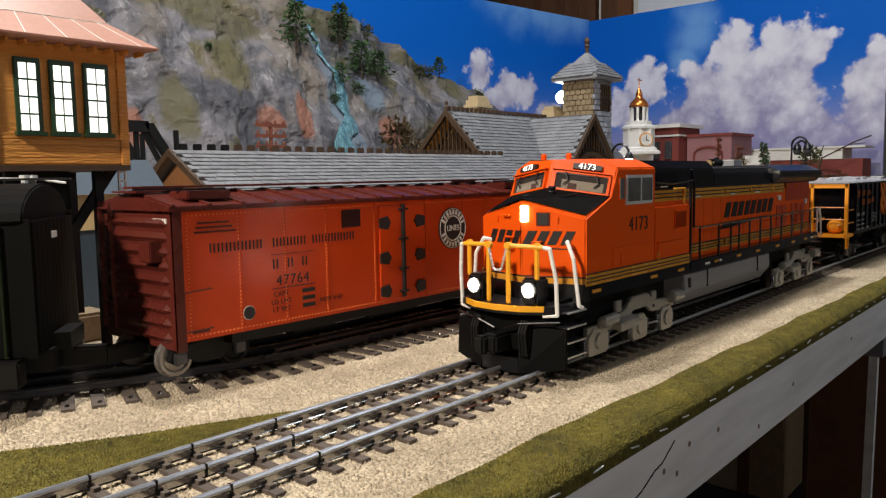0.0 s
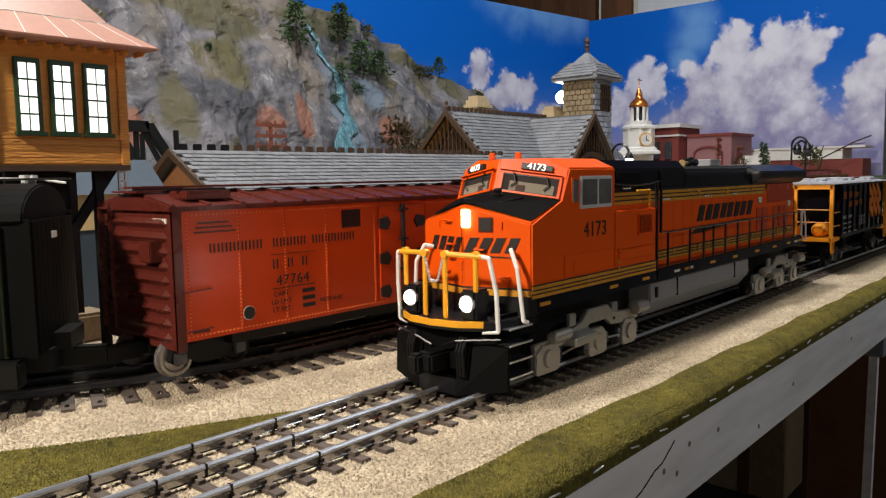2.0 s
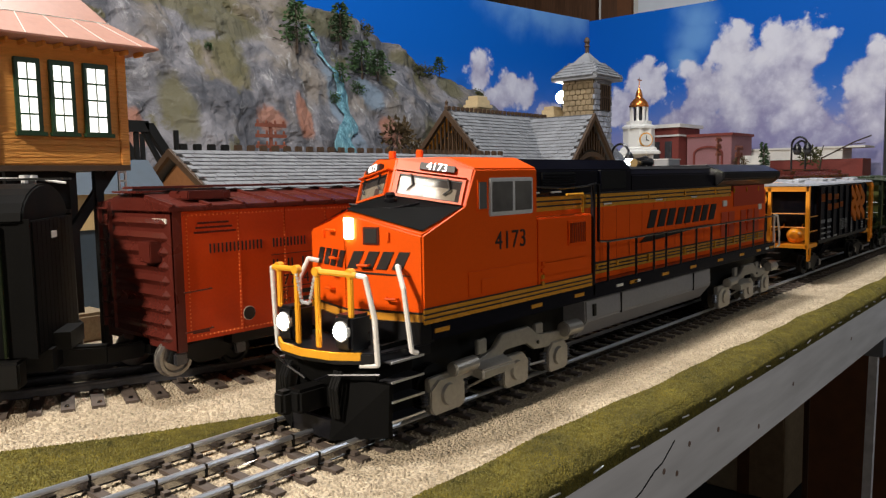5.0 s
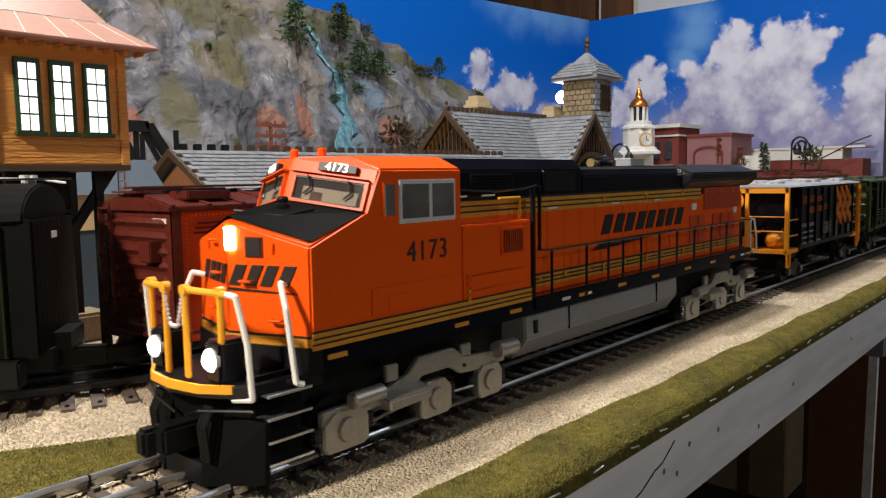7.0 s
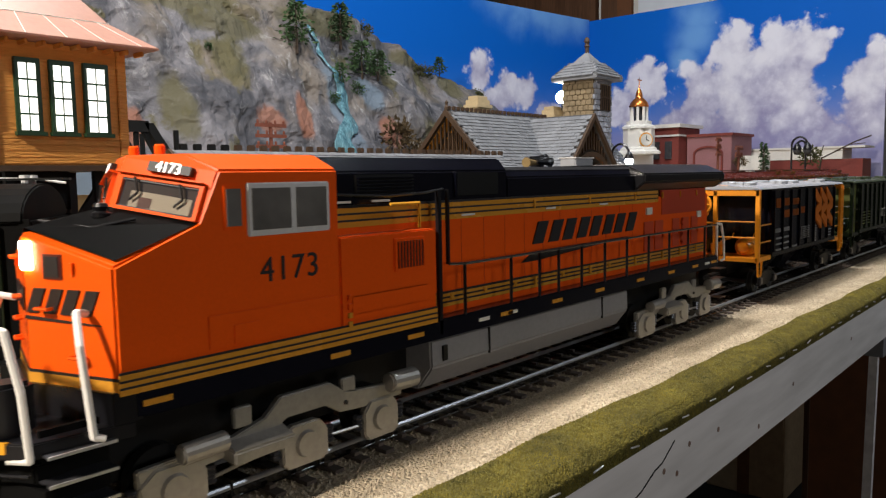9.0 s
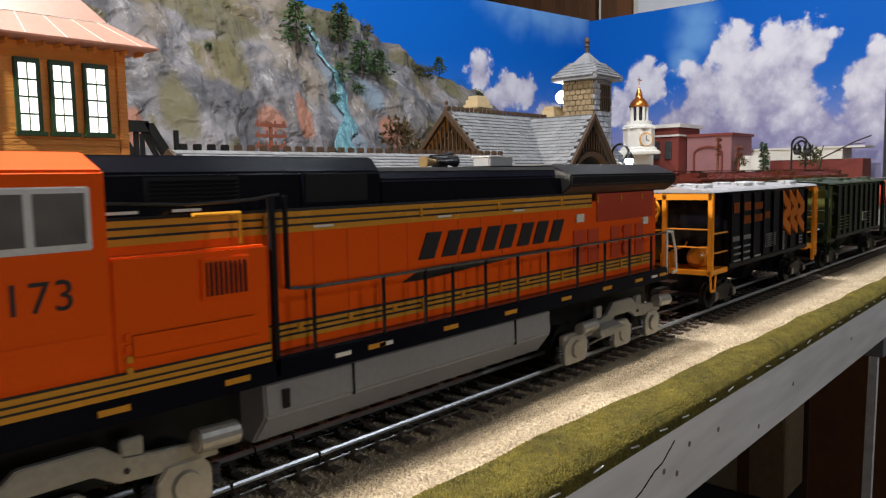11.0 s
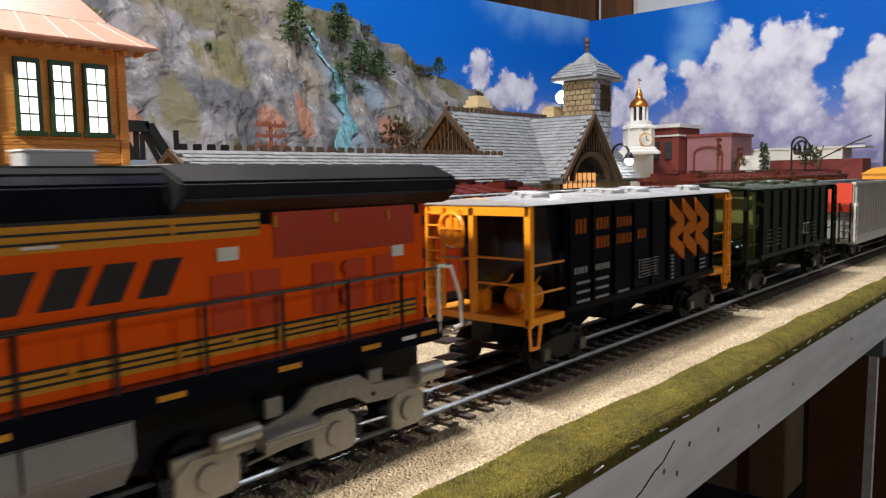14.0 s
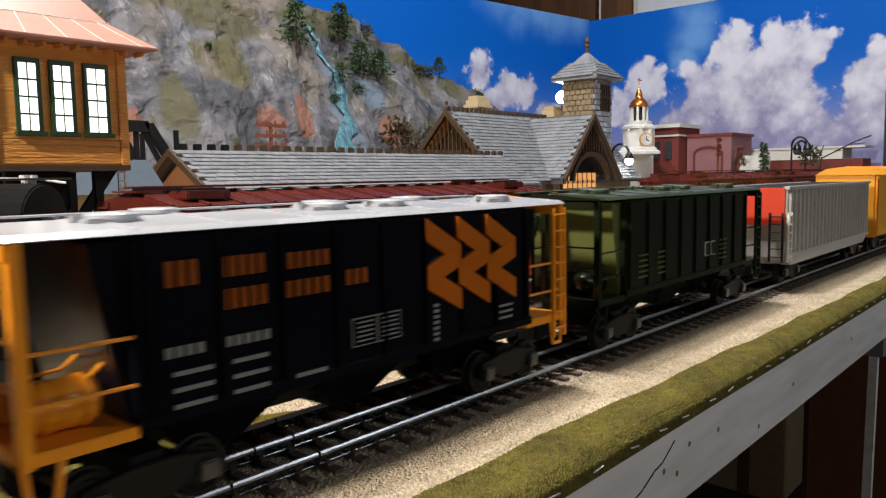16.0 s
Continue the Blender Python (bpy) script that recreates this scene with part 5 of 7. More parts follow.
# ---- buildings
BRICKY = material("ochre_wood_siding", (0.66, 0.29, 0.060), 0.6, 0, 0.16, 420, 0.0011, 20, stretch=(0.35, 0.35, 2.2))
GREEN = material("dark_green_trim", (0.010, 0.040, 0.014), 0.45, 0, 0.15, 500)
PINKROOF = material("dusty_pink_roof", (0.36, 0.165, 0.115), 0.42, 0, 0.10, 300, 0.0001, 14)
SLATE = material("grey_slate_shingle", (0.21, 0.22, 0.24), 0.42, 0, 0.18, 500, 0.0002, 30, island=0.28)
SLATE_D = material("roof_underlay", (0.07, 0.07, 0.075), 0.7, 0, 0.2, 300)
STONE = material("rough_tan_stone", (0.26, 0.20, 0.12), 0.75, 0, 0.18, 500, 0.0006, 40, island=0.25)
# copy of the tower stone with cool light put into its colour
STONE_COOL = material("stone_in_cool_light", (0.30, 0.32, 0.38), 0.7, 0, 0.18, 500, 0.0006, 40, island=0.3)
TIMBER = material("dark_brown_timber", (0.06, 0.034, 0.018), 0.6, 0, 0.2, 300, 0.0002, 40)
# warm lamplight inside the depot gable is put into this ochre
OCHRE = material("lamplit_ochre_trim", (0.72, 0.33, 0.04), 0.5, 0, 0.1, 300)
TANBRICK = material("pale_tan_chimney", (0.50, 0.40, 0.24), 0.7, 0, 0.12, 300, 0.0003)
# brown boards, darkened to hold the signal tower's shadow on this end
GABLE_SHADE = material("brown_gable_wall_in_shade", (0.20, 0.085, 0.03), 0.7, 0, 0.15, 200, 0.0003)
WINLIT = material("lit_window", (1.0, 0.97, 0.92), 0.4, 0, 0.02, 30, glow=1.5)
WARMLIT = material("warm_lit_window", (1.0, 0.45, 0.16), 0.4, 0, 0.2, 90, glow=0.5)
GLOBE = material("lit_globe", (1.0, 0.95, 0.85), 0.4, 0, 0.01, 30, glow=45.0)
COPPER = material("copper_dome", (0.62, 0.20, 0.045), 0.28, 0.8, 0.12, 300)
BRICKRED = material("dark_red_brick", (0.17, 0.030, 0.022), 0.75, 0, 0.18, 300, 0.0003)
MAUVE = material("faded_brick", (0.26, 0.12, 0.13), 0.8, 0, 0.12, 300)
PLASTER = material("off_white_wall", (0.66, 0.64, 0.60), 0.7, 0, 0.08, 200)
RUST = material("rusty_brown_wood", (0.16, 0.045, 0.025), 0.7, 0, 0.2, 300)


def signal_tower():
    t = thing("signal_tower", "ochre wooden signal tower with lit green-framed windows on dark legs", "signal tower")
    x0, x1, y0, y1, z0, z1 = 0.1425, 0.2105, 0.2000, 0.2700, 0.1034, 0.1690
    part("cabin", bx(B(), x0, x1, y0, y1, z0, z1), BRICKY, t, "ochre wood cabin", bevel=0.0006)
    for x in (x0, x1):
        part("corner_board", bx(B(), x - 0.0026, x + 0.0026, y0 - 0.0014, y0 + 0.003, z0, z1), BRICKY, t, bevel=0.0004)
    for i in range(5):
        part("siding_board", bx(B(), x0 + 0.003, x1 - 0.003, y0 - 0.0008, y0, z0 + 0.001 + i * 0.0032, z0 + 0.0038 + i * 0.0032), BRICKY, t)
    part("base_trim", bx(B(), x0 - 0.002, x1 + 0.002, y0 - 0.0022, y1 + 0.002, z0 - 0.0030, z0), TIMBER, t)
    for a, b in ((0.1540, 0.1668), (0.1712, 0.1842), (0.1888, 0.2028)):
        w = part("window", bx(B(), a, b, y0 - 0.0020, y0 + 0.0005, 0.1190, 0.1585), GREEN, t, "green-framed lit sash window", bevel=0.0003)
        part("window_sill", bx(B(), a - 0.0010, b + 0.0010, y0 - 0.0038, y0, 0.1186, 0.1206), GREEN, w)
        iw, ih = (b - a - 0.0042) / 2, (0.0355 - 0.0010) / 4
        for i in range(2):
            for k in range(4):
                xa = a + 0.0020 + i * (iw + 0.0003)
                za = 0.1214 + k * (ih + 0.0002)
                part("pane", bx(B(), xa, xa + iw - 0.0007, y0 - 0.0026, y0 - 0.0010, za, za + ih - 0.0009), WINLIT, w)
    # flared hip roof with seams
    zc = 0.1668
    ex0, ex1, ey0, ey1 = x0 - 0.018, x1 + 0.0135, y0 - 0.0190, y1 + 0.018
    cx, cy = 0.162, 0.245
    ring0 = [(ex0, ey0, zc), (ex1, ey0, zc), (ex1, ey1, zc), (ex0, ey1, zc)]
    ring1 = [(ex0, ey0, zc + 0.0010), (ex1, ey0, zc + 0.0010), (ex1, ey1, zc + 0.0010), (ex0, ey1, zc + 0.0010)]
    def lerp(k, z):
        return [(x + (cx - x) * k, y + (cy - y) * k, z) for x, y, _ in ring0]
    roof = part("roof", hull(B(), [ring0, ring1, lerp(0.30, zc + 0.0145), lerp(0.97, zc + 0.0700)]), PINKROOF, t, "dusty pink metal hip roof")
    for k, z in ((0.30, zc + 0.0146), (0.52, zc + 0.0330)):
        r = lerp(k, z)
        part("roof_seam", tube(B(), [r[0], r[1], r[2]], 0.0004, 5), PLASTER, roof)
    for i in range(5):
        u = 0.1 + i * 0.2
        a = Vector(ring1[0]).lerp(Vector(ring1[1]), u)
        b = Vector(lerp(0.30, zc + 0.0147)[0]).lerp(Vector(lerp(0.30, zc + 0.0147)[1]), u)
        part("roof_seam", tube(B(), [a, b], 0.0003, 5), PLASTER, roof)
    for i in range(11):
        x = ex0 + 0.006 + i * 0.0088
        part("rafter_tail", bx(B(), x, x + 0.0018, ey0 + 0.0095, y0, zc - 0.0026, zc), BRICKY, t, bevel=0.0004)
    # legs and braces
    part("lower_room", bx(B(), 0.150, 0.188, 0.222, 0.262, GZ, z0), DARK, t, "black lower storey")
    for x, y in ((0.150, 0.208), (0.1965, 0.208), (0.150, 0.262), (0.205, 0.262)):
        l = part("leg", bx(B(), x, x + 0.0045, y, y + 0.0045, GZ, z0), DARK, t, "black steel leg")
    part("brace", hull(B(), [[(0.170, 0.209, 0.052), (0.176, 0.209, 0.052), (0.176, 0.213, 0.052), (0.170, 0.213, 0.052)], [(0.205, 0.209, 0.102), (0.211, 0.209, 0.102), (0.211, 0.213, 0.102), (0.205, 0.213, 0.102)]]), DARK, t)
    part("gusset", bx(B(), 0.1620, 0.1800, 0.2065, 0.2085, 0.0500, 0.0640), GREY, t)
    for z in (0.089, 0.094, 0.099):
        part("ladder_rung", bx(B(), 0.2085, 0.2125, 0.2040, 0.2050, z, z + 0.0012), WHITE, t)
    for x in (0.2080, 0.2118):
        part("ladder_side", bx(B(), x, x + 0.0009, 0.2038, 0.2052, 0.0800, 0.1025), WHITE, t)
    return t


signal_tower()

# small things seen below the tower
bm = bx(B(), 0.196, 0.224, 0.255, 0.285, GZ, 0.012)
solid("stone_block", bm, STONE, "tan stone platform block behind the siding", "stone block", bevel=0.002)
post = thing("lamp_post", "black lamp post with a fluted base", "lamp post")
part("base", lathe(B(), [(0.0060, 0), (0.0058, 0.004), (0.0042, 0.006), (0.0040, 0.018), (0.0046, 0.020), (0.0030, 0.022)], (0.1850, 0.220, GZ + 0.0), 14), BLACK, post)
part("pole", lathe(B(), [(0.0026, 0.020), (0.0020, 0.085)], (0.1850, 0.220, GZ), 10), BLACK, post)
SHED_B = material("blue_grey_wall", (0.03, 0.05, 0.075), 0.7, 0, 0.15, 200)
shed = thing("far_shed", "pale shed with a blue-grey base behind the siding", "shed")
part("wall", bx(B(), 0.22, 0.34, 0.36, 0.40, GZ, 0.058), SHED_B, shed)
part("upper_wall", bx(B(), 0.22, 0.34, 0.358, 0.402, 0.058, 0.085), material("tan_wall", (0.55, 0.42, 0.22), 0.7, 0, 0.1, 200), shed)
part("roof", prism(B(), [(0.35, 0.085), (0.38, 0.112), (0.41, 0.085)], "x", 0.21, 0.32), SHED_B, shed)

# black truss bridge behind
br = thing("truss_bridge", "black steel truss bridge with sloped ends", "bridge")
ya = 0.50
for y in (ya, ya + 0.07):
    part("top_chord", bx(B(), 0.10, 0.385, y - 0.004, y + 0.004, 0.1430, 0.1540), DARK, br)
    part("bottom_chord", bx(B(), 0.06, 0.44, y - 0.004, y + 0.004, 0.070, 0.079), DARK, br)
    part("end_post", hull(B(), [[(0.380, y - 0.004, 0.152), (0.390, y - 0.004, 0.152), (0.390, y + 0.004, 0.152), (0.380, y + 0.004, 0.152)], [(0.432, y - 0.004, 0.072), (0.442, y - 0.004, 0.072), (0.442, y + 0.004, 0.072), (0.432, y + 0.004, 0.072)]]), DARK, br)
    for i in range(7):
        x = 0.12 + i * 0.043
        part("diagonal", hull(B(), [[(x, y - 0.002, 0.145), (x + 0.005, y - 0.002, 0.145), (x + 0.005, y + 0.002, 0.145), (x, y + 0.002, 0.145)], [(x + 0.036, y - 0.002, 0.076), (x + 0.041, y - 0.002, 0.076), (x + 0.041, y + 0.002, 0.076), (x + 0.036, y + 0.002, 0.076)]]), DARK, br)
        part("upright", bx(B(), x + 0.036, x + 0.040, y - 0.002, y + 0.002, 0.076, 0.146), DARK, br)
for x in (0.07, 0.43):
    part("pier", bx(B(), x - 0.012, x + 0.012, ya - 0.01, ya + 0.08, GZ, 0.071), STONE, br)

# shared meshes of shingles, in two cuts
SHINGLES = []
for w in (0.0099, 0.0094):
    bm = prism(B(), [(-0.0003, 0.0), (0.0, 0.0027), (0.0086, 0.0004), (0.0086, 0.0)], "x", -w / 2, w / 2)
    bmesh.ops.recalc_face_normals(bm, faces=bm.faces)
    me = bpy.data.meshes.new("shingle")
    bm.to_mesh(me)
    bm.free()
    me.materials.append(SLATE)
    SHINGLES.append(me)


def slope_matrix(a, b, up):
    """Axes of a roof slope: along a to b, then up the slope."""
    a, b, up = Vector(a), Vector(b), Vector(up)
    e = (b - a).normalized()
    v = (up - a) - e * (up - a).dot(e)
    return e, v.normalized(), (b - a).length, v.length


def lay_shingles(parent, a, b, up, cover=None, single=0):
    """Rows of shingles on the slope that rises from the eave a-b; the first ones single, the rest joined."""
    e, v, L, H = slope_matrix(a, b, up)
    n = e.cross(v)
    rows, cols = int(H / 0.0072), int(L / 0.0102)
    done, bulk = 0, B()
    for c in range(cols):
        for r in range(rows):
            s, h = (c + 0.5 + 0.5 * (r % 2)) * 0.0102, r * 0.0072
            if s > L - 0.004 or (cover and not cover(s / L, h / H)):
                continue
            m = Matrix((e, v, n)).transposed().to_4x4()
            m.translation = Vector(a) + e * s + v * h + n * (0.0006 + random.uniform(0, 0.0005))
            m = m @ Euler((radians(6), 0, random.uniform(-0.012, 0.012))).to_matrix().to_4x4()
            me = SHINGLES[(c * 7 + r * 3) % 2]
            if done < single:
                o = new("shingle", me)
                o.parent, o.matrix_basis = parent, m
                done += 1
            else:
                vs = [bulk.verts.new(m @ q.co) for q in me.vertices]
                for p in me.polygons:
                    bulk.faces.new([vs[i] for i in p.vertices])
    if len(bulk.verts):
        ob = part("shingle_field", bulk, SLATE, parent)
        ob["kind"] = "stuff"
    else:
        bulk.free()


# long low freight house roof, ridge along the tracks
fh = thing("freight_house", "low wooden freight house with a grey shingled gable roof", "building")
X0, X1, RY, RZ, EZ, HALF = 0.378, 0.905, 0.4470, 0.1235, 0.0800, 0.0720
part("roof", prism(B(), [(RY - HALF, EZ - 0.003), (RY - HALF, EZ), (RY, RZ), (RY + HALF, EZ), (RY + HALF, EZ - 0.003), (RY, RZ - 0.004)], "x", X0, X1), SLATE_D, fh, "grey shingled roof")
part("wall", bx(B(), X0 + 0.012, X1, RY - 0.055, RY + 0.055, GZ, EZ + 0.002), BRICKY, fh, "ochre wooden wall")
part("gable_wall", prism(B(), [(RY - 0.058, EZ), (RY, RZ - 0.006), (RY + 0.058, EZ)], "x", X0 + 0.012, X0 + 0.016), GABLE_SHADE, fh)
for s in (-1, 1):
    bm = hull(B(), [[(x, RY, RZ + 0.001), (x, RY + s * HALF, EZ + 0.001), (x, RY + s * HALF, EZ - 0.006), (x, RY, RZ - 0.006)] for x in (X0 - 0.002, X0 + 0.002)])
    part("barge_board", bm, TIMBER, fh)
lay_shingles(fh, (X0, RY - HALF, EZ), (X1, RY - HALF, EZ), (X0, RY, RZ), single=300)
for i in range(34):
    x = X0 + 0.010 + i * 0.0155
    part("ridge_crest", bx(B(), x, x + 0.0080, RY - 0.0025, RY + 0.0025, RZ - 0.0005, RZ + 0.0062), TIMBER if i > 3 else DARK, fh, bevel=0.0008)

# main depot: hall gable, cross gable, stone tower
dp = thing("depot", "stone railway depot with grey shingled gables and a square tower", "station building")
GX, DY, DZ, DE, DH = 0.868, 0.5200, 0.1930, 0.0835, 0.1040
part("hall_roof", prism(B(), [(DY - DH, DE - 0.004), (DY - DH, DE), (DY, DZ), (DY + DH, DE), (DY + DH, DE - 0.004), (DY, DZ - 0.006)], "x", GX, 1.300), SLATE_D, dp, "steep grey shingled roof")
part("hall_wall", bx(B(), GX + 0.02, 1.29, DY - 0.085, DY + 0.085, GZ, DE), STONE, dp, "stone hall wall")
part("hall_gable", prism(B(), [(DY - 0.085, DE - 0.005), (DY, DZ - 0.012), (DY + 0.085, DE - 0.005)], "x", GX + 0.028, GX + 0.034), OCHRE, dp)
for i in range(17):
    y = DY - 0.062 + i * 0.00775
    zt = DZ - 0.008 - abs(y - DY) * (DZ - DE) / DH
    zb = DE + 0.045 - 0.030 * ((y - DY) / 0.065) ** 2
    if zt > zb + 0.004:
        part("gable_slat", bx(B(), GX + 0.004, GX + 0.007, y - 0.0010, y + 0.0010, zb, zt), TIMBER, dp)
for k in range(14):
    a0, a1 = math.pi * k / 14, math.pi * (k + 1) / 14
    o = [(DY + 0.066 * math.cos(a0), DE + 0.002 + 0.046 * math.sin(a0)), (DY + 0.066 * math.cos(a1), DE + 0.002 + 0.046 * math.sin(a1)),
         (DY + 0.060 * math.cos(a1), DE + 0.002 + 0.040 * math.sin(a1)), (DY + 0.060 * math.cos(a0), DE + 0.002 + 0.040 * math.sin(a0))]
    part("gable_arch", prism(B(), o, "x", GX + 0.003, GX + 0.009), TIMBER, dp)
for i in range(12):
    y = DY - 0.046 + i * 0.0084
    part("gable_stud", bx(B(), GX + 0.024, GX + 0.028, y - 0.0008, y + 0.0008, DE, DZ - 0.02 - abs(y - DY) * 1.0), TIMBER, dp)
for s in (-1, 1):
    for x0, w, mt in ((GX - 0.003, 0.005, TIMBER), (GX + 0.006, 0.02, OCHRE)):
        bm = hull(B(), [[(x, DY, DZ + (0.001 if mt is TIMBER else -0.007)), (x, DY + s * DH, DE + (0.001 if mt is TIMBER else -0.005)), (x, DY + s * DH, DE - 0.008), (x, DY, DZ - 0.009)] for x in (x0, x0 + w)])
        part("barge_board", bm, mt, dp)
CX, CW, CY = 1.080, 0.090, 0.392
lay_shingles(dp, (GX, DY - DH, DE), (1.300, DY - DH, DE), (GX, DY, DZ), cover=lambda u, h: abs(GX + u * 0.432 - CX) > CW * (1 - h) - 0.004)
part("cross_roof", prism(B(), [(CX - CW, DE - 0.004), (CX - CW, DE + 0.004), (CX, DZ - 0.004), (CX + CW, DE + 0.004), (CX + CW, DE - 0.004), (CX, DZ - 0.012)], "y", CY, DY), SLATE_D, dp, "shingled cross gable")
lay_shingles(dp, (CX - CW, DY, DE + 0.004), (CX - CW, CY, DE + 0.004), (CX, DY, DZ - 0.004))
part("cross_wall", bx(B(), CX - CW + 0.018, CX + CW - 0.018, CY + 0.03, DY, GZ, DE + 0.01), STONE, dp)
for i in range(15):
    x = CX - 0.058 + i * 0.0083
    zt = DZ - 0.014 - abs(x - CX) * (DZ - DE) / CW
    zb = DE + 0.050 - 0.036 * ((x - CX) / 0.06) ** 2
    if zt > zb + 0.003:
        part("gable_slat", bx(B(), x - 0.0015, x + 0.0015, CY + 0.004, CY + 0.007, zb, zt), TIMBER, dp)
for k in range(14):
    a0, a1 = math.pi * k / 14, math.pi * (k + 1) / 14
    o = [(CX + 0.060 * math.cos(a0), DE + 0.046 * math.sin(a0)), (CX + 0.060 * math.cos(a1), DE + 0.046 * math.sin(a1)), (CX + 0.053 * math.cos(a1), DE + 0.039 * math.sin(a1)), (CX + 0.053 * math.cos(a0), DE + 0.039 * math.sin(a0))]
    part("gable_arch", prism(B(), o, "y", CY + 0.002, CY + 0.009), TIMBER, dp)
for s in (-1, 1):
    bm = hull(B(), [[(CX, y, DZ - 0.003), (CX + s * CW, y, DE + 0.005), (CX + s * CW, y, DE - 0.004), (CX, y, DZ - 0.013)] for y in (CY - 0.003, CY + 0.002)])
    part("barge_board", bm, TIMBER, dp)
for i in range(7):
    x = CX - 0.052 + i * 0.0150
    w = part("hall_window", bx(B(), x, x + 0.011, CY + 0.026, CY + 0.031, 0.070, 0.098), TIMBER, dp, "lit brown window")
    for k in range(2):
        part("pane", bx(B(), x + 0.0010 + k * 0.0050, x + 0.0052 + k * 0.0050, CY + 0.024, CY + 0.027, 0.072, 0.096), WARMLIT, w)
for i in range(26):
    x = GX + 0.004 + i * 0.0108
    if x < 1.14:
        part("ridge_crest", bx(B(), x, x + 0.0056, DY - 0.0022, DY + 0.0022, DZ, DZ + 0.0058), TIMBER, dp, bevel=0.0006)
part("ridge_finial", lathe(B(), [(0.003, 0), (0.0036, 0.004), (0.0020, 0.007), (0.0028, 0.011), (0.0006, 0.014)], (GX + 0.001, DY, DZ), 10), TIMBER, dp)
for x, y, z in ((0.985, 0.565, 0.2190), (1.155, 0.5280, 0.2090)):
    c = part("chimney", bx(B(), x, x + 0.034, y - 0.013, y + 0.013, 0.13, z), TANBRICK, dp, "pale tan chimney", bevel=0.001)
    part("chimney_cap", bx(B(), x - 0.003, x + 0.037, y - 0.016, y + 0.016, z - 0.014, z - 0.008), TANBRICK, c, bevel=0.001)
    part("chimney_cap", bx(B(), x + 0.003, x + 0.031, y - 0.010, y + 0.010, z, z + 0.006), TANBRICK, c, bevel=0.001)
# square tower of rough stones
TX0, TX1, TY0, TY1, TZ = 1.1535, 1.2150, 0.4350, 0.4950, 0.2570
part("tower_core", bx(B(), TX0 + 0.001, TX1, TY0 + 0.001, TY1, GZ, TZ), STONE, dp, "square stone tower")
random.seed(4)
for r in range(16):
    z = 0.110 + r * 0.0092
    for k in range(6):
        y = TY1 - 0.0105 * (k + (0.5 if r % 2 else 0))
        part("stone", bx(B(), TX0 - 0.0015 - random.uniform(0, 0.001), TX0 + 0.002, max(TY0, y - 0.0098), max(TY0 + 0.002, y), z + 0.0005, z + 0.0088), STONE, dp, bevel=0.0008)
    for k in range(6):
        x = TX0 + 0.0108 * (k + (0.5 if r % 2 else 0)) - 0.001
        if 0.203 < z < 0.245 and 1 < k < 5:
            continue
        part("stone", bx(B(), x, min(TX1, x + 0.0100), TY0 - 0.0015 - random.uniform(0, 0.0012), TY0 + 0.002, z + 0.0005, z + 0.0088), STONE_COOL, dp, bevel=0.0009)
tw = part("tower_window", bx(B(), TX0 + 0.020, TX0 + 0.052, TY0 - 0.002, TY0 + 0.001, 0.2030, 0.2460), DARK, dp, "dark louvred tower window")
for i in range(5):
    part("window_bar", bx(B(), TX0 + 0.0205 + i * 0.0074, TX0 + 0.0225 + i * 0.0074, TY0 - 0.004, TY0, 0.2030, 0.2460), TIMBER, tw)
part("window_bar", bx(B(), TX0 + 0.020, TX0 + 0.052, TY0 - 0.0045, TY0, 0.2240, 0.2262), TIMBER, tw)
tcx, tcy = (TX0 + TX1) / 2, (TY0 + TY1) / 2
o = 0.0145
base = [(TX0 - o, TY0 - o), (TX1 + o, TY0 - o), (TX1 + o, TY1 + o), (TX0 - o, TY1 + o)]
part("tower_roof", hull(B(), [[(x, y, TZ - 0.003) for x, y in base], [(x, y, TZ + 0.001) for x, y in base], [(tcx + (x - tcx) * 0.45, tcy + (y - tcy) * 0.45, TZ + 0.027) for x, y in base], [(tcx + (x - tcx) * 0.04, tcy + (y - tcy) * 0.04, TZ + 0.048) for x, y in base]]), SLATE, dp, "grey shingled tower roof")
for i in range(4):
    a, b = base[i], base[(i + 1) % 4]
    lay_shingles(dp, (*a, TZ + 0.001), (*b, TZ + 0.001), (tcx, tcy, TZ + 0.048), cover=lambda u, h: h < 0.5 and abs(u - 0.5) < 0.5 - 0.52 * h)
part("finial", lathe(B(), [(0.0034, 0), (0.0034, 0.010), (0.0052, 0.012), (0.0036, 0.014), (0.0034, 0.017), (0.0052, 0.020), (0.0040, 0.025), (0.0008, 0.028)], (tcx, tcy, TZ + 0.046), 12), TIMBER, dp)

# town behind
ch = thing("town_hall", "white town hall with clock cupola and copper dome", "building")
hx, hy = 1.500, 0.5230
part("hall", bx(B(), hx - 0.05, hx + 0.06, hy - 0.005, hy + 0.07, GZ, 0.135), WHITE, ch)
oct8 = [(hx + 0.0330 * math.cos(a), hy + 0.0330 * math.sin(a)) for a in [0.927 + math.pi / 8 + i * math.pi / 4 for i in range(8)]]
part("clock_stage", prism(B(), oct8, "z", 0.132, 0.188), WHITE, ch, "white clock stage", bevel=0.001)
for z, r in ((0.134, 0.048), (0.141, 0.040), (0.187, 0.036)):
    part("cornice", lathe(B(), [(r, 0), (r, 0.005), (r - 0.005, 0.008)], (hx, hy, z), 8), WHITE, ch)
part("drum", lathe(B(), [(0.0260, 0), (0.0260, 0.010), (0.0180, 0.010), (0.0180, 0.011)], (hx, hy, 0.193), 16), WHITE, ch)
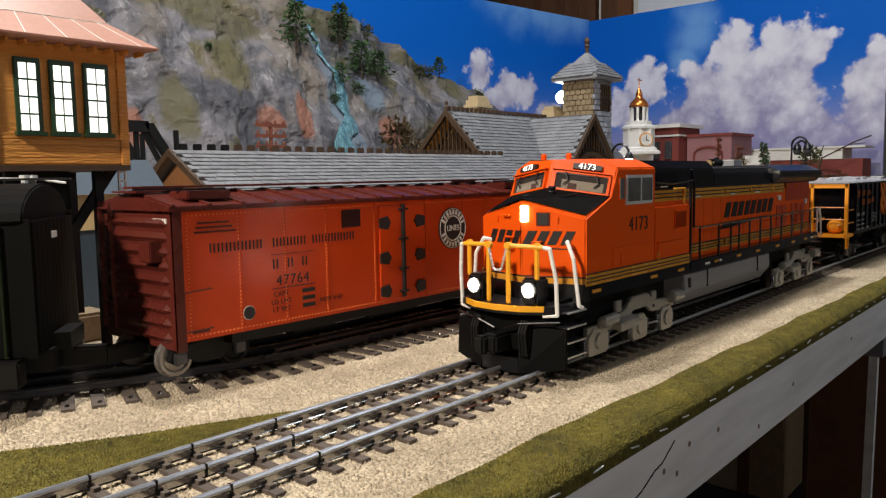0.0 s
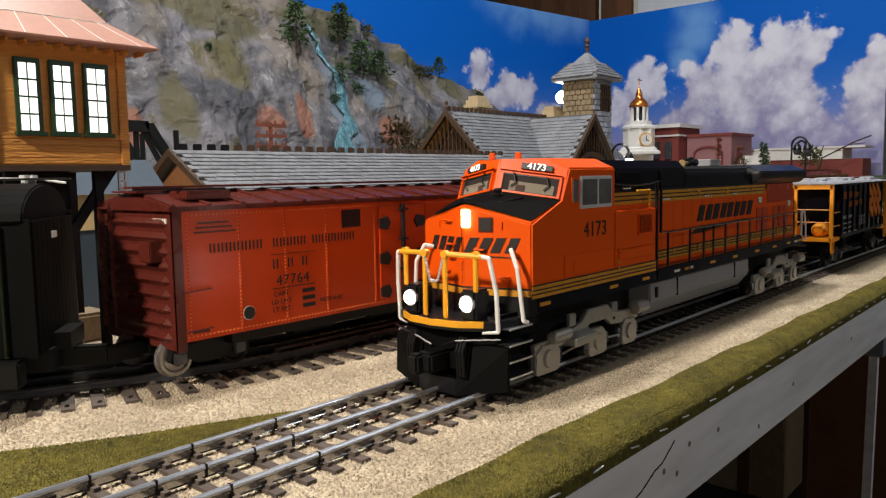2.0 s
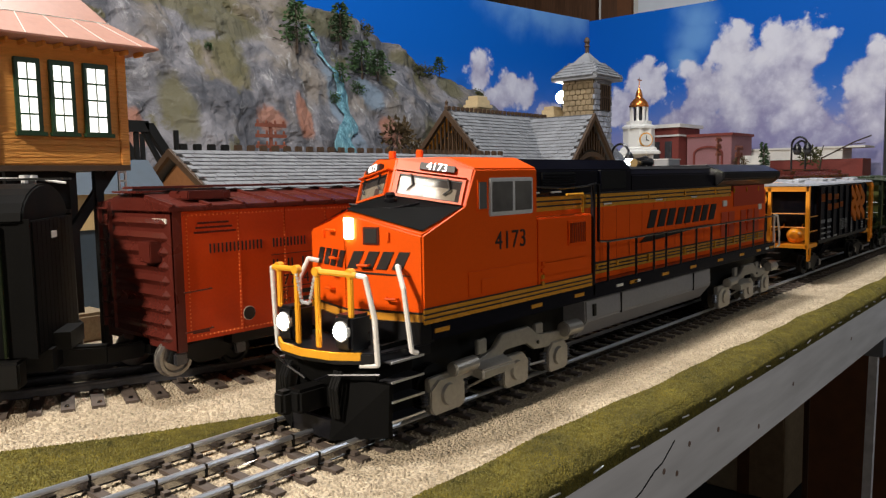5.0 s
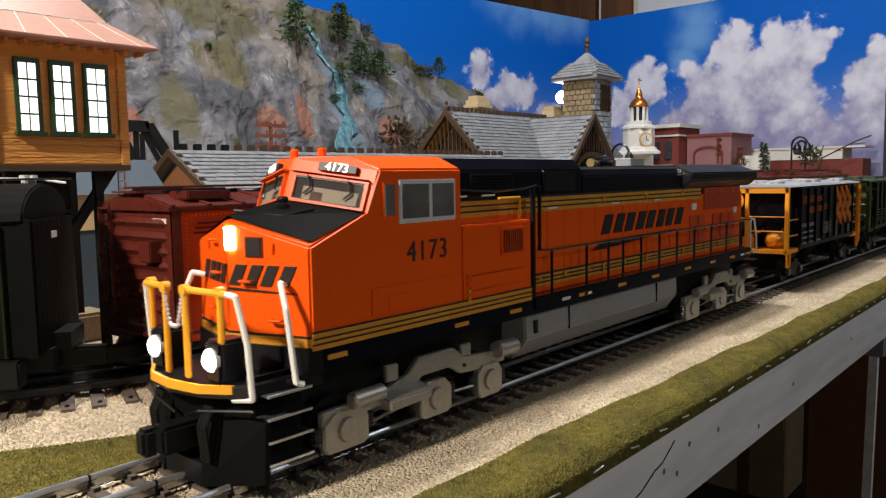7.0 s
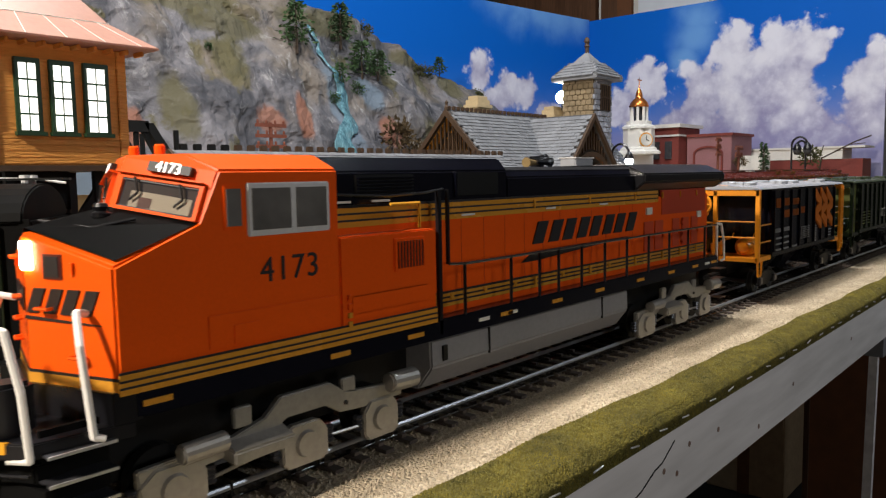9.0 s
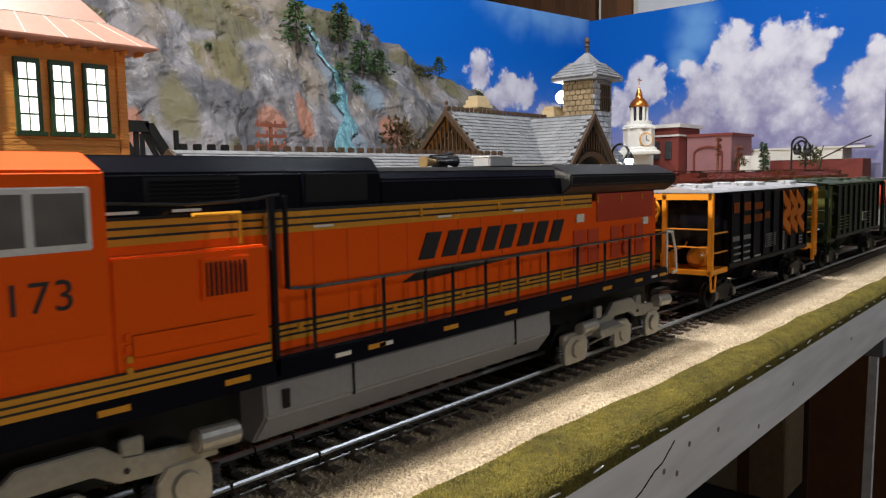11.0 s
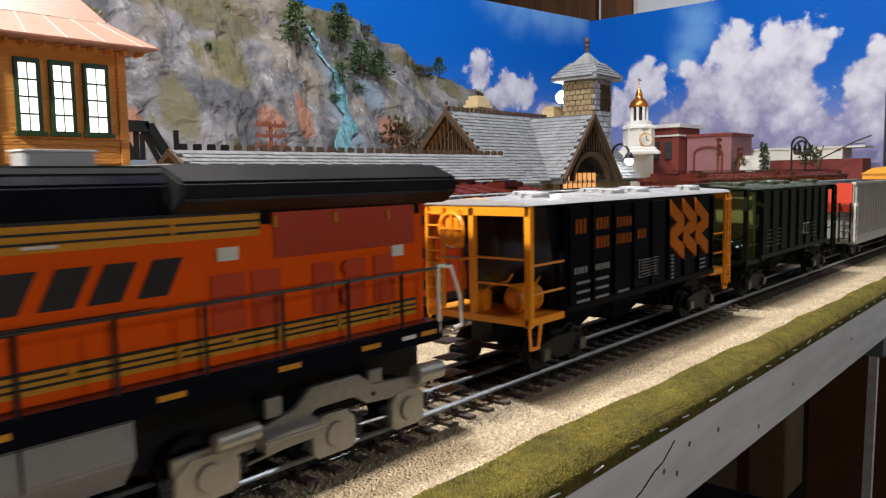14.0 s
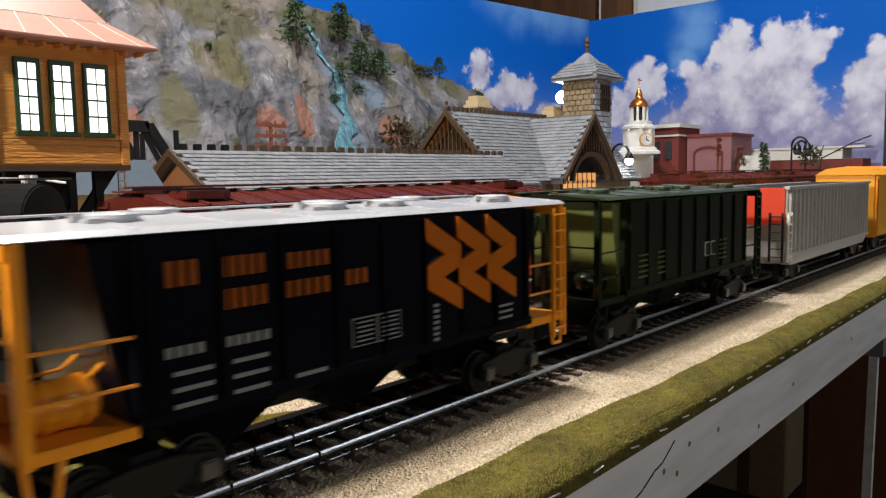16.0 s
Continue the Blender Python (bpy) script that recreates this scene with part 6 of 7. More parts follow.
for i in range(8):
    a = i * math.pi / 4 + 0.3
    part("column", cyl(B(), (hx + 0.0165 * math.cos(a), hy + 0.0165 * math.sin(a), 0.203), (hx + 0.0165 * math.cos(a), hy + 0.0165 * math.sin(a), 0.233), 0.0030, 8), WHITE, ch)
part("lantern_core", lathe(B(), [(0.011, 0), (0.011, 0.03)], (hx, hy, 0.203), 10), SMOKED_PANE, ch)
part("dome", lathe(B(), [(0.0205, 0), (0.0205, 0.003), (0.0180, 0.009), (0.0120, 0.016), (0.0075, 0.019), (0.0075, 0.026), (0.0050, 0.034), (0.0012, 0.040), (0.0006, 0.062)], (hx, hy, 0.233), 16), COPPER, ch, "shiny copper dome", smooth=True)
part("vane", bx(B(), hx - 0.006, hx + 0.010, hy - 0.0008, hy + 0.0008, 0.288, 0.2905), COPPER, ch)
for ax in ((-0.60, -0.80),):
    p = Vector((hx + 0.0312 * ax[0], hy + 0.0312 * ax[1], 0.163))
    part("clock_rim", cyl(B(), p, p + Vector((*ax, 0)) * 0.002, 0.0150, 24), OCHRE, ch)
    part("clock_face", cyl(B(), p, p + Vector((*ax, 0)) * 0.003, 0.0125, 24), PLASTER, ch, "pale clock face")
    q = p + Vector((*ax, 0)) * 0.0036
    part("clock_hand", tube(B(), [q, q + Vector((0, 0, 0.009))], 0.0006), INK, ch)
    part("clock_hand", tube(B(), [q, q + Vector((-ax[1] * 0.006, ax[0] * 0.006, -0.002))], 0.0007), INK, ch)

bb = thing("brick_building", "dark red brick town building with a pale cornice", "building")
part("wall", bx(B(), 1.66, 1.78, 0.505, 0.62, GZ, 0.196), BRICKRED, bb, bevel=0.001)
part("cornice", bx(B(), 1.652, 1.785, 0.498, 0.625, 0.196, 0.204), PLASTER, bb)
part("band", bx(B(), 1.657, 1.782, 0.502, 0.622, 0.176, 0.180), PLASTER, bb)
for y in (0.52, 0.55, 0.58):
    part("window", bx(B(), 1.656, 1.662, y, y + 0.016, 0.125, 0.165), SMOKED_PANE, bb)
b2 = thing("brick_building", "faded brick town building with a blind arch", "building")
part("wall", bx(B(), 1.70, 1.83, 0.400, 0.502, GZ, 0.178), MAUVE, b2, bevel=0.001)
part("parapet", bx(B(), 1.696, 1.834, 0.396, 0.503, 0.174, 0.180), BRICKRED, b2)
for k in range(10):
    a0, a1 = math.pi * k / 10, math.pi * (k + 1) / 10
    o = [(0.452 + 0.034 * math.cos(a0), 0.135 + 0.018 * math.sin(a0)), (0.452 + 0.034 * math.cos(a1), 0.135 + 0.018 * math.sin(a1)), (0.452 + 0.030 * math.cos(a1), 0.135 + 0.014 * math.sin(a1)), (0.452 + 0.030 * math.cos(a0), 0.135 + 0.014 * math.sin(a0))]
    part("arch", prism(B(), o, "x", 1.696, 1.70), BRICKRED, b2)
for y in (0.418, 0.482):
    part("pilaster", bx(B(), 1.696, 1.70, y, y + 0.004, 0.05, 0.136), BRICKRED, b2)
b3 = thing("low_building", "long low white-topped building", "building")
part("wall", bx(B(), 1.85, 1.93, 0.17, 0.47, GZ, 0.118), BRICKRED, b3)
part("upper_wall", bx(B(), 1.848, 1.932, 0.21, 0.468, 0.118, 0.142), PLASTER, b3)
part("roof", bx(B(), 1.845, 1.935, 0.165, 0.472, 0.142, 0.146), PLASTER, b3)
b4 = thing("low_building", "white block building before the brick town", "building")
part("wall", bx(B(), 1.70, 1.76, 0.335, 0.385, GZ, 0.128), PLASTER, b4, bevel=0.001)


def street_lamp(x, y, h, reach, label, lit):
    t = thing("street_lamp", label, "street lamp", "street lamps")
    part("pole", lathe(B(), [(0.005, 0), (0.0045, 0.010), (0.0022, 0.014), (0.0018, h)], (x, y, GZ), 10), BLACK, t)
    pts = [Vector((x, y + reach / 2 - reach / 2 * math.cos(a), GZ + h + abs(reach) * 0.55 * math.sin(a))) for a in [math.pi * i / 8 for i in range(9)]]
    part("arm", tube(B(), pts, 0.0022), BLACK, t, "curved black arm")
    p = pts[-1]
    part("cap", lathe(B(), [(0.0012, 0.006), (0.006, 0.0), (0.0085, -0.006), (0.0085, -0.008)], p, 14), BLACK, t)
    part("globe", lathe(B(), [(0.0006, -0.0195), (0.0055, -0.0175), (0.0080, -0.012), (0.0062, -0.007)], p, 14), GLOBE if lit else SMOKED_PANE, t, "glass globe", smooth=True)


street_lamp(1.245, 0.449, 0.134, -0.034, "black arched street lamp with a lit globe", True)
street_lamp(1.62, 0.250, 0.150, -0.030, "black arched street lamp near the far end", False)
street_lamp(1.625, 0.225, 0.150, 0.016, "second black arched street lamp near the far end", False)
gl = thing("globe_lamp", "bright globe lamp on a pole behind the depot tower", "street lamp")
part("pole", lathe(B(), [(0.003, 0), (0.002, 0.235)], (1.245, 0.5530, GZ), 10), BLACK, gl)
bm = B()
bmesh.ops.create_icosphere(bm, subdivisions=2, radius=0.0125, matrix=Matrix.Translation((1.245, 0.5530, 0.2390)))
part("globe", bm, GLOBE, gl, "lit white globe", smooth=True)


def pole_cross(x, y, h, label, arms=2, half=0.018):
    t = thing("telegraph_pole", label, "telegraph pole", "telegraph poles")
    part("pole", lathe(B(), [(0.0035, 0), (0.0025, h)], (x, y, GZ), 8), RUST, t)
    for k in range(arms):
        z = GZ + h - 0.006 - 0.014 * k
        a = part("cross_arm", bx(B(), x - half, x + half, y - 0.003, y + 0.001, z, z + 0.0045), RUST, t)
        for i in range(4):
            part("insulator", lathe(B(), [(0.0014, 0), (0.0018, 0.003), (0.0008, 0.005)], (x - half + 0.003 + i * (2 * half - 0.006) / 3, y - 0.001, z + 0.0045), 8), RUST, a)


pole_cross(0.625, 0.622, 0.176, "rusty brown telegraph pole behind the freight house", 3, 0.024)
pole_cross(1.505, 0.355, 0.166, "rusty brown telegraph pole before the town", 3, 0.012)
pole_cross(1.590, 0.345, 0.150, "short telegraph pole before the town", 2, 0.020)


# ---- mountain
def rock_material():
    m = bpy.data.materials.new("painted_plaster_rock")
    m.use_nodes = True
    nt = m.node_tree
    N, link = nt.nodes.new, nt.links.new
    b = nt.nodes["Principled BSDF"]
    b.inputs["Roughness"].default_value = 0.85
    tc = N("ShaderNodeTexCoord")

    def noise_tex(scale, detail=6, rough=0.6, squash=(1, 1, 1), warp=0.0):
        mp, n = N("ShaderNodeMapping"), N("ShaderNodeTexNoise")
        mp.inputs["Scale"].default_value = squash
        n.inputs["Scale"].default_value, n.inputs["Detail"].default_value, n.inputs["Roughness"].default_value = scale, detail, rough
        n.inputs["Distortion"].default_value = warp
        link(tc.outputs["Object"], mp.inputs["Vector"])
        link(mp.outputs[0], n.inputs["Vector"])
        return n.outputs[0]

    def step(sock, lo, hi):
        r = N("ShaderNodeMapRange")
        r.interpolation_type = "SMOOTHSTEP"
        r.inputs["From Min"].default_value, r.inputs["From Max"].default_value = lo, hi
        link(sock, r.inputs[0])
        return r.outputs[0]

    def maths_scale(sock, k):
        x = N("ShaderNodeMath")
        x.operation = "MULTIPLY"
        link(sock, x.inputs[0])
        x.inputs[1].default_value = k
        return x.outputs[0]

    def blend(fac, a, c):
        x = N("ShaderNodeMix")
        x.data_type = "RGBA"
        link(fac, x.inputs["Factor"])
        for s, v in (("A", a), ("B", c)):
            if isinstance(v, tuple):
                x.inputs[s].default_value = (*v, 1)
            else:
                link(v, x.inputs[s])
        return x.outputs["Result"]

    def near(cx, cz, rx, rz):
        """1 at a place on the face, 0 beyond an oval round it."""
        mp, g = N("ShaderNodeMapping"), N("ShaderNodeVectorMath")
        mp.vector_type = "POINT"
        mp.inputs["Location"].default_value = (-cx / rx, 0, -cz / rz)
        mp.inputs["Scale"].default_value = (1 / rx, 0, 1 / rz)
        g.operation = "LENGTH"
        link(tc.outputs["Object"], mp.inputs["Vector"])
        link(mp.outputs[0], g.inputs[0])
        a = N("ShaderNodeMath")
        a.operation = "MULTIPLY_ADD"
        link(noise_tex(15, 9, 0.68), a.inputs[0])
        a.inputs[1].default_value = 1.8
        link(g.outputs["Value"], a.inputs[2])
        return maths_scale(step(a.outputs[0], 1.98, 1.55), 0.82)

    col = blend(step(noise_tex(15, 9, 0.62, (1, 1, 0.7), 0.8), 0.36, 0.66), (0.045, 0.048, 0.060), (0.185, 0.18, 0.20))
    col = blend(step(noise_tex(90, 6, 0.7, (1, 1, 0.35)), 0.60, 0.78), col, (0.36, 0.35, 0.38))
    col = blend(step(noise_tex(60, 6, 0.65, (1.4, 1, 0.3)), 0.60, 0.72), col, (0.05, 0.052, 0.062))
    col = blend(step(noise_tex(9, 6, 0.6, (1, 1, 0.8)), 0.565, 0.62), col, (0.085, 0.078, 0.036))
    col = blend(maths_scale(step(noise_tex(5.5, 5, 0.55), 0.50, 0.62), 0.6), col, (0.20, 0.165, 0.125))
    col = blend(maths_scale(step(noise_tex(11, 7, 0.65, (1, 1, 0.6), 1.2), 0.53, 0.66), 0.8), col, (0.055, 0.060, 0.075))
    col = blend(maths_scale(step(noise_tex(34, 8, 0.7, (1, 1, 0.5), 0.8), 0.56, 0.70), 0.8), col, (0.36, 0.36, 0.37))
    for cx, cz, rx, rz in ((0.70, 0.285, 0.040, 0.040), (0.72, 0.345, 0.08, 0.028), (0.59, 0.20, 0.034, 0.060), (1.07, 0.285, 0.022, 0.024), (1.32, 0.295, 0.04, 0.03), (0.95, 0.385, 0.12, 0.03), (1.17, 0.34, 0.06, 0.02), (1.21, 0.29, 0.02, 0.03), (0.62, 0.38, 0.16, 0.03), (1.46, 0.22, 0.05, 0.035), (1.16, 0.17, 0.05, 0.05)):
        col = blend(near(cx, cz, rx, rz), col, (0.088, 0.080, 0.036))
    for cx, cz, rx, rz in ((0.75, 0.19, 0.034, 0.026), (0.815, 0.195, 0.016, 0.040), (0.52, 0.17, 0.02, 0.03), (1.03, 0.18, 0.03, 0.03)):
        col = blend(near(cx, cz, rx, rz), col, (0.25, 0.105, 0.065))
    for cx, cz, rx, rz in ((0.915, 0.22, 0.030, 0.11), (0.90, 0.34, 0.014, 0.035), (1.00, 0.255, 0.035, 0.035)):
        col = blend(near(cx, cz, rx, rz), col, (0.13, 0.18, 0.24))
    link(col, b.inputs["Base Color"])
    bp = N("ShaderNodeBump")
    bp.inputs["Distance"].default_value = 0.0035
    link(noise_tex(70, 8, 0.7), bp.inputs["Height"])
    link(bp.outputs[0], b.inputs["Normal"])
    return m


RIDGE = [(-0.5, 0.40), (0.2, 0.44), (0.55, 0.455), (0.72, 0.445), (0.84, 0.425), (0.92, 0.408), (1.03, 0.398), (1.155, 0.366), (1.25, 0.336), (1.336, 0.315), (1.42, 0.295), (1.506, 0.258), (1.60, 0.20), (1.70, 0.10), (1.80, 0.0)]


def ridge_z(x):
    for (a, p), (b, q) in zip(RIDGE, RIDGE[1:]):
        if a <= x <= b:
            return p + (q - p) * (x - a) / (b - a)
    return RIDGE[0][1] if x < RIDGE[0][0] else 0.0


def rock_point(x, v):
    """A place on the face: v = 0 at its foot, 1 on the ridge, up to 1.3 behind it."""
    zr = ridge_z(x)
    w = min(v, 1.0)
    y = 0.715 + 0.185 * w ** 1.15 + max(0.0, v - 1.0) * 0.35
    z = GZ + (zr - GZ) * w - max(0.0, v - 1.0) * 0.3 * zr
    p = Vector((x * 7.0, y * 7.0, z * 5.0))
    big = noise.fractal(p, 1.0, 2.0, 5)
    small = noise.ridged_multi_fractal(p * 2.6, 0.9, 2.1, 5, 1.0, 2.0)
    k = min(1.0, v * 4.0)
    return Vector((x + 0.02 * noise.noise(p * 1.3), y - 0.030 * big * k - 0.0055 * (small - 1.0) * k, z + (0.012 * noise.noise(p * 2.1) + 0.006 * noise.noise(p * 6.0)) * k))


bm = B()
NX, NV = 330, 110
grid = [[bm.verts.new(rock_point(-0.3 + 2.08 * i / NX, 1.3 * j / NV)) for j in range(NV + 1)] for i in range(NX + 1)]
for i in range(NX):
    for j in range(NV):
        bm.faces.new((grid[i][j], grid[i + 1][j], grid[i + 1][j + 1], grid[i][j + 1]))
mountain = solid("mountain", bm, rock_material(), "grey plaster mountain face with moss patches and rust stains", "mountain", kind="structure")

# waterfall down the face
WATER = material("glossy_painted_water", (0.035, 0.11, 0.16), 0.25, 0, 0.3, 160, 0.0008, 40, (0.17, 0.36, 0.43), stretch=(2.5, 2.5, 0.25))
bm = B()
rows = []
for j in range(46):
    v = 0.90 - 0.66 * j / 45
    cx = np.interp(v, (0.38, 0.60, 0.69, 0.76, 0.86), (0.882, 0.930, 0.925, 0.915, 0.900)) + 0.005 * math.sin(j * 0.5)
    w = np.interp(v, (0.55, 0.70, 0.74), (0.016, 0.013, 0.006)) + 0.003 * math.sin(j * 0.9)
    rows.append([bm.verts.new(rock_point(cx + k * w, v) + Vector((0, -0.005 - 0.004 * (1 - abs(k)), 0.001))) for k in (-1, -0.6, -0.2, 0.2, 0.6, 1)])
for a, b in zip(rows, rows[1:]):
    for i in range(5):
        bm.faces.new((a[i], a[i + 1], b[i + 1], b[i]))
solid("waterfall", bm, WATER, "pale blue painted waterfall down the rock", "waterfall", kind="structure", smooth=True)

# trees and shrubs
FIR = material("dark_fir_needles", (0.035, 0.075, 0.026), 0.85, 0, 0.3, 300, 0, 60, island=0.4)
SHRUB = material("olive_shrub", (0.07, 0.075, 0.025), 0.9, 0, 0.3, 300, 0, 60, island=0.4)
BUSHY = material("brown_shrub", (0.085, 0.055, 0.022), 0.9, 0, 0.3, 300, 0, 60, island=0.4)
BARK = material("bark", (0.05, 0.035, 0.025), 0.9, 0, 0.3, 400)


def leaf(bm, p, d, s):
    """A small bent leaf blade."""
    d = d.normalized()
    u = d.cross(Vector((random.uniform(-1, 1), random.uniform(-1, 1), random.uniform(-1, 1)))).normalized()
    n = d.cross(u)
    a, b, c, e = p, p + d * s * 0.5 + u * s * 0.3 + n * s * 0.1, p + d * s, p + d * s * 0.5 - u * s * 0.3 + n * s * 0.1
    vs = [bm.verts.new(q) for q in (a, b, c, e)]
    bm.faces.new(vs[:3]), bm.faces.new((vs[0], vs[2], vs[3]))


def fir(x, y, z, h, r, label, mat=None):
    t = thing("fir_tree", label, "tree", "trees on the rock")
    part("trunk", cyl(B(), (x, y, z - 0.004), (x, y, z + h * 0.95), h * 0.035, 8, h * 0.006), BARK, t)
    bm = B()
    for k in range(int(260 + 22000 * h * r * 4)):
        f = random.random() ** 0.8
        a = random.uniform(0, 2 * math.pi)
        rr = r * (1.12 - f) ** 0.7 * random.uniform(0.25, 1.05) * (0.75 + 0.35 * math.sin(f * 40 + a))
        p = Vector((x + rr * math.cos(a), y + rr * math.sin(a), z + h * (0.12 + 0.88 * f)))
        leaf(bm, p, Vector((math.cos(a), math.sin(a), random.uniform(-0.7, 0.3))), min(h, 0.055) * random.uniform(0.09, 0.18))
    part("crown", bm, mat or FIR, t, "dark ragged crown")


def shrub(x, y, z, r, mat, label):
    t = thing("shrub", label, "shrub", "shrubs on the rock")
    part("stem", cyl(B(), (x, y, z - 0.006), (x, y, z + r * 0.6), r * 0.06, 6, r * 0.02), BARK, t)
    bm = B()
    for k in range(420):
        d = Vector((random.gauss(0, 1), random.gauss(0, 1), random.gauss(0, 0.8))).normalized()
        p = Vector((x, y, z + r * 0.3)) + d * r * random.uniform(0.3, 1.0) * (0.8 + 0.4 * noise.noise(d * 2 + Vector((x, y, z)) * 30))
        leaf(bm, p, d + Vector((0, 0, 0.3)), r * random.uniform(0.14, 0.3))
    part("foliage", bm, mat, t)


random.seed(11)
for x, v, h, r in ((0.842, 0.75, 0.085, 0.034), (0.972, 0.86, 0.082, 0.030), (1.010, 0.73, 0.068, 0.036), (1.045, 0.74, 0.055, 0.028), (1.30, 1.0, 0.044, 0.016), (0.76, 1.0, 0.05, 0.024), (0.93, 0.66, 0.040, 0.020), (0.80, 0.98, 0.04, 0.024)):
    p = rock_point(x, v)
    fir(p.x, p.y - 0.006, p.z - 0.004, h, r, "small dark green fir on the rock face")
for x, v, r, m, lab in ((1.035, 0.42, 0.042, BUSHY, "brown dry shrub at the foot of the rock"), (1.065, 0.36, 0.036, BUSHY, "brown dry shrub at the foot of the rock"), (1.03, 0.27, 0.022, FIR, "dark green shrub beside the waterfall"), (1.26, 0.97, 0.020, SHRUB, "olive shrub on the ridge"), (1.22, 0.95, 0.018, SHRUB, "olive shrub on the ridge"),
                        (1.42, 0.95, 0.016, SHRUB, "olive shrub on the ridge"), (0.98, 0.62, 0.016, FIR, "dark green shrub on the rock"), (0.90, 0.58, 0.014, FIR, "dark green shrub on the rock"), (0.80, 0.99, 0.020, SHRUB, "olive shrub on the ridge"), (1.05, 0.97, 0.02, SHRUB, "olive shrub on the ridge"), (0.66, 0.66, 0.008, FIR, "small dark green shrub on the rock")):
    p = rock_point(x, v)
    shrub(p.x, p.y - 0.004, p.z - 0.002, r, m, lab)
fir(1.675, 0.3220, GZ, 0.160, 0.013, "small dark green tree before the backdrop")
shrub(1.66, 0.2250, 0.115, 0.026, SHRUB, "green bush among the far street lamps")
shrub(1.60, 0.345, 0.110, 0.016, BUSHY, "brown bush before the town")
tw = thing("bare_twig", "bare leaning grey twig at the far end", "tree")
part("branch", tube(B(), [(1.72, 0.235, GZ), (1.72, 0.220, 0.118), (1.725, 0.160, 0.150), (1.73, 0.130, 0.162)], 0.0016), BARK, tw)
for a, b in (((1.722, 0.195, 0.132), (1.725, 0.165, 0.134)), ((1.725, 0.170, 0.145), (1.725, 0.140, 0.147)), ((1.72, 0.224, 0.115), (1.715, 0.215, 0.145))):
    part("twig", tube(B(), [a, b], 0.0009), BARK, tw)


# ---- printed sky on two panels
def sky_material(name, blobs, streaks, axis):
    m = bpy.data.materials.new(name)
    m.use_nodes = True
    nt = m.node_tree
    N, link = nt.nodes.new, nt.links.new
    b = nt.nodes["Principled BSDF"]
    b.inputs["Roughness"].default_value = 0.6
    b.inputs["Specular IOR Level"].default_value = 0.12
    geo = N("ShaderNodeNewGeometry")
    sep = N("ShaderNodeSeparateXYZ")
    link(geo.outputs["Position"], sep.inputs[0])

    def maths(op, a, c, d=None):
        x = N("ShaderNodeMath")
        x.operation = op
        for i, v in enumerate((a, c, d)):
            if v is None:
                continue
            if isinstance(v, (int, float)):
                x.inputs[i].default_value = v
            else:
                link(v, x.inputs[i])
        return x.outputs[0]

    def noise_tex(scale, detail, rough):
        n = N("ShaderNodeTexNoise")
        n.inputs["Scale"].default_value, n.inputs["Detail"].default_value, n.inputs["Roughness"].default_value = scale, detail, rough
        link(geo.outputs["Position"], n.inputs["Vector"])
        return n.outputs[0]

    def blend(fac, a, c):
        x = N("ShaderNodeMix")
        x.data_type = "RGBA"
        link(fac, x.inputs["Factor"])
        for s, v in (("A", a), ("B", c)):
            if isinstance(v, tuple):
                x.inputs[s].default_value = (*v, 1)
            else:
                link(v, x.inputs[s])
        return x.outputs["Result"]

    def step(sock, lo, hi):
        r = N("ShaderNodeMapRange")
        r.interpolation_type = "SMOOTHSTEP"
        r.inputs["From Min"].default_value, r.inputs["From Max"].default_value = lo, hi
        link(sock, r.inputs[0])
        return r.outputs[0]

    def field(items):
        total = None
        for h, z, r in items:
            dh, dz = maths("SUBTRACT", sep.outputs[axis], h), maths("SUBTRACT", sep.outputs["Z"], z)
            d2 = maths("ADD", maths("MULTIPLY", dh, dh), maths("MULTIPLY", dz, dz))
            f = maths("SUBTRACT", 1.0, maths("DIVIDE", maths("SQRT", d2, 0.0), r))
            total = f if total is None else maths("MAXIMUM", total, f)
        return total
    puff, fine = noise_tex(13, 7, 0.52), noise_tex(30, 6, 0.5)
    def cells(scale):
        v, w = N("ShaderNodeTexVoronoi"), N("ShaderNodeVectorMath")
        w.operation = "MULTIPLY_ADD"
        nz = N("ShaderNodeTexNoise")
        nz.inputs["Scale"].default_value, nz.inputs["Detail"].default_value = scale * 1.6, 4
        link(geo.outputs["Position"], nz.inputs["Vector"])
        link(nz.outputs["Color"], w.inputs[0])
        w.inputs[1].default_value = (0.035, 0.035, 0.035)
        link(geo.outputs["Position"], w.inputs[2])
        v.feature, v.inputs["Scale"].default_value, v.inputs["Smoothness"].default_value = "SMOOTH_F1", scale, 0.6
        link(w.outputs[0], v.inputs["Vector"])
        return v.outputs["Distance"]
    lump, bud = cells(16), cells(42)
    cloud = maths("ADD", field(blobs), maths("MULTIPLY_ADD", lump, -0.8, 0.37))
    cloud = maths("ADD", cloud, maths("ADD", maths("MULTIPLY_ADD", bud, -0.35, 0.11), maths("MULTIPLY_ADD", puff, 1.0, -0.50)))
    sky = blend(step(sep.outputs["Z"], 0.12, 0.42), (0.06, 0.20, 0.60), (0.001, 0.112, 0.53))
    haze = step(maths("ADD", sep.outputs["Z"], maths("MULTIPLY_ADD", puff, 0.10, -0.05)), 0.33, 0.12)
    sky = blend(maths("MULTIPLY", haze, 0.85), sky, (0.29, 0.27, 0.46))
    if streaks:
        sky = blend(maths("MULTIPLY", step(maths("ADD", field(streaks), maths("MULTIPLY_ADD", puff, 0.9, -0.45)), -0.15, 0.9), 0.6), sky, (0.22, 0.46, 0.78))
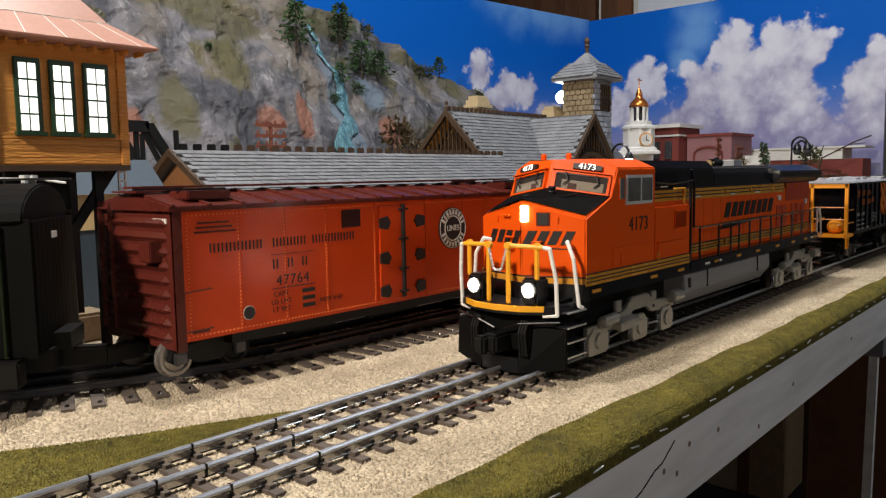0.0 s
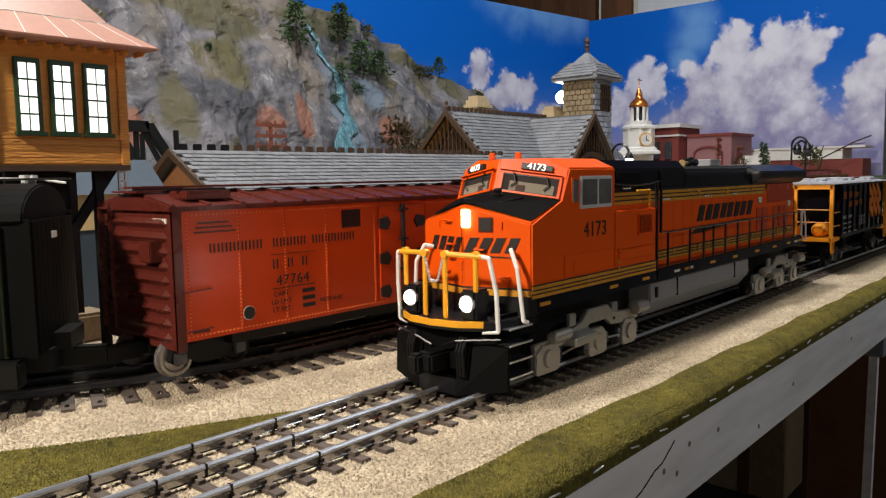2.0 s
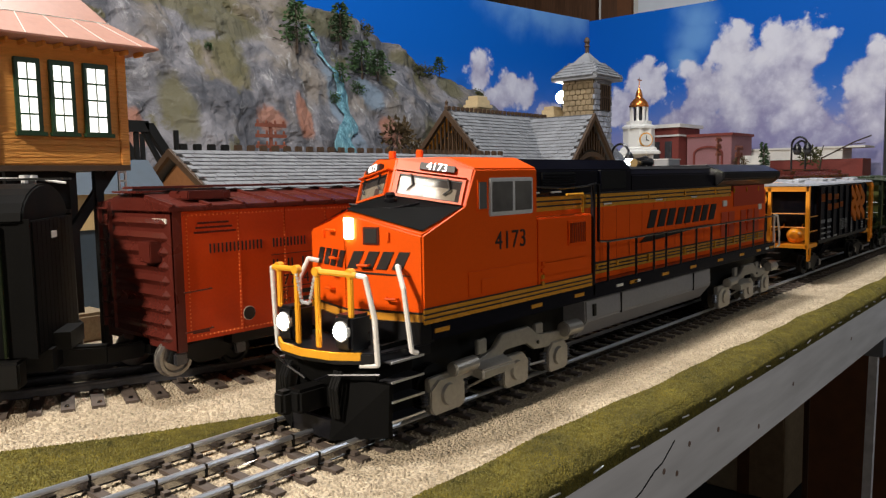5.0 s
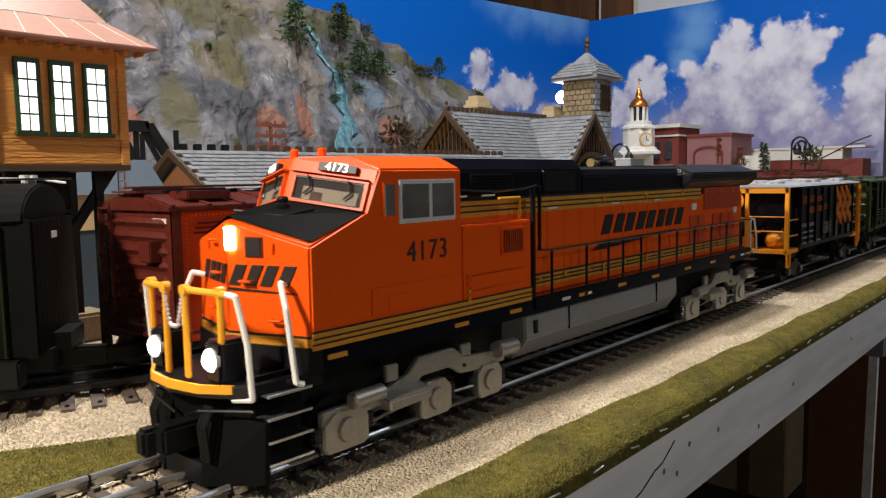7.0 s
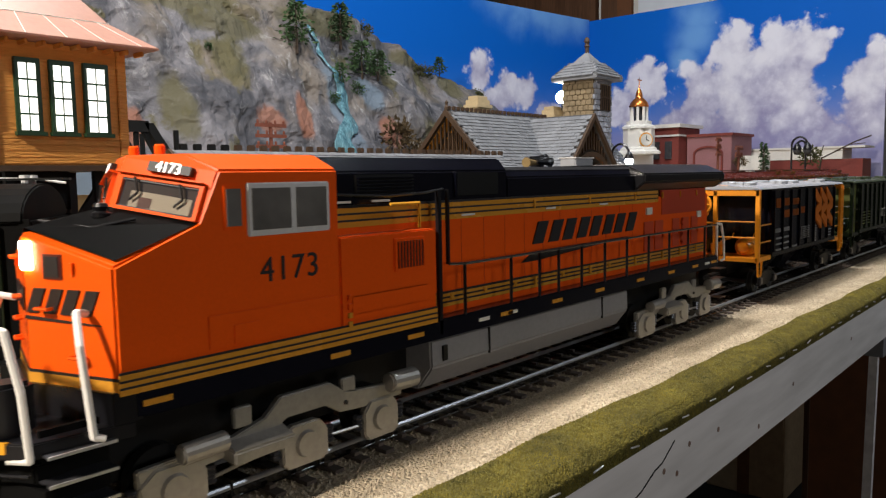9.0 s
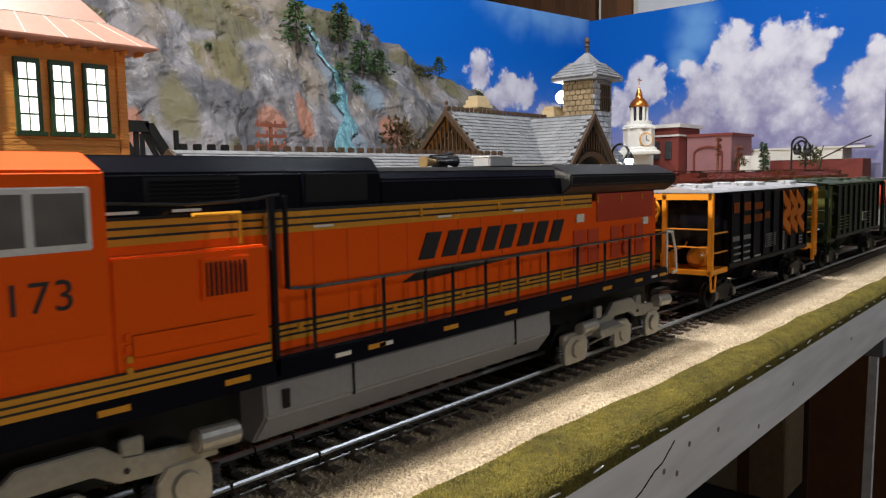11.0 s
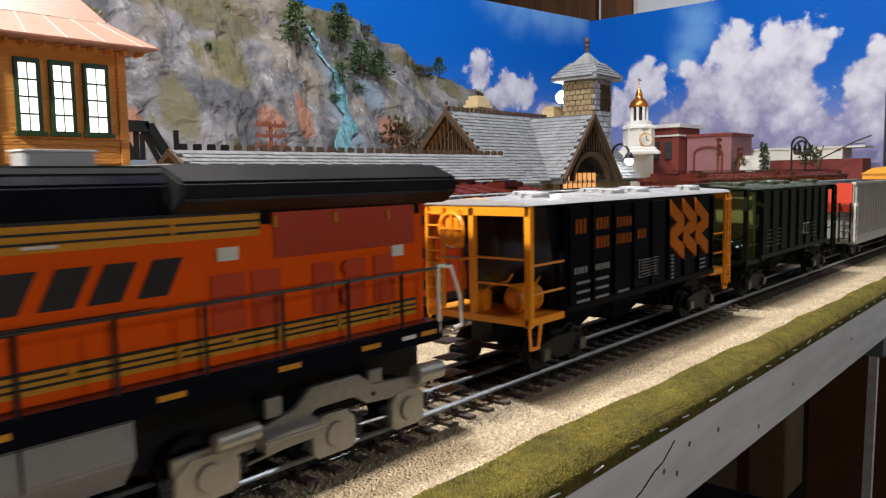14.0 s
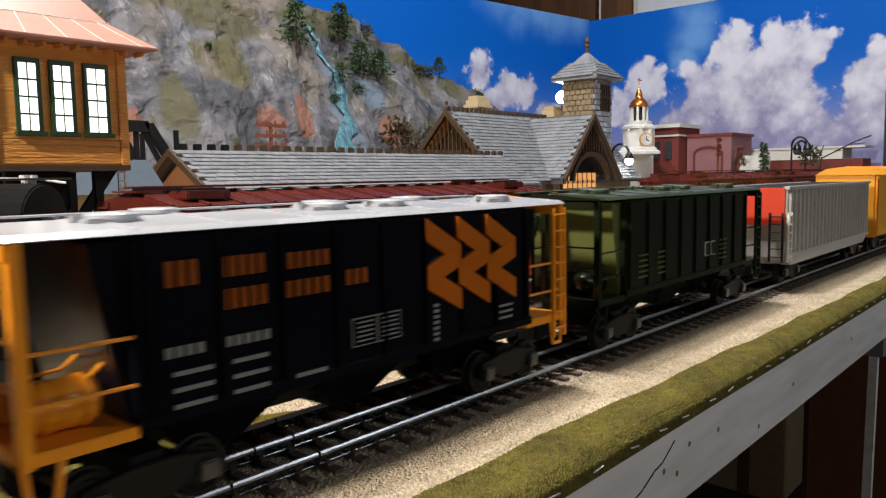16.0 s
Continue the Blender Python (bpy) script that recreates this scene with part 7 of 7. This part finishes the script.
    shade = blend(step(maths("ADD", maths("ADD", maths("MULTIPLY_ADD", lump, -0.45, -0.50), maths("MULTIPLY_ADD", bud, -0.25, maths("MULTIPLY", puff, 0.9))), maths("MULTIPLY_ADD", sep.outputs["Z"], 1.5, 0.36)), 0.0, 0.75), (0.25, 0.235, 0.42), (0.74, 0.74, 0.83))
    col = blend(maths("MULTIPLY", step(cloud, -0.04, 0.26), step(sep.outputs["Z"], -0.10, 0.22)), sky, shade)
    link(col, b.inputs["Base Color"])
    return m


right_blobs = [(0.501, 0.409, 0.068), (0.572, 0.308, 0.1), (0.456, 0.312, 0.135), (0.363, 0.372, 0.112), (0.312, 0.392, 0.055), (0.387, 0.251, 0.132), (0.602, 0.207, 0.122), (0.468, 0.185, 0.175), (0.332, 0.179, 0.112), (0.178, 0.312, 0.079), (0.187, 0.223, 0.088), (0.231, 0.134, 0.108), (0.748, 0.339, 0.074), (0.8, 0.28, 0.065)]
left_blobs = [(1.551, 0.362, 0.060), (1.652, 0.318, 0.065), (1.716, 0.322, 0.055), (1.589, 0.271, 0.060), (1.80, 0.25, 0.06)]
bx_r = bx(B(), 1.985, 1.992, 0.157, 0.922, -0.03, 0.535)
solid("backdrop_east", bx_r, sky_material("printed_sky_east", right_blobs, [(0.60, 0.50, 0.07), (0.61, 0.45, 0.08), (0.63, 0.40, 0.06)], "Y"), "printed blue sky with white clouds", "backdrop", kind="structure")
bm = prism(B(), [(1.984, 0.9205), (-0.8, 1.338), (-0.8, 1.345), (1.984, 0.9275)], "z", -0.03, 0.538)
solid("backdrop_north", bm, sky_material("printed_sky_north", left_blobs, [(1.62, 0.575, 0.10), (1.70, 0.56, 0.10), (1.78, 0.55, 0.10), (1.86, 0.545, 0.10), (1.93, 0.54, 0.08)], "X"), "printed blue sky with small clouds behind the mountain", "backdrop", kind="structure")

# ---- room
WALLP = material("dim_plaster_wall", (0.16, 0.15, 0.14), 0.85, 0, 0.1, 40)
WOOD = material("dark_stained_wood", (0.07, 0.030, 0.015), 0.5, 0, 0.3, 60, 0.0004, 6, (0.15, 0.07, 0.035), stretch=(4, 4, 0.3))
FLOORM = material("brown_floor", (0.02, 0.016, 0.014), 0.7, 0, 0.2, 30)
CARD = material("brown_cardboard", (0.15, 0.058, 0.022), 0.8, 0, 0.15, 60)
solid("floor", bx(B(), -3, 3.2, -3, 2.2, -0.95, -0.90), FLOORM, "dark brown room floor", "floor", kind="structure")
solid("ceiling", bx(B(), -3, 3.2, -3, 2.2, 1.40, 1.45), WALLP, "dim plaster ceiling", "ceiling", kind="structure")
solid("wall_east", bx(B(), 3.1, 3.2, -3, 2.2, -0.90, 1.40), WALLP, "dim plaster wall behind the layout", "wall", kind="structure")
solid("wall_north", bx(B(), -3, 3.1, 2.1, 2.2, -0.90, 1.40), WALLP, "dim plaster wall", "wall", kind="structure")
solid("wall_west", bx(B(), -3.0, -2.9, -2.9, 2.1, -0.90, 1.40), WALLP, "dim plaster wall", "wall", kind="structure")
solid("wall_south", bx(B(), -3.0, 3.1, -3.0, -2.9, -0.90, 1.40), WALLP, "dim plaster wall", "wall", kind="structure")
rb = thing("bookcase", "dark wooden bookcase rising behind the backdrop", "bookcase")
for a, b, m in ((1.080, 1.450, WOOD), (1.060, 1.066, PLASTER), (1.000, 1.058, WOOD), (0.950, 1.000, CARD)):
    part("upright", bx(B(), 2.30, 2.33, a, b, -0.9, 1.2), m, rb)
part("back", bx(B(), 2.335, 2.35, 0.955, 1.5, -0.9, 1.2), WOOD, rb)
wd = thing("white_cabinet", "white cabinet standing behind the backdrop", "cabinet")
part("side", bx(B(), 2.31, 2.60, 0.928, 0.946, -0.9, 1.1), PLASTER, wd)
part("door", bx(B(), 2.30, 2.32, 0.695, 0.926, -0.9, 1.1), material("white_cabinet_paint", (0.74, 0.78, 0.86), 0.5, 0, 0.04, 40), wd, bevel=0.002)
part("body", bx(B(), 2.325, 2.60, 0.690, 0.926, -0.9, 1.1), PLASTER, wd)
cb = thing("cardboard_box", "tall tan cardboard box behind the backdrop", "box")
TAN = material("tan_cardboard", (0.42, 0.30, 0.18), 0.8, 0, 0.12, 60)
part("carton", bx(B(), 2.31, 2.60, 0.45, 0.685, -0.9, 1.0), TAN, cb, bevel=0.004)
part("tape", bx(B(), 2.307, 2.311, 0.55, 0.585, -0.9, 1.0), CARD, cb)
# under the table
bp = thing("brown_panel", "dark brown wooden panel under the table", "panel")
part("board", bx(B(), 1.262, 1.278, -0.12, 0.108, -0.90, -0.031), CARD, bp)
part("edge_strip", bx(B(), 1.258, 1.282, 0.108, 0.116, -0.90, -0.031), WOOD, bp)
part("rail", bx(B(), 1.252, 1.262, -0.12, 0.108, -0.075, -0.031), WOOD, bp)
for y in (-0.05, 0.02):
    part("screw", cyl(B(), (1.2520, y, -0.055), (1.2505, y, -0.055), 0.002, 8), STEEL, bp)
leg = thing("table_leg", "pale wooden strut under the table", "table leg")
part("strut", hull(B(), [[(1.075, -0.009, -0.9), (1.088, -0.009, -0.9), (1.088, 0.003, -0.9), (1.075, 0.003, -0.9)], [(1.108, -0.014, -0.031), (1.118, -0.014, -0.031), (1.118, -0.004, -0.031), (1.108, -0.004, -0.031)]]), BOARD, leg)
part("bracket", bx(B(), 1.100, 1.122, -0.020, 0.002, -0.150, -0.031), GREY, leg)
solid("white_post", bx(B(), 2.05, 2.10, 0.100, 0.150, -0.90, 0.50), BOARD, "white wooden post at the end of the backdrop", "post", bevel=0.002)


# ---- loose grains on the mats, as one body of stuff each
def scatter(name, spots, radius, mat, label, parent, tall=1.0):
    """Small uneven pointed grains at the given places (x, y, z)."""
    rng = np.random.default_rng(5)
    c = np.array(spots)
    n = len(c)
    shape = np.array(((1, 0, 0), (0, 1, 0), (-1, 0, 0), (0, -1, 0), (0, 0, 1)), float)
    a = rng.uniform(0, 6.283, n)
    rot = np.stack([np.stack([np.cos(a), -np.sin(a)], 1), np.stack([np.sin(a), np.cos(a)], 1)], 1)
    v = shape[None] * rng.uniform(0.6, 1.3, (n, 5, 1)) * radius * rng.uniform(0.6, 1.4, (n, 1, 1))
    v[:, :, :2] = np.einsum("nij,nkj->nki", rot, v[:, :, :2])
    v[:, 4, :2] += rng.uniform(-0.5, 0.5, (n, 2)) * radius * tall
    v[:, 4, 2] *= tall
    v[:, :4, 2] -= radius * 0.3
    v += c[:, None, :]
    tri = np.array(((0, 1, 4), (1, 2, 4), (2, 3, 4), (3, 0, 4)))
    f = (np.arange(n)[:, None, None] * 5 + tri[None]).reshape(-1, 3)
    me = bpy.data.meshes.new(name)
    me.from_pydata(v.reshape(-1, 3).tolist(), [], f.tolist())
    me.materials.append(mat)
    ob = new(name, me)
    return tagged(ob, label, parent, kind="stuff")


GRAIN = material("pale_ballast_grain", (0.46, 0.385, 0.28), 0.75, 0, 0.20, 300, 0, 40, island=0.40)
TUFT = material("olive_turf_fibre", (0.055, 0.052, 0.006), 0.9, 0, 0.35, 200, 0, 45, (0.165, 0.135, 0.020), island=0.6)
rng = np.random.default_rng(3)
spots = []
for x, u in zip(0.02 + 1.1 * rng.random(90000) ** 1.7, rng.random(90000)):
    lo, hi = edge_y(x), track2_y(x) - 0.020
    y = lo + (hi - lo) * u
    wedge = x < 0.20 and 0.0315 < y < min(track2_y(x) - 0.045, 0.0305 + 0.55 * (0.20 - x))
    if not wedge:
        spots.append((x, y, GZ + 0.0001))
scatter("ballast_grains", spots, 0.00058, GRAIN, "pale sand-coloured ballast grains between the tracks", "gravel")
spots = []
for x, u in zip(0.05 + 1.1 * rng.random(80000) ** 1.8, rng.random(80000)):
    prof = ((edge_y(x), GZ + 0.0004), (edge_y(x) - 0.002, GZ + 0.0012), (-0.0810, GZ + 0.0014), (-0.0860, GZ + 0.0008), (-0.0892, GZ - 0.0030), (-0.0896, GZ - 0.0080))
    d = [math.dist(a, b) for a, b in zip(prof, prof[1:])]
    w = u * sum(d)
    for (a, b), q in zip(zip(prof, prof[1:]), d):
        if w <= q:
            spots.append((x, a[0] + (b[0] - a[0]) * w / q, a[1] + (b[1] - a[1]) * w / q))
            break
        w -= q
for x, u in zip(-0.05 + 0.25 * rng.random(26000), rng.random(26000)):
    lo, hi = 0.031 + 0.16 * max(0.0, 0.02 - x) ** 2, min(track2_y(x) - 0.045, 0.0305 + 0.55 * (0.20 - x) + 0.003 * math.sin(x * 40))
    if hi > lo:
        spots.append((x, lo + (hi - lo) * u, GZ + 0.0009))
scatter("turf_fibres", spots, 0.00034, TUFT, "short olive green turf fibres", "turf", 1.5)


# ---- what moves
def motions():
    loco_x = [(0.0, 0.3252), (0.5, 0.3145), (1.0, 0.3036), (1.5, 0.2909), (2.0, 0.2782), (2.5, 0.2664), (3.0, 0.2540), (3.5, 0.2418), (4.0, 0.2292),
              (4.8, 0.2108), (5.6, 0.1925), (6.5, 0.1686), (7.0, 0.1532), (7.5, 0.1370), (8.0, 0.1216), (8.5, 0.1056), (9.0, 0.0895), (9.8, 0.0618), (10.6, 0.0305),
              (11.5, -0.0130), (12.0, -0.0425), (12.5, -0.0764), (13.0, -0.1115), (13.5, -0.1500), (14.0, -0.1905), (14.5, -0.2355), (15.0, -0.2845), (15.5, -0.3380), (16.0, -0.3960)]
    car_x = [(0.0, 0.8328), (0.5, 0.8180), (1.0, 0.8060), (1.5, 0.7920), (2.0, 0.7790), (2.5, 0.7670), (3.0, 0.7550), (3.5, 0.7420), (4.0, 0.7290),
             (4.8, 0.7085), (5.6, 0.6880), (6.5, 0.6620), (7.0, 0.6470), (7.5, 0.6310), (8.0, 0.6140), (8.5, 0.5960), (9.0, 0.5780), (9.8, 0.5430), (10.6, 0.5060),
             (11.5, 0.4631), (12.0, 0.4320), (12.5, 0.3953), (13.0, 0.3592), (13.5, 0.3199), (14.0, 0.2780), (14.5, 0.2291), (15.0, 0.1787), (15.5, 0.1235), (16.0, 0.0651)]
    walk(loco, [(t, pose(x, 0.0, 0.0)) for t, x in loco_x])
    for car, off in ((black_hopper, 0.0), (green_hopper, 0.2745), (silver_gondola, 0.575), (yellow_boxcar, 0.882)):
        walk(car, [(t, pose(x + off, -0.010 * max(0.0, x + off + 0.12 - 0.5) ** 2, 0.0)) for t, x in car_x])


motions()
